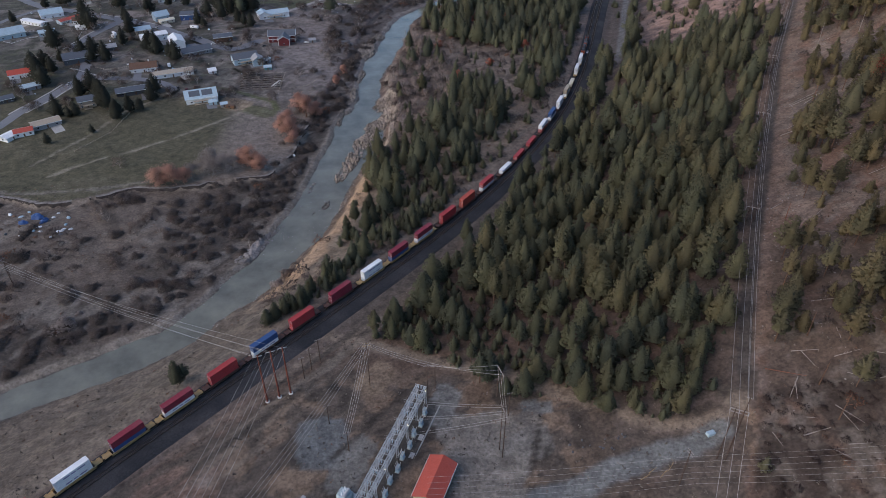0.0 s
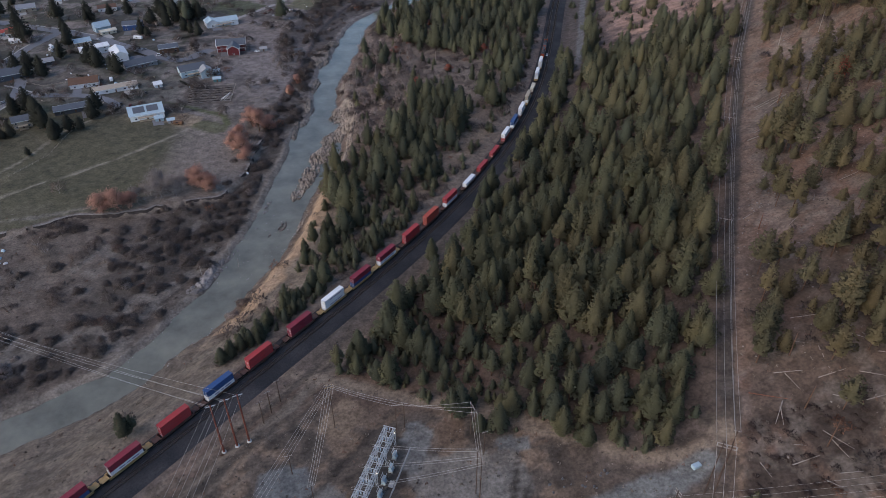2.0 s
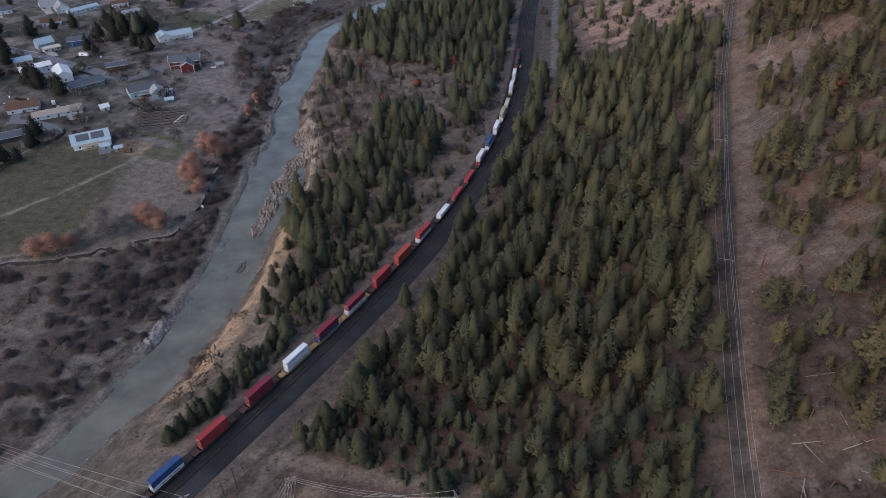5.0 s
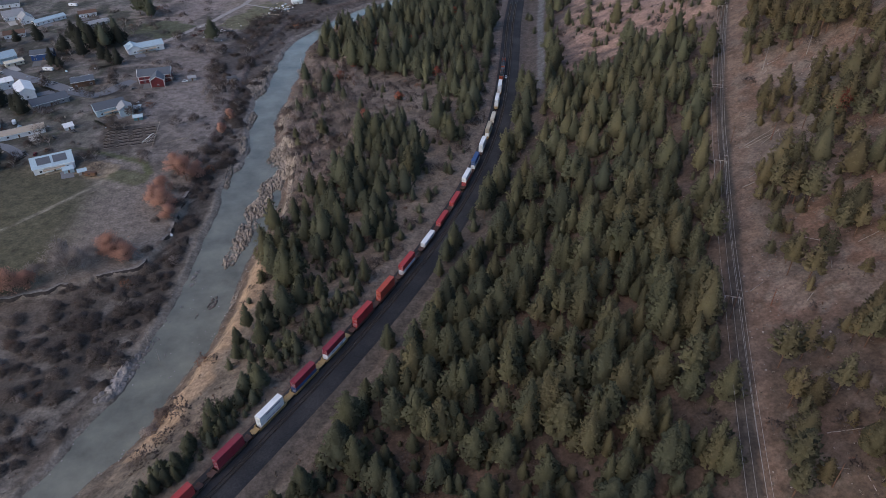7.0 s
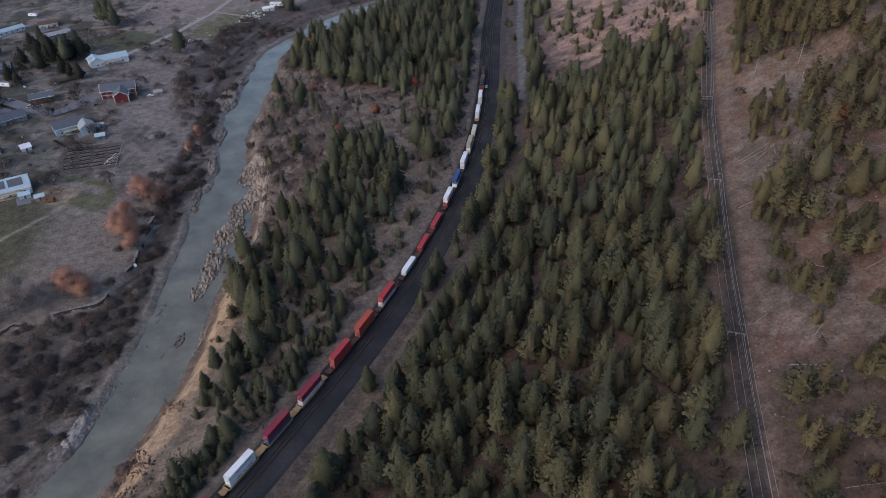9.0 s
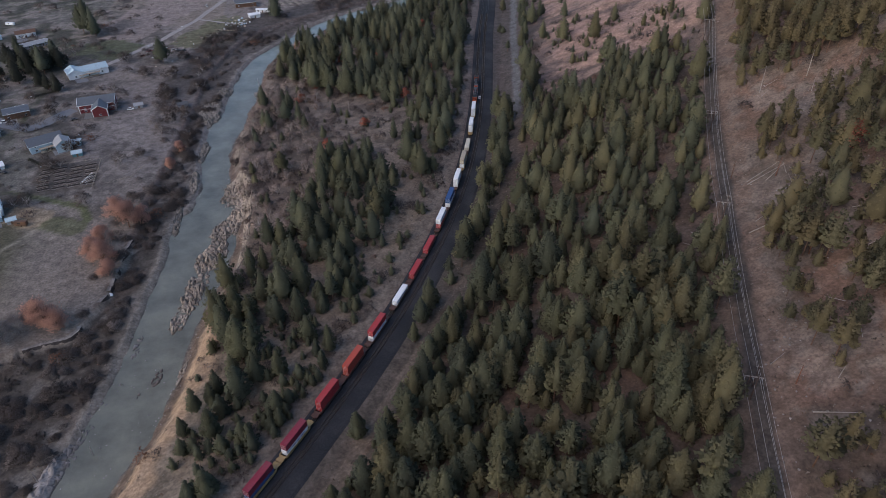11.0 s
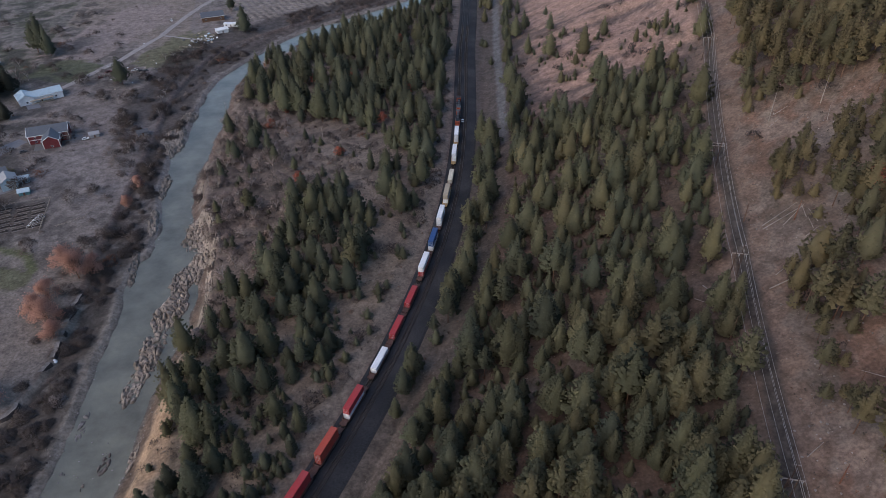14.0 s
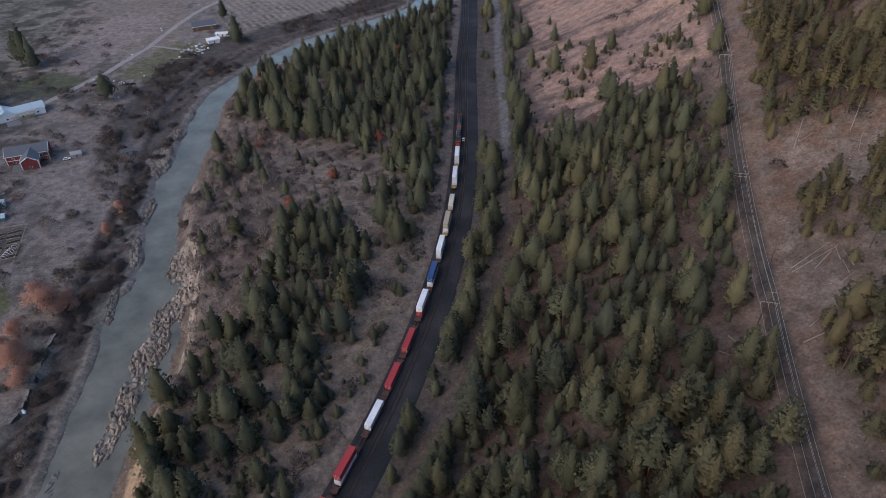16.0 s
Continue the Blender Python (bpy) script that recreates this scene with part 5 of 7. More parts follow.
for x, y, tall, wide in ((-205, 372, 7, 5), (-196, 318, 7, 5), (-189, 312, 6, 5), (-98, 560, 9, 5), (-104, 575, 8, 5), (-86, 590, 8, 4), (-20, 575, 9, 4), (0, 585, 9, 4), (-205, 520, 9, 5),
                         (-250, 505, 8, 5), (-142, 366, 6, 4)):
    broadleaf(x, y, tall, wide, (0.17, 0.138, 0.120), "bare grey broadleaf tree beside the flood plain", 300, False)

for x, y, tall, wide in ((-143, 363, 12, 6.5), (-150, 366, 11, 6), (-137, 366, 11, 5.5), (-147, 372, 12, 6), (-133, 371, 9, 5), (-156, 360, 8, 5)):
    broadleaf(x, y, tall, wide, (0.27, 0.245, 0.235), "tall leafless tree with pale grey twigs by the meadow", 900, False)


def thickets():
    """Large soft willow thickets on the flood plain and along the banks."""
    kinds = [bush(RNG.uniform(3.2, 4.8), RNG.uniform(2.4, 3.6), 520, 0.62) for _ in range(6)]
    x, y, g = scatter(-330, 40, 190, 760, 7.0, 57)
    d, _ = beside(TRACK, x, y)
    r, ri = beside(RIVER, x, y)
    e, _ = beside(SCARP, x, y)
    edge = np.abs(r) - RIVER[ri, 2]
    flow2 = vnoise(0.87 * x - 0.5 * y, (0.5 * x + 0.87 * y) * 0.45, 22, 26)
    n2 = vnoise(x, y, 26, 58)
    dens = np.where((r < 0) & (e > 1), 0.10 + (0.30 + 0.45 * ss(-0.08, 0.22, flow2 + 0.3 * n2)) * ss(58, 24, edge) + 0.25 * ss(0.1, 0.3, flow2), 0.0)
    dens = np.where((r < 0) & (e < 0) & (e > -14) & (y > 370) & (y < 500), 0.2, dens)
    dens = np.where((r < 0) & (e < 0) & (e > -26) & (y > 540), 0.75 * ss(-0.2, 0.1, n2), dens)
    dens = np.where((r > 0) & (edge < 40) & (d < -14) & (y > 380), 0.25 + 0.3 * ss(-0.1, 0.3, n2), dens)
    dens = np.where((r > 0) & (edge < 5.5) & (y > 240) & (y < 380), 0.6, dens)
    dens = np.where(edge < np.where(r > 0, 2.5, 6.0), 0, dens)
    keep = g.random(len(x)) < dens
    x, y, bench = x[keep], y[keep], (r > 0)[keep]
    z = height(x, y, False)
    vs, fs, cs, ns, n = [], [], [], [], 0
    for a, b, c, dry in zip(x, y, z, bench):
        v, f, soft = kinds[int(RNG.integers(6))]
        s, t = 0.5 + 0.75 * RNG.random(), RNG.uniform(0, 6.28)
        vs.append(np.c_[s * (v[:, 0] * math.cos(t) - v[:, 1] * math.sin(t)) + a, s * (v[:, 0] * math.sin(t) + v[:, 1] * math.cos(t)) + b, 0.8 * s * v[:, 2] + c - 0.2])
        ns.append(np.c_[soft[:, 0] * math.cos(t) - soft[:, 1] * math.sin(t), soft[:, 0] * math.sin(t) + soft[:, 1] * math.cos(t), soft[:, 2]])
        fs.append(f + n)
        q = RNG.random()
        col = np.array((0.092, 0.081, 0.076)) if q < 0.40 else np.array((0.112, 0.098, 0.092)) if q < 0.93 else np.array((0.150, 0.112, 0.098)) if q < 0.97 else np.array((0.22, 0.195, 0.185))
        if dry:
            col = np.array((0.265, 0.215, 0.192)) if q < 0.6 else np.array((0.150, 0.112, 0.096)) if q < 0.9 else np.array((0.10, 0.08, 0.074))
        cs.append(np.tile(col * RNG.uniform(0.85, 1.2), (len(v), 1)))
        n += len(v)
    tagged(sheet("willow_thickets", np.vstack(vs), np.vstack(fs), TWIGS, None, np.vstack(cs), flat=False, soft=np.vstack(ns)), "rounded leafless willow thickets of grey and dark brown twigs", "brush", "", "stuff")
    return len(x)


print("thickets", thickets())

# ---- river rock ----


def cells(x, y, size, seed):
    """Cellular noise: distance to the nearest and second nearest of jittered seeds, in units of size."""
    x, y = x / size, y / size
    xi, yi = np.floor(x), np.floor(y)
    f1, f2 = np.full_like(x, 9.0), np.full_like(x, 9.0)
    for i in (-1, 0, 1):
        for j in (-1, 0, 1):
            cx, cy = xi + i, yi + j
            a = np.sin(cx * 127.1 + cy * 311.7 + seed) * 43758.5
            b = np.sin(cx * 269.5 + cy * 183.3 + seed) * 24634.6
            dd = np.hypot(cx + a - np.floor(a) - x, cy + b - np.floor(b) - y)
            f2 = np.where(dd < f1, f1, np.minimum(f2, dd))
            f1 = np.minimum(f1, dd)
    return f1, f2


def ledge(name, blobs, tall, seed, label, colour=(0.27, 0.225, 0.185)):
    """A low shelf of broken rock; blobs: ellipses (x, y, half length, half width, turn)."""
    x0, x1 = min(b[0] - b[2] for b in blobs) - 2, max(b[0] + b[2] for b in blobs) + 2
    y0, y1 = min(b[1] - b[2] for b in blobs) - 2, max(b[1] + b[2] for b in blobs) + 2
    xs, ys = np.arange(x0, x1, 0.5), np.arange(y0, y1, 0.5)
    x, y = np.meshgrid(xs, ys)
    m = np.full(x.shape, -9.0)
    for bx, by, a, b, t in blobs:
        c, s = math.cos(radians(t)), math.sin(radians(t))
        u, v = (x - bx) * c + (y - by) * s, -(x - bx) * s + (y - by) * c
        m = np.maximum(m, 1 - np.hypot(u / a, v / b))
    m = m + 0.28 * vnoise(x, y, 6, seed) + 0.12 * vnoise(x, y, 2.2, seed + 1)
    wx, wy = x + 1.6 * vnoise(x, y, 4, seed + 2), y + 2.2 * vnoise(x, y, 5, seed + 3)
    f1, f2 = cells(wx, wy * 0.6, 2.3, seed)
    crack = ss(0.0, 0.22, f2 - f1)
    across, down = 0.96 * wx - 0.28 * wy, (0.28 * wx + 0.96 * wy) * 0.4
    ridge = 1 - np.abs(vnoise(across, down, 2.6, seed + 7)) * 1.8
    ridge2 = 1 - np.abs(vnoise(across, down, 1.1, seed + 8)) * 1.8
    base = np.maximum(height(x, y, False), -0.6)
    z = base - 0.5 + tall * ss(-0.15, 0.3, m) * (0.16 + 0.50 * crack * (1.25 - f1) + 0.26 * ridge + 0.14 * ridge2) * (0.75 + 0.5 * vnoise(x, y, 8, seed + 6)) + 0.12 * vnoise(x, y, 1.2, seed + 4)
    live = m > -0.22
    c = np.array(colour) * (0.8 + 0.35 * (0.5 + 0.5 * vnoise(x, y, 3, seed + 5)))[..., None]
    wet = ss(0.55, 0.0, z)[..., None]
    c = c * (1 - 0.55 * wet)
    nx = len(xs)
    i = np.arange(len(ys) - 1)[:, None] * nx + np.arange(nx - 1)[None]
    ok = live[:-1, :-1] & live[1:, :-1] & live[:-1, 1:] & live[1:, 1:]
    f = np.stack([i, i + 1, i + nx + 1, i + nx], -1)[ok]
    used, inv = np.unique(f, return_inverse=True)
    v = np.c_[x.ravel(), y.ravel(), z.ravel()][used]
    tagged(sheet(name, v, inv.reshape(-1, 4), ROCK, None, c.reshape(-1, 3)[used], flat=True), label, "rock", "", "structure")


SHELF = "pale broken bedrock shelf at the water's edge"
ledge("rock_shelf", [(-44.5, 480, 19, 10, 92), (-40, 462, 14, 8, 80)], 3.4, 61, SHELF)
ledge("rock_shelf", [(-49, 444, 15, 7.0, 74), (-54.5, 418, 18, 7.5, 74), (-60.5, 393, 18, 6.5, 78), (-65, 371, 11, 4.2, 80)], 3.0, 62, SHELF)
ledge("rock_shelf", [(-36, 452, 14, 2.6, 88), (-36.5, 430, 16, 2.4, 90), (-39, 402, 14, 2.2, 84)], 2.4, 63, SHELF)
ledge("rock_shelf", [(-68, 590, 16, 6, 80), (-69, 606, 14, 7, 72), (-62, 633, 12, 5, 68), (-69, 540, 18, 3.0, 85), (-71, 500, 16, 2.8, 92), (-76, 455, 16, 2.2, 90)], 2.3, 64, SHELF, (0.20, 0.175, 0.15))
ledge("rock_shelf", [(-97.5, 297, 15, 4.6, 58), (-91.5, 311, 8, 3.2, 70), (-104, 283, 9, 3.6, 50), (-86.5, 330, 9, 2.2, 66), (-81.5, 356, 10, 2.0, 84)], 1.7, 65, "grey rock slabs along the silted river bank", (0.225, 0.205, 0.193))
ledge("rock_shelf", [(-70, 335, 8, 2.4, 80), (-76, 327, 2.4, 0.9, 80)], 2.2, 66, "low rocky bar in the middle of the river", (0.15, 0.125, 0.11))
ledge("rock_shelf", [(-60, 335, 10, 1.6, 75), (-47, 530, 16, 2.4, 88), (-45, 560, 12, 2, 85)], 1.5, 67, SHELF, (0.24, 0.2, 0.165))


def boulder_mesh(seed):
    bm = bmesh.new()
    bmesh.ops.create_icosphere(bm, subdivisions=1, radius=0.5)
    g = np.random.default_rng(seed)
    for v in bm.verts:
        v.co *= g.uniform(0.7, 1.2)
        v.co.z *= 0.65
    me = bpy.data.meshes.new("boulder")
    bm.to_mesh(me)
    bm.free()
    me.materials.append(BOULDER)
    return me


BOULDER = surface("pale_boulder", (0.26, 0.235, 0.22), 0.9, 0, 0.5, 3.0, 0.25, None, 0.05, 0.3)


def loose_rock():
    """Scattered stones on the hillside and at the water."""
    ref = [np.array([v.co[:] for v in boulder_mesh(k).vertices]) for k in range(4)]
    tri = np.array([p.vertices[:] for p in boulder_mesh(0).polygons])
    x, y, g = scatter(60, 260, 130, 520, 3.0, 71)
    p, _ = beside(POWER, x, y)
    n = vnoise(x, y, 20, 72)
    keep = (g.random(len(x)) < 0.05 + 0.4 * ss(0.0, 0.35, n)) & (p > 3)
    x2, y2, g2 = scatter(-130, 0, 215, 700, 1.8, 73)
    r, ri = beside(RIVER, x2, y2)
    e = np.abs(r) - RIVER[ri, 2]
    k2 = ((np.abs(e) < 2.0) & (g2.random(len(x2)) < 0.28)) | ((e < -1) & (y2 < 350) & (y2 > 285) & (g2.random(len(x2)) < 0.035))
    x, y = np.r_[x[keep], x2[k2]], np.r_[y[keep], y2[k2]]
    z = np.maximum(height(x, y, False), -0.1)
    vs, fs, cs, n = [], [], [], 0
    for a, b, c in zip(x, y, z):
        s = RNG.uniform(0.35, 1.0)
        v = ref[int(RNG.integers(4))] * s
        vs.append(v + (a, b, c + 0.12 * s))
        fs.append(tri + n)
        cs.append(np.tile(np.array((0.25, 0.225, 0.21)) * RNG.uniform(0.6, 1.15), (len(v), 1)))
        n += len(v)
    tagged(sheet("loose_stones", np.vstack(vs), np.vstack(fs), ROCK, None, np.vstack(cs)), "pale loose stones on the slope and the banks", "stones", "", "stuff")


loose_rock()

# ---- dirt roads, power line, substation ----

def cable(p, q, sag=1.5, r=0.045, label="slack overhead power cable"):
    p, q = np.array(p, float), np.array(q, float)
    t = np.linspace(0, 1, 11)
    c = p + (q - p) * t[:, None]
    c[:, 2] -= sag * 4 * t * (1 - t)
    way = (q - p) / np.linalg.norm(q - p)
    u = np.cross(way, (0, 0, 1.0))
    u /= np.linalg.norm(u)
    w = np.cross(u, way)
    v = np.concatenate([c + r * (math.cos(a) * u + math.sin(a) * w) for a in (0, 2.09, 4.19)])
    f = [(j * 11 + i, j * 11 + i + 1, ((j + 1) % 3) * 11 + i + 1, ((j + 1) % 3) * 11 + i) for j in range(3) for i in range(10)]
    tagged(sheet("power_cable", v, f, WIRE), label, "cable", "power cables")


def h_frame(x, y, turn, tall, spread=2.4, arm=5.6, double=False):
    """A two-legged timber power-line frame."""
    z = ground(x, y)
    ob = thing("power_line_frame", x, y, z, turn, "two-legged timber power-line frame with a pale crossarm", "utility pole", "power-line frames")
    for s in (-1, 1):
        bm = bmesh.new()
        rod(bm, (s * spread / 2, 0, -1), (s * spread / 2, 0, tall), 0.22, 0.15)
        part("leg", bm, POLE, ob)
    levels = (tall - 0.9,) + ((tall - 2.2,) if double else ())
    for zz in levels:
        bm = bmesh.new()
        box(bm, 0, 0.2, zz, arm, 0.24, 0.28)
        part("crossarm", bm, DEADWOOD, ob, "bleached timber crossarm")
    bm = bmesh.new()
    rod(bm, (-spread / 2, 0, tall - 4.6), (spread / 2, 0, tall - 1.6), 0.08)
    rod(bm, (spread / 2, 0, tall - 4.6), (-spread / 2, 0, tall - 1.6), 0.08)
    part("cross_brace", bm, POLE, ob)
    tips = []
    for s in (-1, 0, 1):
        bm = bmesh.new()
        for k in range(5):
            rod(bm, (s * arm * 0.46, 0.2, tall - 1.2 - 0.22 * k), (s * arm * 0.46, 0.2, tall - 1.05 - 0.22 * k), 0.13, 0.08, 8)
        part("insulator", bm, paint("grey"), ob)
        c, sn = math.cos(radians(turn)), math.sin(radians(turn))
        tips.append((x + s * arm * 0.46 * c, y + s * arm * 0.46 * sn, z + tall - 2.1))
    return tips


def timber_pole(x, y, turn, tall, arms=1, arm=2.6, mat=None, label="weathered timber utility pole with a crossarm", cross=None):
    z = ground(x, y)
    ob = thing("utility_pole", x, y, z, turn, label, "utility pole", "timber utility poles")
    bm = bmesh.new()
    rod(bm, (0, 0, -1), (0, 0, tall), 0.2, 0.13)
    part("pole", bm, mat or POLE, ob)
    tips = []
    for k in range(arms):
        bm = bmesh.new()
        box(bm, 0, 0.18, tall - 0.6 - 1.2 * k, arm, 0.16, 0.2)
        part("crossarm", bm, cross or DEADWOOD, ob)
        for s in (-1, -0.35, 0.35, 1):
            bm = bmesh.new()
            rod(bm, (s * arm * 0.45, 0.18, tall - 0.4 - 1.2 * k), (s * arm * 0.45, 0.18, tall - 0.1 - 1.2 * k), 0.07, 0.05)
            part("insulator", bm, paint("grey"), ob)
            c, sn = math.cos(radians(turn)), math.sin(radians(turn))
            tips.append((x + s * arm * 0.45 * c, y + s * arm * 0.45 * sn, z + tall - 0.1 - 1.2 * k))
    return tips


# the line up the hillside, a frame and beside it a lighter pole at each stop
stops = [(88.3, 131.5, 24), (133.0, 241, 11), (169, 325, 11.5), (199, 392, 12), (245, 484, 13), (300, 602, 13)]
frames_tips, side_tips = [], []
for k, (x, y, tall) in enumerate(stops):
    frames_tips.append(h_frame(x, y, -24, tall, double=k in (0, 3)))
    side_tips.append(timber_pole(x + 4.4, y + 4.0, -24, tall - 1.5, 1, 1.8))
for a, b in zip(frames_tips, frames_tips[1:]):
    for p, q in zip(a, b):
        cable(p, q, 2.2, 0.05)
for a, b in zip(side_tips, side_tips[1:]):
    for p, q in zip(a[::3], b[::3]):
        cable(p, q, 2.0, 0.05)
first = frames_tips[0]
for p in first:
    cable(p, (p[0] - 45, p[1] - 100, p[2] - 6), 3.0)
leaning = timber_pole(74, 125, -70, 17, 2, 2.6, None, "leaning timber pole with bleached crossarms beside the gravel road")
for k in range(6):
    cable((-5, 128 - 2.0 * k, 29.5 - 0.2 * k), (74, 125 - 1.6 * k, 44 - 0.4 * k), 1.2, 0.02)
    cable((74, 125 - 1.6 * k, 44 - 0.4 * k), (250, 112 - 2.2 * k, 92 - 0.4 * k), 5.0, 0.02)

# three rusted steel poles by the tracks
mono_tips = []
for x, y in ((-66, 168.5), (-61.8, 170.5), (-57.8, 172)):
    z = ground(x, y)
    ob = thing("steel_pole", x, y, z, 20, "tall rust-brown steel transmission pole on a white concrete base", "utility pole", "rusted steel poles")
    bm = bmesh.new()
    rod(bm, (0, 0, 0.5), (0, 0, 24.5), 0.42, 0.24, 10)
    part("shaft", bm, RUSTPOLE, ob)
    bm = bmesh.new()
    rod(bm, (0, 0, -0.6), (0, 0, 0.6), 0.85, 0.8, 14)
    part("base", bm, surface("whitewashed_concrete", (0.6, 0.6, 0.58), 0.8) if "whitewashed_concrete" not in MATS else MATS["whitewashed_concrete"], ob, "white concrete base")
    bm = bmesh.new()
    box(bm, 0, 0, 23.9, 3.4, 0.2, 0.22)
    part("arm", bm, STEEL, ob, "galvanised steel arm")
    mono_tips.append((x, y, z + 24.1))
for k, (x, y) in enumerate(((-54, 180), (-52, 185), (-49.5, 190.5))):
    timber_pole(x, y, 30, 11.5, 1, 2.2)
top_pole = timber_pole(-28, 175.5, 10, 22.5, 2, 3.2, None, "tall timber pole with a yellow crossarm", paint("yellow"))
low_poles = [timber_pole(-41, 157, 15, 10), timber_pole(-32.5, 145, 20, 10)]
left_tips = [timber_pole(-213, 256, 60, 12, 2, 3.0)[k] for k in range(4)] + [timber_pole(-219, 264, 60, 11, 1)[0]]
for k, q in enumerate(left_tips[:5]):
    p = mono_tips[k % 3]
    cable((p[0], p[1], p[2] - 0.8 * (k // 3)), q, 3.0, 0.05)
    cable(q, (q[0] - 170, q[1] + 42, q[2] - 4), 3.0)
for k, p in enumerate(mono_tips):
    for s in (-1.2, 1.2):
        cable((p[0] + s, p[1], p[2]), (p[0] - 16 + 1.5 * k + s, p[1] - 95, p[2] + 2), 2.5, 0.035)
for k in range(4):
    a = top_pole[k]
    cable(a, (a[0] - 46 + k * 1.2, a[1] - 105, a[2] + 3), 2.5, 0.035)
    cable((a[0], a[1], a[2] - 1.6), low_poles[1][k], 0.8)

# switchyard portal frames
def portal(x, y, turn, tall, spread, label):
    z = ground(x, y)
    ob = thing("portal_frame", x, y, z, turn, label, "steel frame", "switchyard portals")
    for s in (-1, 1):
        bm = bmesh.new()
        rod(bm, (s * spread / 2, 0, -0.5), (s * spread / 2, 0, tall), 0.18, 0.13)
        part("leg", bm, POLE, ob)
    bm = bmesh.new()
    box(bm, 0, 0, tall - 0.5, spread + 2.6, 0.22, 0.25)
    part("crossarm", bm, DEADWOOD, ob)
    c, sn = math.cos(radians(turn)), math.sin(radians(turn))
    return [(x + s * (spread / 2 + 1) * c, y + s * (spread / 2 + 1) * sn, z + tall - 0.3) for s in (-1, 0, 1)]


pa = portal(-4.5, 173, 8, 13, 3.0, "timber portal frame at the head of the switchgear")
pb = portal(20.5, 166, -70, 15.5, 3.0, "red-braced timber portal at the forest's edge")
pc = portal(19.7, 142, -75, 22, 3.2, "twin-pole timber portal over the gravel apron")
for a, b in ((top_pole[:3], pa), (pa, pb), (pb, pc)):
    for p, q in zip(a, b):
        cable(p, q, 0.8)
for k, p in enumerate(pc):
    for dz in (0, -1.2):
        cable((p[0], p[1], p[2] + dz), (-14 - 3 * k, 160 - 8 * k, 29.5 + dz), 0.8)
timber_pole(23.5, 158, 15, 12, 1, 2.2)


def lattice(bm, p, q, half, bays, r=0.06):
    """A square lattice girder from p to q."""
    p, q = Vector(p), Vector(q)
    way = (q - p).normalized()
    u = way.cross(Vector((0, 0, 1)))
    u = u.normalized() if u.length > 0.1 else Vector((1, 0, 0))
    w = u.cross(way)
    cor = [(-1, -1), (1, -1), (1, 1), (-1, 1)]
    for k, (a, b) in enumerate(cor):
        rod(bm, p + half * (a * u + b * w), q + half * (a * u + b * w), r, None, 4)
        a2, b2 = cor[(k + 1) % 4]
        for i in range(bays):
            s, e = p.lerp(q, i / bays), p.lerp(q, (i + 1) / bays)
            if i % 2:
                a3, b3, a4, b4 = a2, b2, a, b
            else:
                a3, b3, a4, b4 = a, b, a2, b2
            rod(bm, s + half * (a3 * u + b3 * w), e + half * (a4 * u + b4 * w), r * 0.7, None, 4)


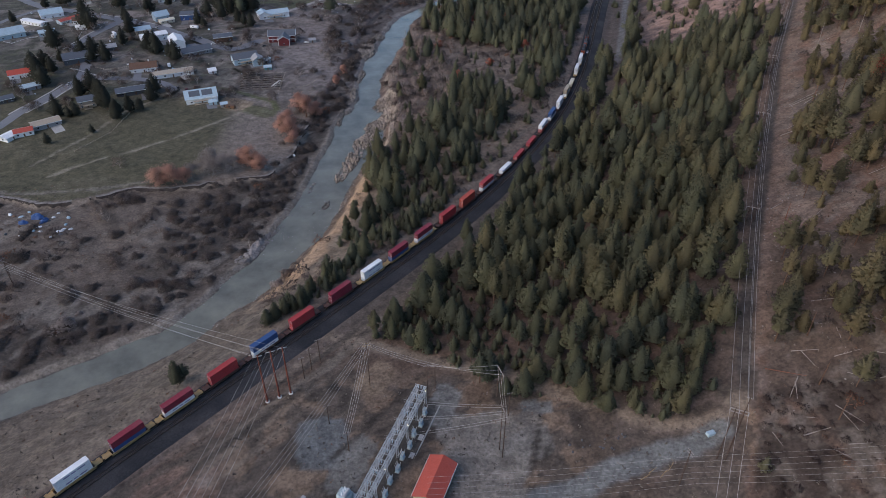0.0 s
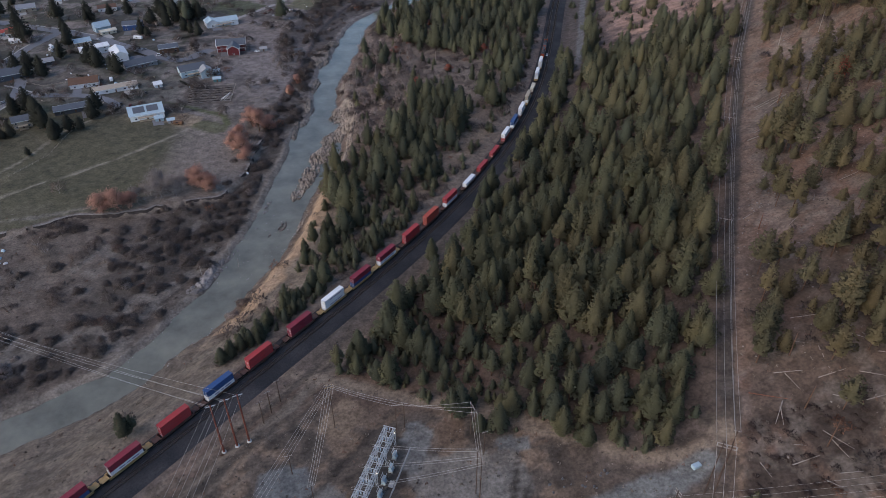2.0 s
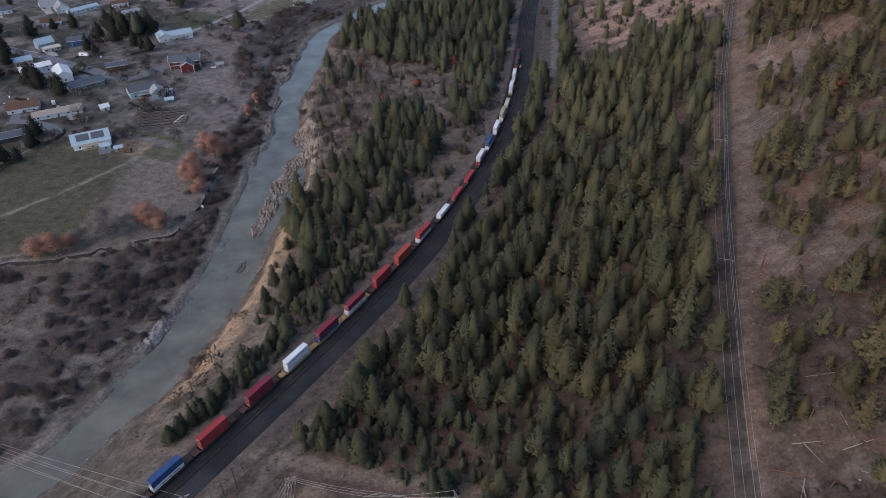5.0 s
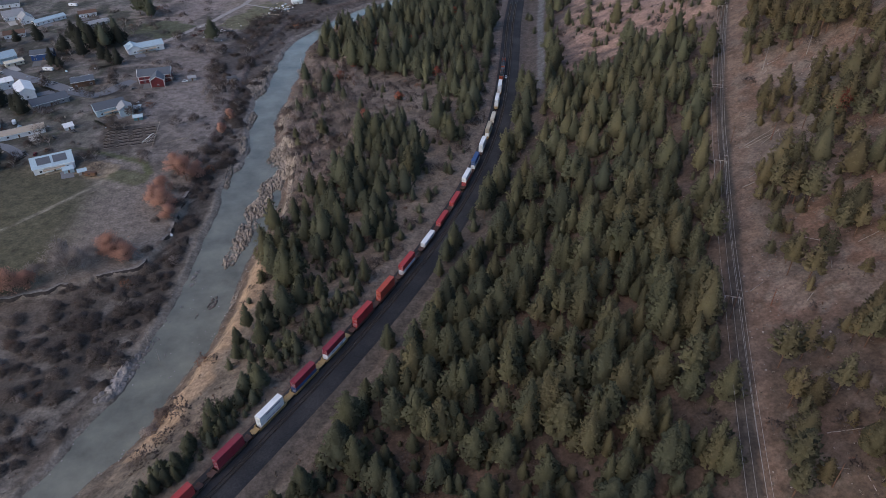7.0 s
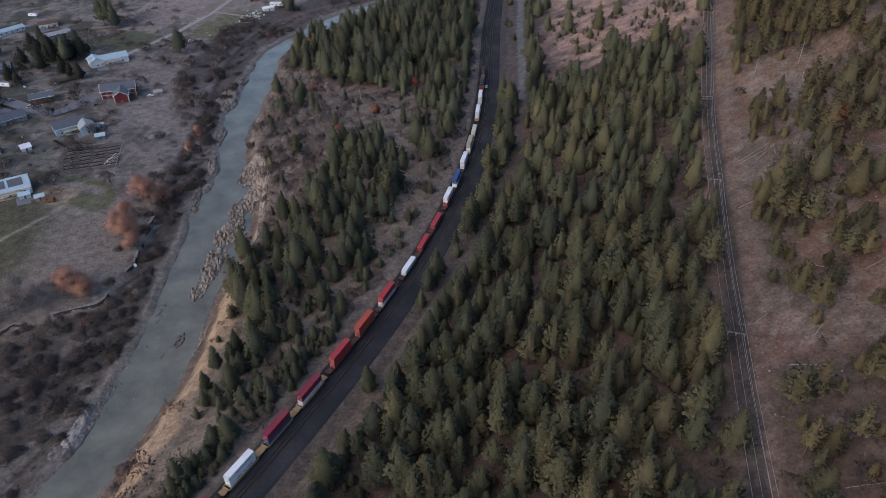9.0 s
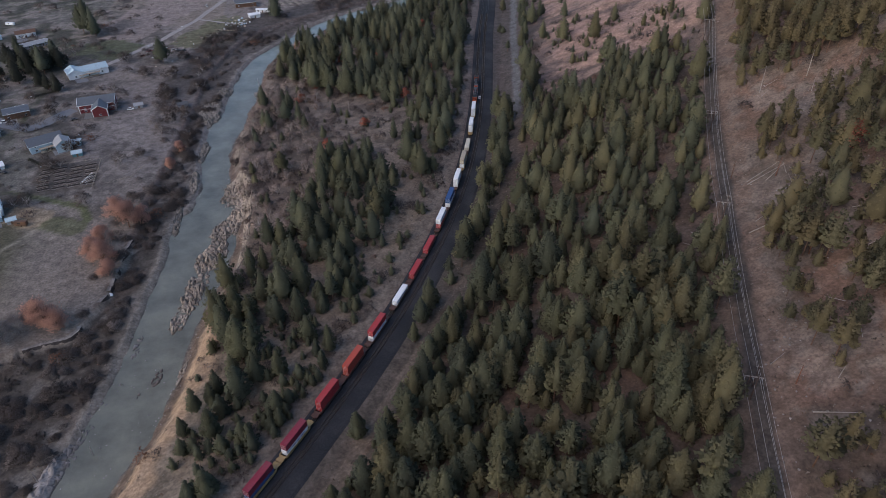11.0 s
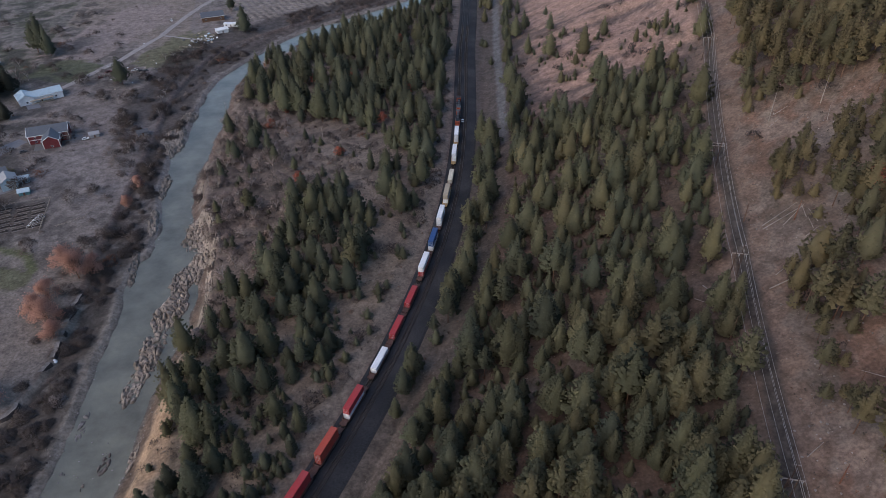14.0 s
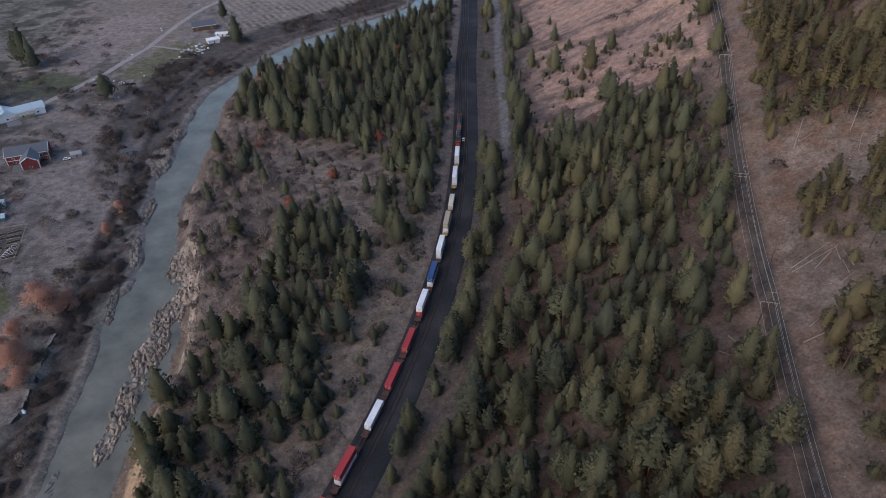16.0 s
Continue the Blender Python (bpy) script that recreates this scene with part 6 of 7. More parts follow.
def switchgear():
    a, b = Vector((-8.0, 166.5, 0)), Vector((-26.0, 118.5, 0))
    way = (b - a).normalized()
    side = Vector((way.y, -way.x, 0)) * -1
    base = ground(-14, 146)
    ob = thing("switchyard_structure", 0, 0, 0, 0, "galvanised steel lattice bus structure of an electrical substation", "substation")
    n = 7
    for row in (-1.6, 1.6):
        for k in range(n):
            p = a.lerp(b, k / (n - 1)) + side * row
            bm = bmesh.new()
            lattice(bm, (p.x, p.y, base - 0.4), (p.x, p.y, base + 8.5), 0.32, 8)
            part("lattice_column", bm, STEEL, ob)
        for zz in (8.4, 5.6):
            p, q = a + side * row, b + side * row
            bm = bmesh.new()
            lattice(bm, (p.x, p.y, base + zz), (q.x, q.y, base + zz), 0.32, 40)
            part("lattice_beam", bm, STEEL, ob)
    for k in range(2 * n - 1):
        p = a.lerp(b, k / (2 * n - 2))
        for zz in (8.7, 5.9):
            bm = bmesh.new()
            rod(bm, (p.x - side.x * 2.2, p.y - side.y * 2.2, base + zz), (p.x + side.x * 2.2, p.y + side.y * 2.2, base + zz), 0.12)
            part("cross_member", bm, STEEL, ob)
        for row in (-1.0, 0.0, 1.0):
            bm = bmesh.new()
            o = p + side * row
            for j in range(5):
                rod(bm, (o.x, o.y, base + 7.0 + 0.25 * j), (o.x, o.y, base + 7.18 + 0.25 * j), 0.2, 0.12, 7)
            part("insulator", bm, paint("pale_blue"), ob)
    for k, f in enumerate((0.03, 0.35, 0.72)):
        p = a.lerp(b, f) + side * 2.4
        bm = bmesh.new()
        bmesh.ops.create_icosphere(bm, subdivisions=2, radius=0.14, matrix=Matrix.Translation((p.x, p.y, base + 8.2)))
        part("yard_lamp", bm, LAMP, ob, "lit yard lamp")
    turn = math.degrees(math.atan2(way.y, way.x))
    for k in range(9):
        p = a.lerp(b, 0.1 + 0.1 * k) + side * (4.0 if k % 2 else 3.4)
        br = thing("circuit_breaker", p.x, p.y, base, turn, "pale grey high-voltage circuit breaker on a concrete footing", "switchgear", "circuit breakers")
        bm = bmesh.new()
        box(bm, 0, 0, 0, 2.2, 1.6, 0.35)
        part("footing", bm, CONCRETE, br)
        bm = bmesh.new()
        box(bm, 0, 0, 0.3, 1.7, 1.1, 1.3)
        rod(bm, (-1.1, 0, 2.1), (1.1, 0, 2.1), 0.55, None, 12)
        part("tank", bm, paint("pale_blue"), br)
        for j in (-0.7, 0.0, 0.7):
            for q in (-0.35, 0.35):
                bm = bmesh.new()
                rod(bm, (j, q, 2.4), (j * 1.25, q * 2.0, 4.0), 0.16, 0.09, 7)
                part("bushing", bm, paint("silver"), br)
    for f, off in ((0.30, 6.0), (0.46, 6.0), (0.94, 6.0)):
        p = a.lerp(b, f) + side * off
        tagged(part("vault_lid", one_box(p.x, p.y, base + 0.1, 2.4, 1.6, 0.3, turn), CONCRETE), "pale concrete vault lid set in the gravel", "slab", "vault lids")
    p, q = a + side * 7.2, b + side * 7.2
    bm = bmesh.new()
    rod(bm, (p.x, p.y, base + 0.12), (q.x, q.y, base + 0.12), 0.28, None, 4)
    tagged(part("kerb", bm, CONCRETE), "low concrete kerb along the switchgear", "kerb", "", "structure")


LAMP, _t2, _b2 = nodes_of("lit_lamp", 0.5)
_b2.inputs["Base Color"].default_value = (1, 0.85, 0.6, 1)
_b2.inputs["Emission Color"].default_value = (1.0, 0.78, 0.45, 1)
_b2.inputs["Emission Strength"].default_value = 6.0
switchgear()


def transformer(x, y, turn):
    z = ground(x, y)
    ob = thing("power_transformer", x, y, z, turn, "large pale blue-grey oil-filled power transformer with radiators", "transformer", "power transformers")
    part("plinth", one_box(0, 0, -0.3, 6, 5, 0.6), CONCRETE, ob)
    part("tank", one_box(0, 0, 0.3, 3.6, 2.4, 3.2), paint("pale_blue"), ob)
    for s in (-1, 1):
        for k in range(7):
            part("radiator_fin", one_box(-1.5 + 0.5 * k, s * 1.75, 0.7, 0.12, 1.0, 2.6), paint("pale_blue"), ob)
    bm = bmesh.new()
    rod(bm, (-1.8, -0.8, 4.3), (1.4, -0.8, 4.3), 0.5, None, 12)
    part("conservator", bm, paint("silver"), ob)
    for k in (-1.1, 0, 1.1):
        bm = bmesh.new()
        for j in range(6):
            rod(bm, (k, 0.4, 3.5 + 0.28 * j), (k, 0.4, 3.7 + 0.28 * j), 0.26 - 0.02 * j, 0.14, 8)
        part("bushing", bm, paint("white"), ob)


transformer(-31.5, 126, 65)
transformer(-34.5, 119, 65)
part_bank = thing("capacitor_bank", -47, 122, ground(-47, 122), 60, "row of grey switch cabinets on a steel frame", "switchgear")
for k in range(5):
    part("cabinet", one_box(-4 + 2 * k, 0, 0.5, 1.6, 1.2, 1.9), paint("grey"), part_bank)
part("frame", one_box(0, 0, 0, 10.5, 1.5, 0.5), STEEL, part_bank)

# ---- fallen and dead trees on the slope ----


def log(x, y, length, turn, r=0.25, lift=0.2, mat=None):
    c, s = math.cos(radians(turn)), math.sin(radians(turn))
    x2, y2 = x + length * c, y + length * s
    p, q = Vector((x, y, ground(x, y) + lift)), Vector((x2, y2, ground(x2, y2) + lift))
    ob = thing("fallen_log", x, y, ground(x, y), turn, "bleached fallen tree trunk lying on the slope", "log", "fallen logs")
    inv = ob.matrix_basis.inverted()
    bm = bmesh.new()
    r = 0.62 * r
    rod(bm, inv @ p, inv @ q, r, r * 0.4, 7)
    part("trunk", bm, mat or DEADWOOD, ob)
    for k in range(3):
        m = p.lerp(q, 0.35 + 0.2 * k)
        e = m + Vector((RNG.uniform(-1, 1), RNG.uniform(-1, 1), 0.5))
        bm = bmesh.new()
        rod(bm, inv @ m, inv @ e, 0.05, 0.02, 4)
        part("branch_stub", bm, mat or DEADWOOD, ob)


def snag(x, y, tall, mat, label="standing dead tree stem without branches"):
    ob = thing("dead_tree", x, y, ground(x, y), RNG.uniform(0, 360), label, "tree", "standing dead trees")
    bm = bmesh.new()
    rod(bm, (0, 0, -0.5), (0.25, 0.1, tall), 0.24, 0.08, 7)
    part("trunk", bm, mat, ob)
    for k in range(6):
        a, g = 2.4 * k, tall * (0.4 + 0.09 * k)
        bm = bmesh.new()
        rod(bm, (0.1, 0, g), (0.1 + 1.0 * math.cos(a), 1.0 * math.sin(a), g + 0.25), 0.04, 0.015, 4)
        part("branch", bm, mat, ob)


RED_SNAG = surface("reddish_dead_bark", (0.17, 0.075, 0.05), 0.9, 0, 0.4, 2.0, 0.3)
for x1, y1, x2, y2, r in ((121, 166, 129, 164, 0.3), (124, 165, 125.5, 158, 0.26), (119, 155, 114, 148, 0.3), (117.5, 153, 116, 147, 0.3), (132, 160, 140, 160, 0.28), (137, 172, 136, 160, 0.28), (125, 142, 130, 134, 0.24),
                          (126, 139, 127.5, 132, 0.24), (113, 134, 121, 135, 0.32), (123, 128, 129, 127, 0.24), (105, 137, 106.5, 132, 0.2), (146, 172, 150, 167, 0.28), (143, 158, 148, 153, 0.26), (150, 162, 156, 158, 0.26),
                          (133, 153, 137, 149, 0.22)):
    log(x1, y1, math.dist((x1, y1), (x2, y2)), math.degrees(math.atan2(y2 - y1, x2 - x1)), r, 0.4)
for x1, y1, x2, y2, r in ((128, 178, 134, 174, 0.26), (119, 128, 122, 124, 0.22), (116, 140, 119, 139, 0.2), (140, 148, 146, 147, 0.24), (152, 150, 157, 145, 0.24), (135, 186, 146, 183, 0.3)):
    log(x1, y1, math.dist((x1, y1), (x2, y2)), math.degrees(math.atan2(y2 - y1, x2 - x1)), r, 0.4)
for a in ((145.7, 228.6, 11.5, -31, 0.36), (174, 311.5, 18, -2, 0.36), (158.5, 326.5, 7, -80, 0.3), (153, 322, 6, -60, 0.25), (158, 236, 6, 35), (146, 250, 6, 18), (190, 341, 16, 5, 0.34), (191, 343, 15, 10, 0.3), (196, 338, 12, 24, 0.3), (203, 336, 9, 66, 0.3), (216, 368, 12, 25), (219, 372, 8, -20), (204, 331, 9, 75), (201, 329, 7, 70), (197, 327, 6, 15),
          (179, 316, 7, 18)):
    log(*a)
for a in ((190, 305, 6, 40), (231, 402, 7, 4), (226, 396, 5, 20), (235, 420, 6, 60), (178, 262, 7, 120), (186, 254, 9, 5), (172, 246, 5, 60), (225, 345, 7, 100), (112, 282, 6, 130), (116, 288, 5, 110), (98, 300, 5, 90),
          (205, 300, 8, -30), (214, 290, 8, 15), (240, 380, 9, 50), (196, 280, 7, 0)):
    log(*a)
log(111, 161, 12.5, -29, 0.32, 0.4, RED_SNAG)
for a in ((124, 151, 11, BARK), (124, 137, 12, BARK), (128, 171, 11, BARK), (143, 166, 9, BARK), (148, 240, 8, RED_SNAG), (176, 297, 10, BARK), (228, 400, 14, DEADWOOD), (245, 392, 13, DEADWOOD), (182, 288, 9, RED_SNAG), (188, 350, 9, BARK),
          (168, 262, 9, BARK), (128, 268, 9, BARK), (152, 298, 11, BARK), (200, 338, 9, RED_SNAG), (226, 300, 10, BARK), (139, 150, 7, BARK), (155, 141, 8, BARK)):
    snag(*a)
for a in ((-88, 300, 7), (-95, 312, 6), (-104, 290, 7), (-40, 520, 9), (-36, 540, 10), (-28, 545, 9), (-36, 640, 9), (-30, 650, 8), (-20, 540, 9), (30, 560, 8)):
    snag(*a, DEADWOOD, "leafless pale dead tree near the river")

# ---- the village across the river ----
for pts, w in ((((-330, 330), (-318, 400), (-309, 453), (-302, 476), (-296, 501), (-294, 516), (-302, 545), (-318, 570), (-331, 588), (-332, 605), (-329, 629), (-323, 651), (-320, 667)), 8.5),
               (((-470, 752), (-419, 713), (-380, 698), (-349, 683), (-316, 668), (-279, 649), (-244, 624), (-212, 600), (-193, 588), (-184, 590), (-175, 603), (-166, 613)), 9.5),
               (((-296, 519), (-277, 516), (-252, 515), (-226, 508), (-207, 491)), 7.0), (((-440, 650), (-428, 685), (-415, 712)), 7.0)):
    ribbon("street", list(pts), w, ASPHALT, 0.14, label="worn grey asphalt village street", category="road")
FARM = surface("pale_farm_track", (0.31, 0.29, 0.28), 0.95, 0, 0.2, 1.5, 0.2)
ribbon("farm_road", [(-176, 676), (-150, 718), (-129, 749), (-99, 810), (-82, 857), (-60, 905), (-20, 960)], 5.0, FARM, 0.22, label="straight pale dirt farm road", category="road")
ribbon("farm_road", [(-99, 810), (-80, 800), (-62, 790)], 3.0, FARM, 0.14, label="short dirt lane to the farm yard", category="road")
for pts in (((-304, 450), (-297, 474), (-291, 500)), ((-316, 448), (-308, 474), (-302, 503)), ((-312, 539), (-296, 530), (-280, 521)), ((-339, 584), (-337, 610), (-333, 634)), ((-350, 690), (-316, 675), (-282, 656))):
    ribbon("sidewalk", list(pts), 1.6, CONCRETE, 0.18, 1, label="pale concrete kerb and sidewalk", category="sidewalk")


def drive(x, y, sx, sy, turn, mat, label):
    """A small paved apron laid on the land."""
    nx, ny = max(2, int(sx / 2)), max(2, int(sy / 2))
    u, v = np.meshgrid(np.linspace(-sx / 2, sx / 2, nx + 1), np.linspace(-sy / 2, sy / 2, ny + 1))
    c, s = math.cos(radians(turn)), math.sin(radians(turn))
    px, py = x + u * c - v * s, y + u * s + v * c
    i = np.arange(ny)[:, None] * (nx + 1) + np.arange(nx)[None]
    f = np.stack([i, i + 1, i + nx + 2, i + nx + 1], -1).reshape(-1, 4)
    tagged(sheet("driveway", np.c_[px.ravel(), py.ravel(), (height(px, py) + 0.1).ravel()], f, mat, flat=False), label, "driveway", "", "structure")


HOUSES = []
g9 = np.random.default_rng(99)


def house(x, y, turn, w, d, h, wall, roof, label, pitch=0.45, chimney=False, solar=False, porch=False, base=0.4, windows=3, flat=False, name="house", category="house"):
    """A gabled house, its ridge along local x."""
    w, d, h = w * 1.15, d * 1.15, h * 1.08
    HOUSES.append((x, y, w))
    if w > 13 and x < -100:
        side, run = g9.choice((-1, 1)), g9.uniform(8, 15)
        c, s = math.cos(radians(turn)), math.sin(radians(turn))
        lx, ly = side * w * 0.25, -d / 2 - run / 2 - 0.3
        drive(x + lx * c - ly * s, y + lx * s + ly * c, g9.uniform(5, 9), run, turn, (CONCRETE, ASPHALT, GRAVEL)[int(g9.integers(3))], "pale paved drive beside a house")
    z = ground(x, y)
    ob = thing(name, x, y, z, turn, label, category, "houses of the village")
    rise = 0.15 if flat else pitch * d / 2
    bm = bmesh.new()
    box(bm, 0, 0, -1.0, w, d, h + 1.0)
    for s in (-1, 1):
        a = [bm.verts.new((s * w / 2, q, zz)) for q, zz in ((-d / 2, h), (d / 2, h), (0, h + rise))]
        b = [bm.verts.new((s * (w / 2 - 0.2), q, zz)) for q, zz in ((-d / 2, h), (d / 2, h), (0, h + rise))]
        bm.faces.new(a)
        bm.faces.new(b)
        for i in range(3):
            bm.faces.new((a[i], a[(i + 1) % 3], b[(i + 1) % 3], b[i]))
    bmesh.ops.recalc_face_normals(bm, faces=bm.faces)
    walls = part("wall", bm, paint(wall), ob)
    bm = bmesh.new()
    o = 0.55
    run = d / 2 + o
    for s in (-1, 1):
        e, t = h - rise * o / (d / 2), 0.18
        v = [bm.verts.new(c) for c in ((-w / 2 - o, s * run, e), (w / 2 + o, s * run, e), (w / 2 + o, 0, h + rise), (-w / 2 - o, 0, h + rise),
                                       (-w / 2 - o, s * run, e + t), (w / 2 + o, s * run, e + t), (w / 2 + o, 0, h + rise + t), (-w / 2 - o, 0, h + rise + t))]
        for f in ((0, 1, 2, 3), (4, 5, 6, 7), (0, 1, 5, 4), (1, 2, 6, 5), (2, 3, 7, 6), (3, 0, 4, 7)):
            bm.faces.new([v[i] for i in f])
    bmesh.ops.recalc_face_normals(bm, faces=bm.faces)
    top = part("roof", bm, paint(roof), ob)
    for s in (-1, 1):
        for k in range(windows):
            u = -w / 2 + w * (k + 0.5) / windows
            if s < 0 and k == windows // 2:
                part("door", one_box(u, s * (d / 2 + 0.03), 0, 1.0, 0.1, 2.1), paint("brown"), ob)
                continue
            win = part("window", one_box(u, s * (d / 2 + 0.02), 1.0, 1.5, 0.1, 1.3), paint("white"), ob)
            part("pane", one_box(u, s * (d / 2 + 0.07), 1.1, 1.3, 0.05, 1.1), GLASS, win)
            if h > 4.4:
                win = part("window", one_box(u, s * (d / 2 + 0.02), 3.7, 1.3, 0.1, 1.2), paint("white"), ob)
                part("pane", one_box(u, s * (d / 2 + 0.07), 3.8, 1.1, 0.05, 1.0), GLASS, win)
        win = part("window", one_box(s * (w / 2 + 0.02), 0, 1.0, 0.1, 1.5, 1.3), paint("white"), ob)
        part("pane", one_box(s * (w / 2 + 0.07), 0, 1.1, 0.05, 1.3, 1.1), GLASS, win)
    if w > 9:
        for s in (-1, 1):
            part("fascia", one_box(0, s * (run + 0.06), h - rise * o / (d / 2) - 0.12, w + 2 * o, 0.1, 0.32), paint("white"), top, "white fascia board")
    if wall == "barn_red":
        for s in (-1, 1):
            for q in (-1, 1):
                bm = bmesh.new()
                rod(bm, (s * (w / 2 + o + 0.05), q * run, h - rise * o / (d / 2) + 0.05), (s * (w / 2 + o + 0.05), 0, h + rise + 0.05), 0.2, None, 4)
                part("barge_board", bm, paint("white"), top, "white barge board")
                part("corner_board", one_box(s * w / 2, q * d / 2, 0, 0.35, 0.35, h), paint("white"), walls, "white corner board")
            part("belt_board", one_box(0, s * (d / 2 + 0.04), 2.9, w, 0.1, 0.3), paint("white"), walls, "white belt board")
    if chimney:
        part("chimney", one_box(w * 0.2, d * 0.12, h, 0.9, 0.9, rise + 0.9), paint("white"), top)
    if solar:
        ang = math.degrees(math.atan2(rise, d / 2))
        for k in (-1, 1):
            bm = bmesh.new()
            m = Matrix.Translation((k * w * 0.2, -d * 0.24, h + rise * 0.52 + 0.3)) @ pose(0, 0, 0, ang, 0, 0) @ Matrix.Diagonal((w * 0.34, d * 0.34, 0.08, 1))
            bmesh.ops.create_cube(bm, size=1, matrix=m)
            part("solar_panel", bm, MATS["slate_paint"], top, "dark solar panel")
    if porch:
        bm = bmesh.new()
        box(bm, 0, -d / 2 - 1.4, 0, w * 0.5, 2.6, 0.35)
        for k in (-1, 1):
            box(bm, k * w * 0.22, -d / 2 - 2.5, 0.3, 0.18, 0.18, 2.3)
        box(bm, 0, -d / 2 - 1.4, 2.6, w * 0.54, 3.0, 0.16)
        part("porch", bm, paint("sand"), ob)
    return ob


# along the meadow
house(-184, 477, 22, 20, 14, 3.8, "white", "pale_blue", "white house with a pale metal roof and solar panels", 0.5, False, True, True)
house(-173, 469, 22, 5, 4, 2.4, "pale_blue", "pale_blue", "small pale-blue garden shed", 0.5, windows=1, name="shed", category="shed")
house(-164, 466, 20, 4, 3.4, 2.2, "grey", "pale_blue", "small grey-blue garden shed", 0.5, windows=1, name="shed", category="shed")
house(-238, 488, 25, 24, 9, 2.9, "dark_grey", "slate", "long low shed with a dark roof", 0.3, name="shed", category="shed")
house(-265, 464, 30, 10, 8, 5.2, "sand", "slate", "two-storey sand-coloured house with a grey roof", 0.5, False, False, True)
house(-289, 418, 30, 10, 7, 3.0, "white", "roof_red", "white outbuilding with a rusty red roof", 0.35, name="barn", category="barn")
house(-280, 431, 40, 16, 8, 3.0, "grey", "sand", "grey barn with a faded pinkish metal roof", 0.3, name="barn", category="barn")
house(-296, 412, 68, 9, 7, 2.6, "white", "white", "small white shed beside the barn", 0.3, windows=1, name="shed", category="shed")
house(-248, 535, 18, 18, 11, 3.4, "white", "brown", "white house with a brown shingle roof and white chimney", 0.5, True)
house(-221, 524, 24, 28, 8, 2.8, "white", "sand", "long white garage row with a flat tan roof", 0.1, flat=True, windows=5, name="garage", category="garage")
house(-191, 531, 30, 5, 5, 2.4, "white", "white", "small white shed among bare trees", 0.6, windows=1, name="shed", category="shed")
house(-313, 556, 30, 19, 12, 4.0, "slate", "slate", "dark slate-roofed house shaded by trees", 0.5)
house(-299, 585, 30, 12, 8, 3.0, "dark_grey", "grey", "grey bungalow behind conifers", 0.4)
house(-218, 576, 35, 22, 11, 3.2, "grey", "slate", "grey ranch house with a slate roof and concrete drive", 0.42)
house(-240, 594, 118, 18, 10, 5.4, "white", "white", "white two-storey house with a pale metal roof", 0.5)
house(-266, 609, 35, 20, 9, 5.0, "white", "white", "long white two-storey house with a pale roof", 0.35)
house(-285, 632, 30, 12, 9, 3.2, "sand", "pale_blue", "small house with a pale blue metal roof", 0.4)
house(-203, 610, 20, 14, 10, 4.2, "brown", "slate", "modern brown house with a dark single roof", 0.25)
house(-170, 557, 28, 18, 11, 4.6, "pale_blue", "slate", "pale-blue house with a slate roof and porch", 0.5, False, False, True)
house(-158, 552, 115, 9, 8, 4.6, "pale_blue", "grey", "pale-blue gabled wing of a house", 0.6)
house(-151, 556, 10, 5, 4.5, 2.4, "pale_blue", "pale_blue", "small pale-blue shed by the garden", 0.6, windows=1, name="shed", category="shed")
house(-147, 541, 10, 5, 4, 2.3, "teal", "pale_blue", "small teal shed by the garden", 0.5, windows=1, name="shed", category="shed")
house(-149, 614, 8, 21, 11.5, 5.8, "barn_red", "slate", "large barn-red house with white trim and a dark roof", 0.5)
house(-145.5, 605.5, 98, 13, 8.5, 5.4, "barn_red", "slate", "barn-red gabled wing with white trim", 0.6)
house(-121, 611, 15, 5, 4, 2.2, "grey", "grey", "small grey shed in the dry field", 0.5, windows=1, name="shed", category="shed")
house(-90, 609, 15, 6, 4.5, 2.4, "grey", "dark_grey", "weathered grey shed near the river", 0.4, windows=1, name="shed", category="shed")
house(-172, 684, 25, 26, 10, 4.2, "white", "pale_blue", "large white house with a pale metal roof", 0.45, False, False, True)
house(-181, 680, 115, 12, 9, 4.2, "white", "pale_blue", "white gabled wing with a pale roof", 0.5)
# further up the lanes
house(-253, 675, 12, 15, 10, 4.8, "blue", "slate", "blue house with dark solar panels on its roof", 0.4, False, True)
house(-281, 671, 40, 12, 8, 4.4, "pale_blue", "pale_blue", "pale-blue house with a steep gable", 0.8)
house(-272, 661, 35, 12, 6, 2.8, "cream", "cream", "cream-coloured garage with a low roof", 0.3, name="garage", category="garage")
house(-403, 618, 40, 20, 12, 4.2, "pale_blue", "pale_blue", "pale-blue house with hipped wings", 0.6)
house(-396, 683, 35, 18, 12, 3.8, "white", "pale_blue", "white house with a pale-blue metal roof", 0.5)
house(-400, 656, -25, 25, 6, 3.0, "white", "white", "long white metal-roofed shed", 0.2, windows=6, name="shed", category="shed")
house(-369, 664, 55, 19, 8, 3.2, "pale_blue", "roof_red", "long pale outbuilding with a faded red roof", 0.3, windows=5, name="barn", category="barn")
house(-357, 661, 20, 11, 8, 3.0, "white", "brown", "small white house with a brown roof", 0.5)
house(-347, 641, 20, 8, 6, 2.6, "white", "white", "small white shed with a pale roof", 0.4, windows=2, name="shed", category="shed")
house(-373, 626, 30, 12, 7, 3.0, "pale_blue", "pale_blue", "pale-blue stable with white paddock rails", 0.4)
house(-345, 522, 30, 14, 10, 3.2, "white", "orange_red", "bungalow with an orange-red roof under trees", 0.4)
house(-323, 495, 40, 12, 7, 2.6, "grey", "pale_blue", "low shed with a pale roof", 0.2, windows=2, name="shed", category="shed")
house(-330, 472, 40, 9, 7, 2.8, "dark_grey", "slate", "small dark house beside the street", 0.4)
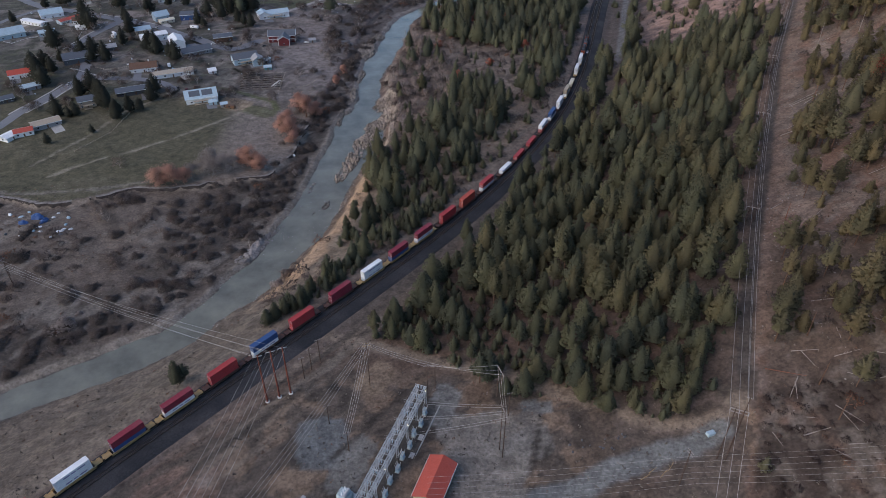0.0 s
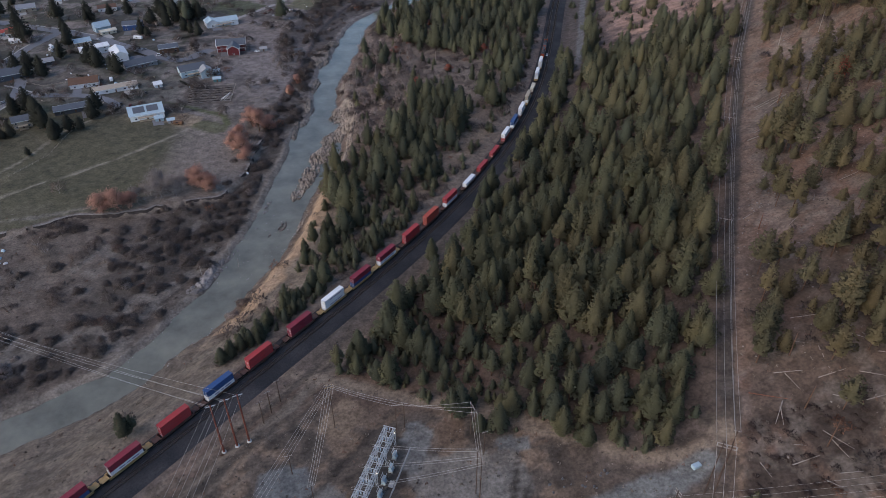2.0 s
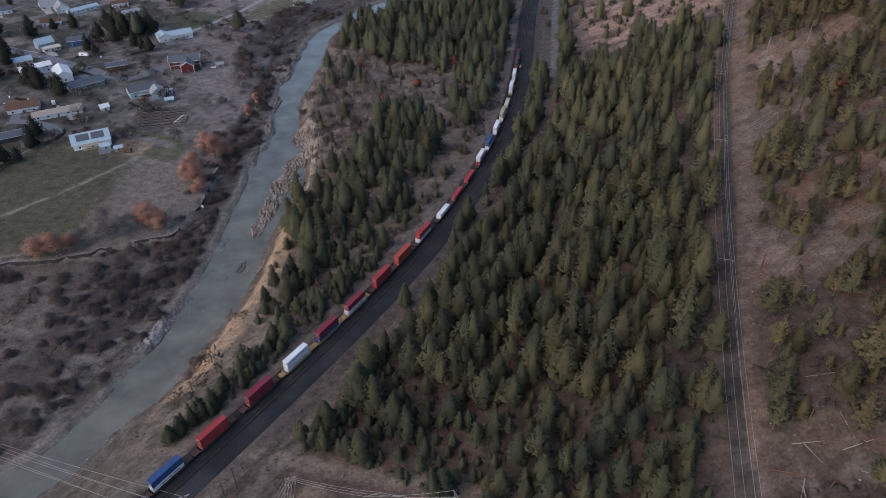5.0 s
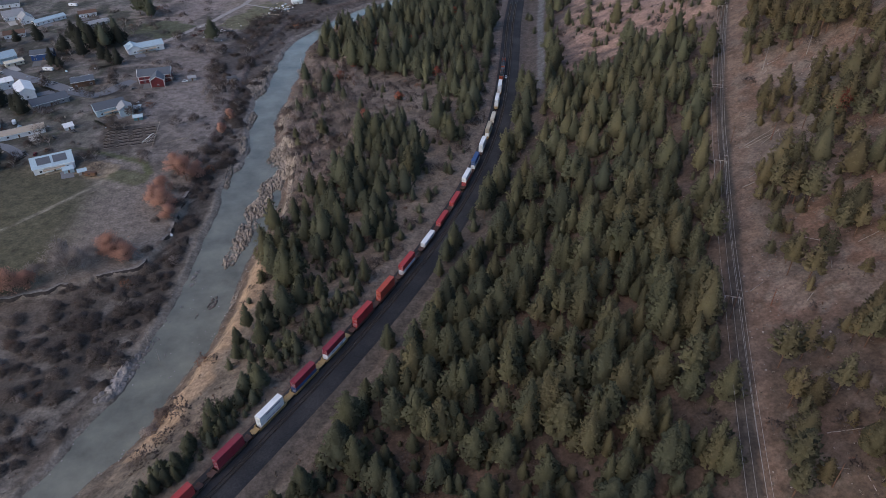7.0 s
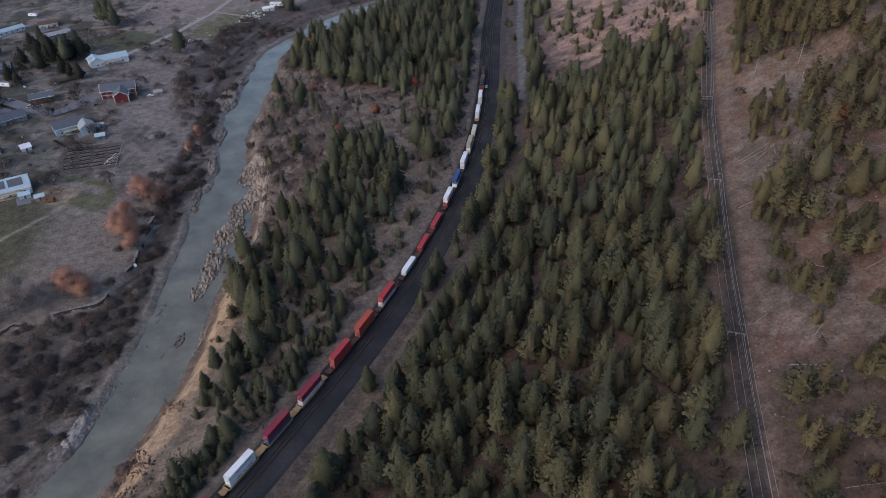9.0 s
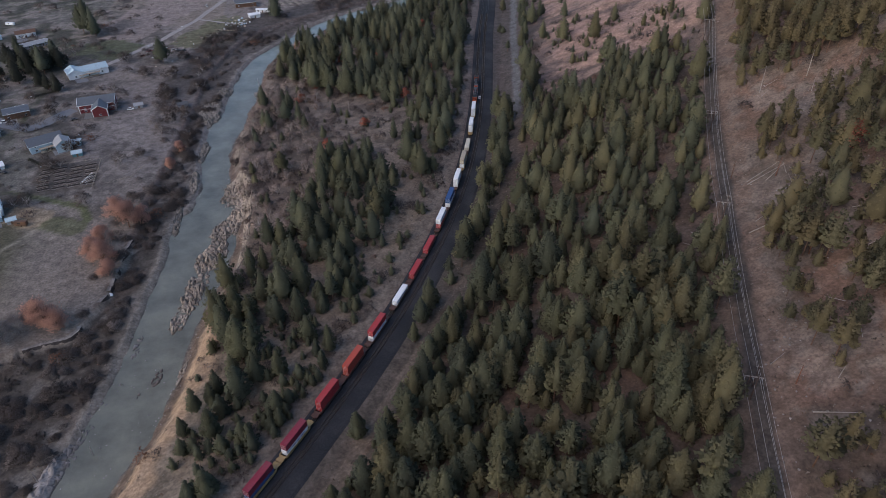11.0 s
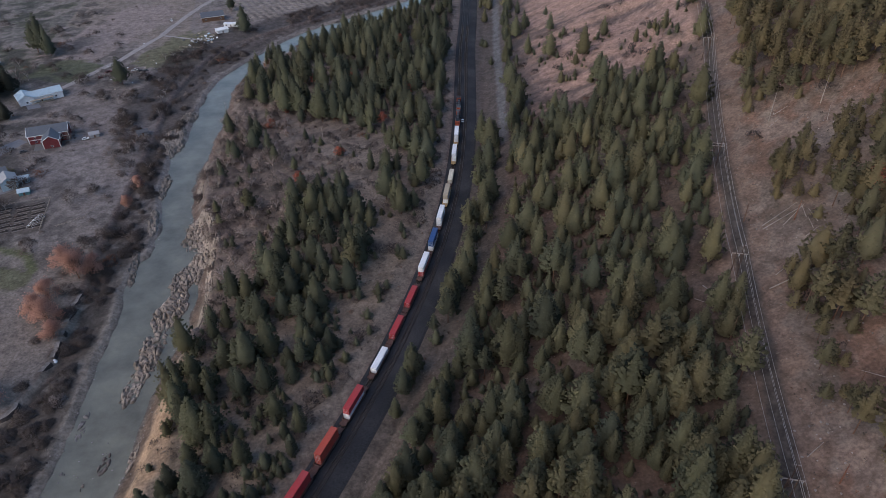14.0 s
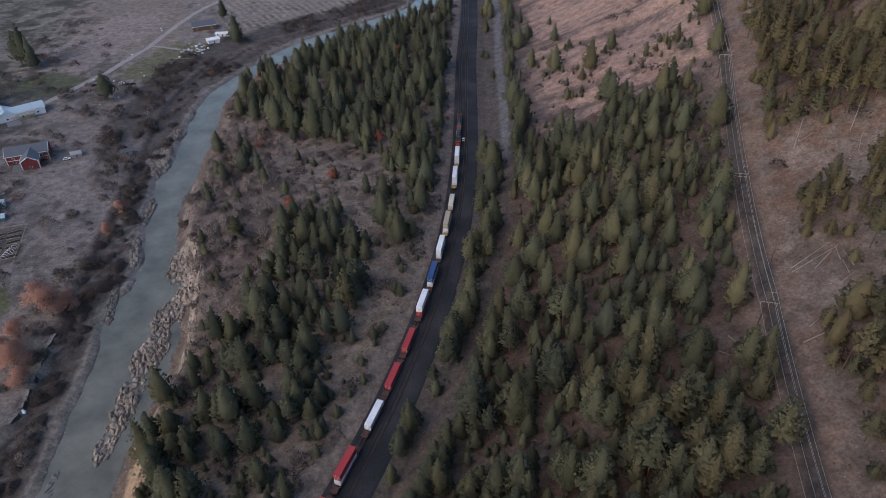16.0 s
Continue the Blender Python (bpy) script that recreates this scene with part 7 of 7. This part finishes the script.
house(-281, 777, 45, 26, 8, 3.0, "white", "pale_blue", "long shed with a pale-blue metal roof", 0.35, windows=6, name="shed", category="shed")
house(-318, 792, 30, 16, 10, 3.6, "white", "grey", "white house with steep grey gables", 0.8)
house(-303, 781, 120, 14, 10, 3.6, "white", "grey", "white gabled wing with a grey roof", 0.8)
house(-298, 737, 20, 15, 10, 3.2, "white", "brown", "white house with a brown hipped roof", 0.4)
house(-249, 791, 20, 14, 9, 3.4, "white", "brown", "garage with a brown roof and white front", 0.35, name="garage", category="garage")
house(-233, 760, 35, 20, 8, 2.8, "grey", "grey", "low grey farm shed", 0.2, windows=2, name="shed", category="shed")
house(-338, 836, 20, 16, 10, 3.4, "white", "slate", "white house at the head of the village", 0.5)
house(-380, 740, 25, 15, 10, 3.4, "sand", "grey", "sand-coloured house with a grey roof", 0.5)
house(-360, 780, 25, 15, 10, 3.4, "white", "slate", "white house with a slate roof", 0.5)
# the farm up the river
house(-55, 846, 10, 18, 10, 4.0, "brown", "slate", "brown timber farm house with a grey roof", 0.55)
house(-45, 808, 20, 9, 6, 2.8, "white", "white", "open shed with a white metal roof", 0.25, windows=1, name="shed", category="shed")
house(-37, 823, -10, 11, 3.5, 2.7, "white", "white", "white mobile home beside the farm", 0.1, flat=True, name="mobile_home", category="mobile home")


# red-roofed hall in the substation yard
z0 = ground(-3, 131)
hall = house(-2.6, 129.5, 70, 13.5, 7.6, 3.9, "sand", "roof_red", "metal hall with a bright red roof in the substation yard", 0.45, name="metal_hall", category="hall")


def car(x, y, turn, colour, label, tall=1.0, long=1.0):
    z = ground(x, y) + 0.12
    ob = thing("parked_car", x, y, z, turn, label, "car", "parked cars")
    bm = bmesh.new()
    box(bm, 0, 0, 0.35, 1.8, 4.5 * long, 0.65)
    bmesh.ops.bevel(bm, geom=bm.edges[:], offset=0.18, segments=2, affect="EDGES")
    part("body", bm, paint(colour), ob)
    bm = bmesh.new()
    box(bm, 0, -0.3, 0.95, 1.6, 2.5 * long, 0.6 * tall)
    bmesh.ops.bevel(bm, geom=bm.edges[:], offset=0.2, segments=2, affect="EDGES")
    cab = part("cabin", bm, GLASS, ob, "dark glazed cabin")
    part("roof", one_box(0, -0.3, 0.95 + 0.6 * tall - 0.02, 1.3, 2.0 * long, 0.06), paint(colour), cab)
    for sx in (-1, 1):
        for yy in (-1.4, 1.4):
            bm = bmesh.new()
            rod(bm, (sx * 0.72, yy * long, 0.33), (sx * 0.93, yy * long, 0.33), 0.33, None, 12)
            part("wheel", bm, BLACK, ob)


def trailer(x, y, turn, length, colour, label):
    z = ground(x, y) + 0.1
    ob = thing("camper_trailer", x, y, z, turn, label, "trailer", "trailers")
    bm = bmesh.new()
    box(bm, 0, 0, 0.5, 2.4, length, 2.4)
    bmesh.ops.bevel(bm, geom=bm.edges[:], offset=0.25, segments=2, affect="EDGES")
    part("body", bm, paint(colour), ob)
    for sx in (-1, 1):
        part("window", one_box(sx * 1.2, 0.5, 1.6, 0.06, 1.6, 0.7), GLASS, ob)
        bm = bmesh.new()
        rod(bm, (sx * 0.9, -0.4, 0.35), (sx * 1.15, -0.4, 0.35), 0.36, None, 12)
        part("wheel", bm, BLACK, ob)
    part("tow_bar", one_box(0, length / 2 + 0.6, 0.45, 0.3, 1.4, 0.12), BLACK, ob)


car(-296, 502, -20, "silver", "silver car on the village street")
car(-126, 607, -80, "white", "white car parked in the dry field")
car(-111, 727, -70, "white", "white pickup parked on the grass", 1.1, 1.15)
car(-106, 725, -70, "dark_grey", "dark car parked on the grass")
car(-102, 724, -60, "dark_grey", "dark vehicle parked on the grass")
car(-131, 727, -60, "barn_red", "red vehicle beside the farm road", 1.2, 1.2)
car(-135, 716, -60, "barn_red", "red vehicle at the roadside")
car(-94, 850, 20, "white", "white van beside the farm road", 1.8, 1.2)
car(-208, 598, -70, "white", "white van parked in front of the brown house", 1.7, 1.1)
car(-225, 612, -60, "grey", "grey car at the roadside")
car(-262, 622, 40, "white", "white car in a drive")
car(-275, 642, 40, "silver", "silver car in a drive")
car(-244, 640, -60, "dark_grey", "dark car at the roadside")
car(-162, 596, -70, "dark_grey", "dark car on the drive of the red house")
car(-196, 516, 30, "dark_grey", "dark car beside the sheds")
car(-186, 524, 60, "dark_grey", "dark car beside the sheds")
car(-200, 492, 10, "barn_red", "dull red car in a yard")
car(-208, 496, 20, "dark_grey", "dark car in a yard")
car(-195, 498, 15, "brown", "brown car in a yard")
car(-315, 588, 30, "white", "white car before a dark house")
car(-303, 571, 60, "silver", "silver car before a bungalow")
car(-420, 690, 30, "white", "white car by the street")
car(-412, 672, 30, "dark_grey", "dark car by the street")
trailer(-239, 642, 75, 8.5, "white", "long white trailer parked on bare ground")
trailer(-308, 622, 40, 7, "white", "white camper beside conifers")
trailer(-305, 613, 40, 6, "white", "white camper parked in a yard")
trailer(-273, 826, 70, 9, "white", "white trailer on the grass")
trailer(-230, 542, 20, 4, "white", "small white trailer behind the garages")
# the white vehicle on the trackside
car(121, 548, -15, "white", "small white service vehicle beside the track", 1.0, 0.8)


def garden():
    """Raised beds and a hoop tunnel."""
    z = ground(-138, 492)
    soil = surface("garden_soil", (0.032, 0.026, 0.023), 0.95, 0, 0.5, 2.0, 0.3, None, 0.05)
    c, s = math.cos(radians(8)), math.sin(radians(8))
    for i in range(4):
        for j in range(6):
            u, v = -12.5 + 8.4 * i + RNG.uniform(-1, 1), -12 + 4.6 * j
            x, y = -147 + u * c - v * s, 513 + u * s + v * c
            ob = thing("raised_bed", x, y, ground(x, y), 15 + RNG.uniform(-3, 3), "timber-edged raised garden bed with dark soil", "garden bed", "raised garden beds")
            part("soil", one_box(0, 0, -0.2, 6.6, 2.3, 0.5), soil, ob)
            for q in (-1, 1):
                part("edge_board", one_box(0, q * 1.22, -0.2, 6.9, 0.14, 0.62), DEADWOOD, ob)
    tun = thing("hoop_tunnel", -133, 507, ground(-133, 507), -18, "row of bare white plastic hoops over a garden bed", "hoop tunnel")
    for k in range(8):
        bm = bmesh.new()
        pts = [Vector((1.8 * math.cos(a), 1.6 * (k - 3.5), 2.0 * math.sin(a))) for a in np.linspace(0, math.pi, 9)]
        for p, q in zip(pts, pts[1:]):
            rod(bm, p, q, 0.09, None, 4)
        part("hoop", bm, paint("white"), tun)


garden()


def fence(points, label, colour="sand", tall=1.2, gap=3.0):
    for p, q in zip(points, points[1:]):
        n = max(1, int(math.dist(p, q) / gap))
        turn = math.degrees(math.atan2(q[1] - p[1], q[0] - p[0]))
        zs = ground(*p)
        ob = thing("fence", p[0], p[1], zs, turn, label, "fence", "fences")
        ln = math.dist(p, q)
        for k in range(n + 1):
            f = k / n
            zz = ground(p[0] + (q[0] - p[0]) * f, p[1] + (q[1] - p[1]) * f) - zs
            part("post", one_box(ln * f, 0, zz - 0.3, 0.14, 0.14, tall + 0.3), paint(colour), ob)
        ze = ground(*q) - zs
        for h in (0.5, 0.95):
            bm = bmesh.new()
            rod(bm, (0, 0, h), (ln, 0, ze + h), 0.06, None, 4)
            part("rail", bm, paint(colour), ob)


fence([(-402, 603), (-392, 598), (-385, 612), (-377, 618)], "white paddock fence in front of the stable", "white")
fence([(-412, 628), (-390, 634), (-377, 628)], "white paddock fence behind the stable", "white")
fence([(-243, 392), (-230, 420), (-229, 445), (-226, 470)], "timber rail fence along the meadow", "sand", gap=4)
fence([(-121, 500), (-108, 506), (-103, 520)], "timber rail fence of the garden", "sand")
fence([(-80, 775), (-62, 770), (-56, 780)], "timber fence round the farm yard", "sand")


def heap(x, y, r, tall, colour, label, name="tarpaulin", category="tarpaulin"):
    bm = bmesh.new()
    bmesh.ops.create_icosphere(bm, subdivisions=3, radius=1.0)
    for v in bm.verts:
        k = 1 + 0.35 * noise.noise(v.co * 1.8 + Vector((x, y, 0)))
        v.co = Vector((v.co.x * r * k, v.co.y * r * 0.7 * k, max(-0.1, v.co.z) * tall * k))
    ob = part(name, bm, paint(colour))
    ob.matrix_basis = pose(x, y, ground(x, y) - 0.05, 0, 0, RNG.uniform(0, 180))
    tagged(ob, label, category, "yard clutter")


for a in ((-232, 318, 4.0, 2.2), (-226, 314, 2.8, 1.6), (-237, 312, 3.0, 1.5)):
    heap(*a, "blue", "blue tarpaulin draped over a heap of goods")
for k in range(26):
    a, b = RNG.uniform(-250, -205), RNG.uniform(298, 326)
    heap(a, b, RNG.uniform(0.6, 1.8), RNG.uniform(0.4, 1.2), ("white", "silver", "dark_grey", "pale_blue", "brown")[k % 5], "small heap of discarded goods in the field", "discarded_object")
for k in range(34):
    a, b = -62 + RNG.normal(0, 7), 792 + RNG.normal(0, 8)
    heap(a, b, RNG.uniform(0.5, 1.5), RNG.uniform(0.5, 1.4), ("white", "silver", "pale_blue", "dark_grey", "sand")[k % 5], "small heap of farm clutter on the ground", "discarded_object")
for k in range(30):
    a, b = -112 + RNG.normal(0, 12), 735 + RNG.normal(0, 16)
    heap(a, b, RNG.uniform(0.4, 1.0), RNG.uniform(0.3, 0.8), ("white", "sand", "brown", "dark_grey")[k % 4], "small heap of clutter beside the farm road", "discarded_object")
for k in range(50):
    a, b = RNG.uniform(-330, -150), RNG.uniform(485, 660)
    heap(a, b, RNG.uniform(0.4, 1.4), RNG.uniform(0.3, 1.2), ("white", "dark_grey", "brown", "pale_blue", "sand")[k % 5], "small heap of yard clutter between houses", "discarded_object")
heap(-99.3, 394.5, 1.3, 0.9, "white", "small white appliance-sized box dumped on the bank", "dumped_box", "box")
trailer(-158, 462, 80, 7, "brown", "low rusty-red flatbed trailer on the lawn")
# steel bin by the gravel road
part("skip", one_box(88, 141, ground(88, 141), 2.8, 1.6, 1.2, 20), paint("pale_blue"))
tagged(bpy.data.objects["skip"], "pale grey steel skip beside the gravel road", "skip")
for k in range(14):
    a, b = RNG.uniform(43, 72), RNG.uniform(138, 152)
    heap(a, b, RNG.uniform(0.3, 0.7), RNG.uniform(0.3, 0.6), "dark_grey", "grey boulder dumped beside the dirt road", "boulder", "boulder")
for k in range(4):
    log(63 + 3 * k, 128 + (k % 2) * 2, 3.5, 25 + 8 * k, 0.16, 0.3, paint("yellow"))

# garden trees
g8 = np.random.default_rng(88)


def garden_spot(x0, x1, y0, y1):
    while True:
        a, b = g8.uniform(x0, x1), g8.uniform(y0, y1)
        if all(math.dist((a, b), (h[0], h[1])) > h[2] * 0.5 + 5 for h in HOUSES):
            return a, b


garden_masters = {}


def garden_pine(x, y, s):
    i = int(g8.integers(len(VARIANTS)))
    tall, v, f, soft = VARIANTS[i]
    tree = new("conifer")
    tree.matrix_basis = pose(x, y, ground(x, y), 0, 0, g8.uniform(0, 360)) @ Matrix.Diagonal((s * 1.35, s * 1.35, s, 1))
    tagged(tree, "dark bushy conifer among the village gardens", "tree", "garden conifers")
    if i not in garden_masters:
        garden_masters[i] = (sheet("crown", v, f, NEEDLES, tree, np.tile(np.array((0.050, 0.055, 0.044)), (len(v), 1)), flat=False, soft=soft).data, trunk_mesh(tall))
    else:
        new("crown", garden_masters[i][0]).parent = tree
    new("trunk", garden_masters[i][1]).parent = tree


for k in range(12):
    a, b = garden_spot(-420, -300, 640, 820)
    garden_pine(a, b, g8.uniform(0.5, 1.15))
for a, b, s9 in ((-337, 531, 1.3), (-331, 537, 1.2), (-314, 500, 1.0), (-321, 507, 1.2), (-346, 585, 1.4), (-344, 647, 1.7), (-399, 723, 1.3), (-335, 705, 1.3), (-294, 624, 1.1), (-290, 598, 1.0), (-263, 591, 1.0),
                 (-256, 586, 1.0), (-230, 559, 1.1), (-236, 563, 0.9), (-277, 480, 1.1), (-270, 487, 1.2), (-264, 482, 1.0), (-247, 457, 1.1), (-252, 463, 1.2), (-229, 453, 0.9), (-223, 489, 1.0), (-234, 441, 0.8),
                 (-304, 568, 1.1)):
    garden_pine(a, b, s9)
for a, b, s9 in ((-311, 562, 1.2), (-280, 449, 0.5), (-270, 445, 0.5), (-243, 420, 0.4), (-266, 404, 0.5), (-205, 698, 1.2), (-212, 704, 1.3), (-196, 700, 1.1), (-222, 706, 1.3), (-230, 700, 1.2),
                 (-238, 712, 1.2), (-219, 697, 1.1), (-186, 650, 0.9), (-194, 655, 0.8), (-201, 662, 0.8)):
    garden_pine(a, b, s9)
for k in range(60):
    a, b = garden_spot(-400, -150, 480, 760)
    broadleaf(a, b, g8.uniform(5, 9), g8.uniform(3, 5.5), (0.13, 0.10, 0.085), "bare garden tree between the houses", 150, False)
for k in range(16):
    a, b = g8.uniform(-150, -70), g8.uniform(600, 760)
    broadleaf(a, b, g8.uniform(4, 7), g8.uniform(3, 5), (0.10, 0.078, 0.066), "dark leafless thicket tree near the river", 150, False)


for a, b in ((-422, 659), (-337, 640), (-340, 524), (-326, 515), (-321, 528), (-341, 539), (-326, 554), (-290, 595), (-261, 581), (-252, 575), (-304, 648), (-299, 553), (-289, 557), (-284, 492), (-254, 465), (-236, 447),
             (-222, 455), (-220, 474), (-231, 646), (-238, 652), (-255, 680), (-237, 682), (-216, 691), (-202, 662), (-220, 672), (-279, 447), (-266, 448), (-396, 718), (-341, 716), (-314, 724), (-288, 715), (-271, 718)):
    if all(math.dist((a, b), (h[0], h[1])) > h[2] * 0.42 + 2 for h in HOUSES):
        garden_pine(a, b, g8.uniform(0.6, 1.15))
for a, b in ((-320, 476), (-303, 460), (-337, 493), (-275, 461), (-210, 483), (-224, 567), (-210, 554), (-194, 583), (-184, 606), (-159, 523), (-150, 544), (-112, 528), (-163, 484), (-204, 504), (-253, 541), (-229, 610),
             (-354, 603), (-328, 581), (-267, 515), (-126, 668), (-110, 633), (-98, 621), (-98, 583), (-89, 591), (-80, 556), (-104, 669), (-118, 618), (-79, 645), (-103, 706), (-127, 714), (-149, 703)):
    for k in range(2):
        u, w = a + g8.uniform(-6, 6), b + g8.uniform(-6, 6)
        if all(math.dist((u, w), (h[0], h[1])) > h[2] * 0.5 + 3 for h in HOUSES):
            broadleaf(u, w, g8.uniform(4, 8), g8.uniform(3, 5.5), (0.082, 0.068, 0.062), "dark bushy leafless tree in a village garden", 420, False)


def hedge(x1, y1, x2, y2, tall, tint, label):
    """A clipped row of garden shrubs."""
    n = max(2, int(math.dist((x1, y1), (x2, y2)) / 1.3))
    vs, fs, k = [], [], 0
    z0 = ground(x1, y1)
    for i in range(n):
        f = i / (n - 1)
        x, y = x1 + (x2 - x1) * f, y1 + (y2 - y1) * f
        v, t, _ = bush(1.2, tall * RNG.uniform(0.85, 1.15), 90)
        vs.append(v + (x - x1, y - y1, ground(x, y) - z0 - 0.1))
        fs.append(t + k)
        k += len(v)
    ob = sheet("hedge", np.vstack(vs), np.vstack(fs), NEEDLES, None, np.tile(np.array(tint), (k, 1)), flat=False)
    ob.location = (x1, y1, z0)
    tagged(ob, label, "hedge", "garden hedges")


DARK_HEDGE = "dark evergreen hedge along a garden"
for a in ((-213, 478, -206, 492), (-300, 548, -312, 560), (-240, 527, -228, 519), (-262, 556, -246, 548), (-232, 606, -222, 598), (-288, 612, -276, 604), (-306, 636, -296, 630), (-200, 642, -186, 652), (-176, 540, -166, 530)):
    hedge(*a, 1.7, (0.045, 0.048, 0.036), DARK_HEDGE)
hedge(-168, 573, -160, 569, 3.2, (0.125, 0.118, 0.052), "yellow-green leafy shrubs beside the street")
fence([(-297, 543), (-280, 534), (-262, 541)], "pale timber fence round a house yard", "sand")
fence([(-250, 580), (-236, 572), (-228, 580)], "white timber fence round a yard", "white")
fence([(-162, 528), (-131, 533), (-129, 498)], "timber rail fence round the garden beds", "sand")
fence([(-330, 660), (-345, 640), (-338, 612)], "white rail fence beside the street", "white")
fence([(-412, 668), (-396, 664), (-384, 652)], "white paddock fence by the long shed", "white")
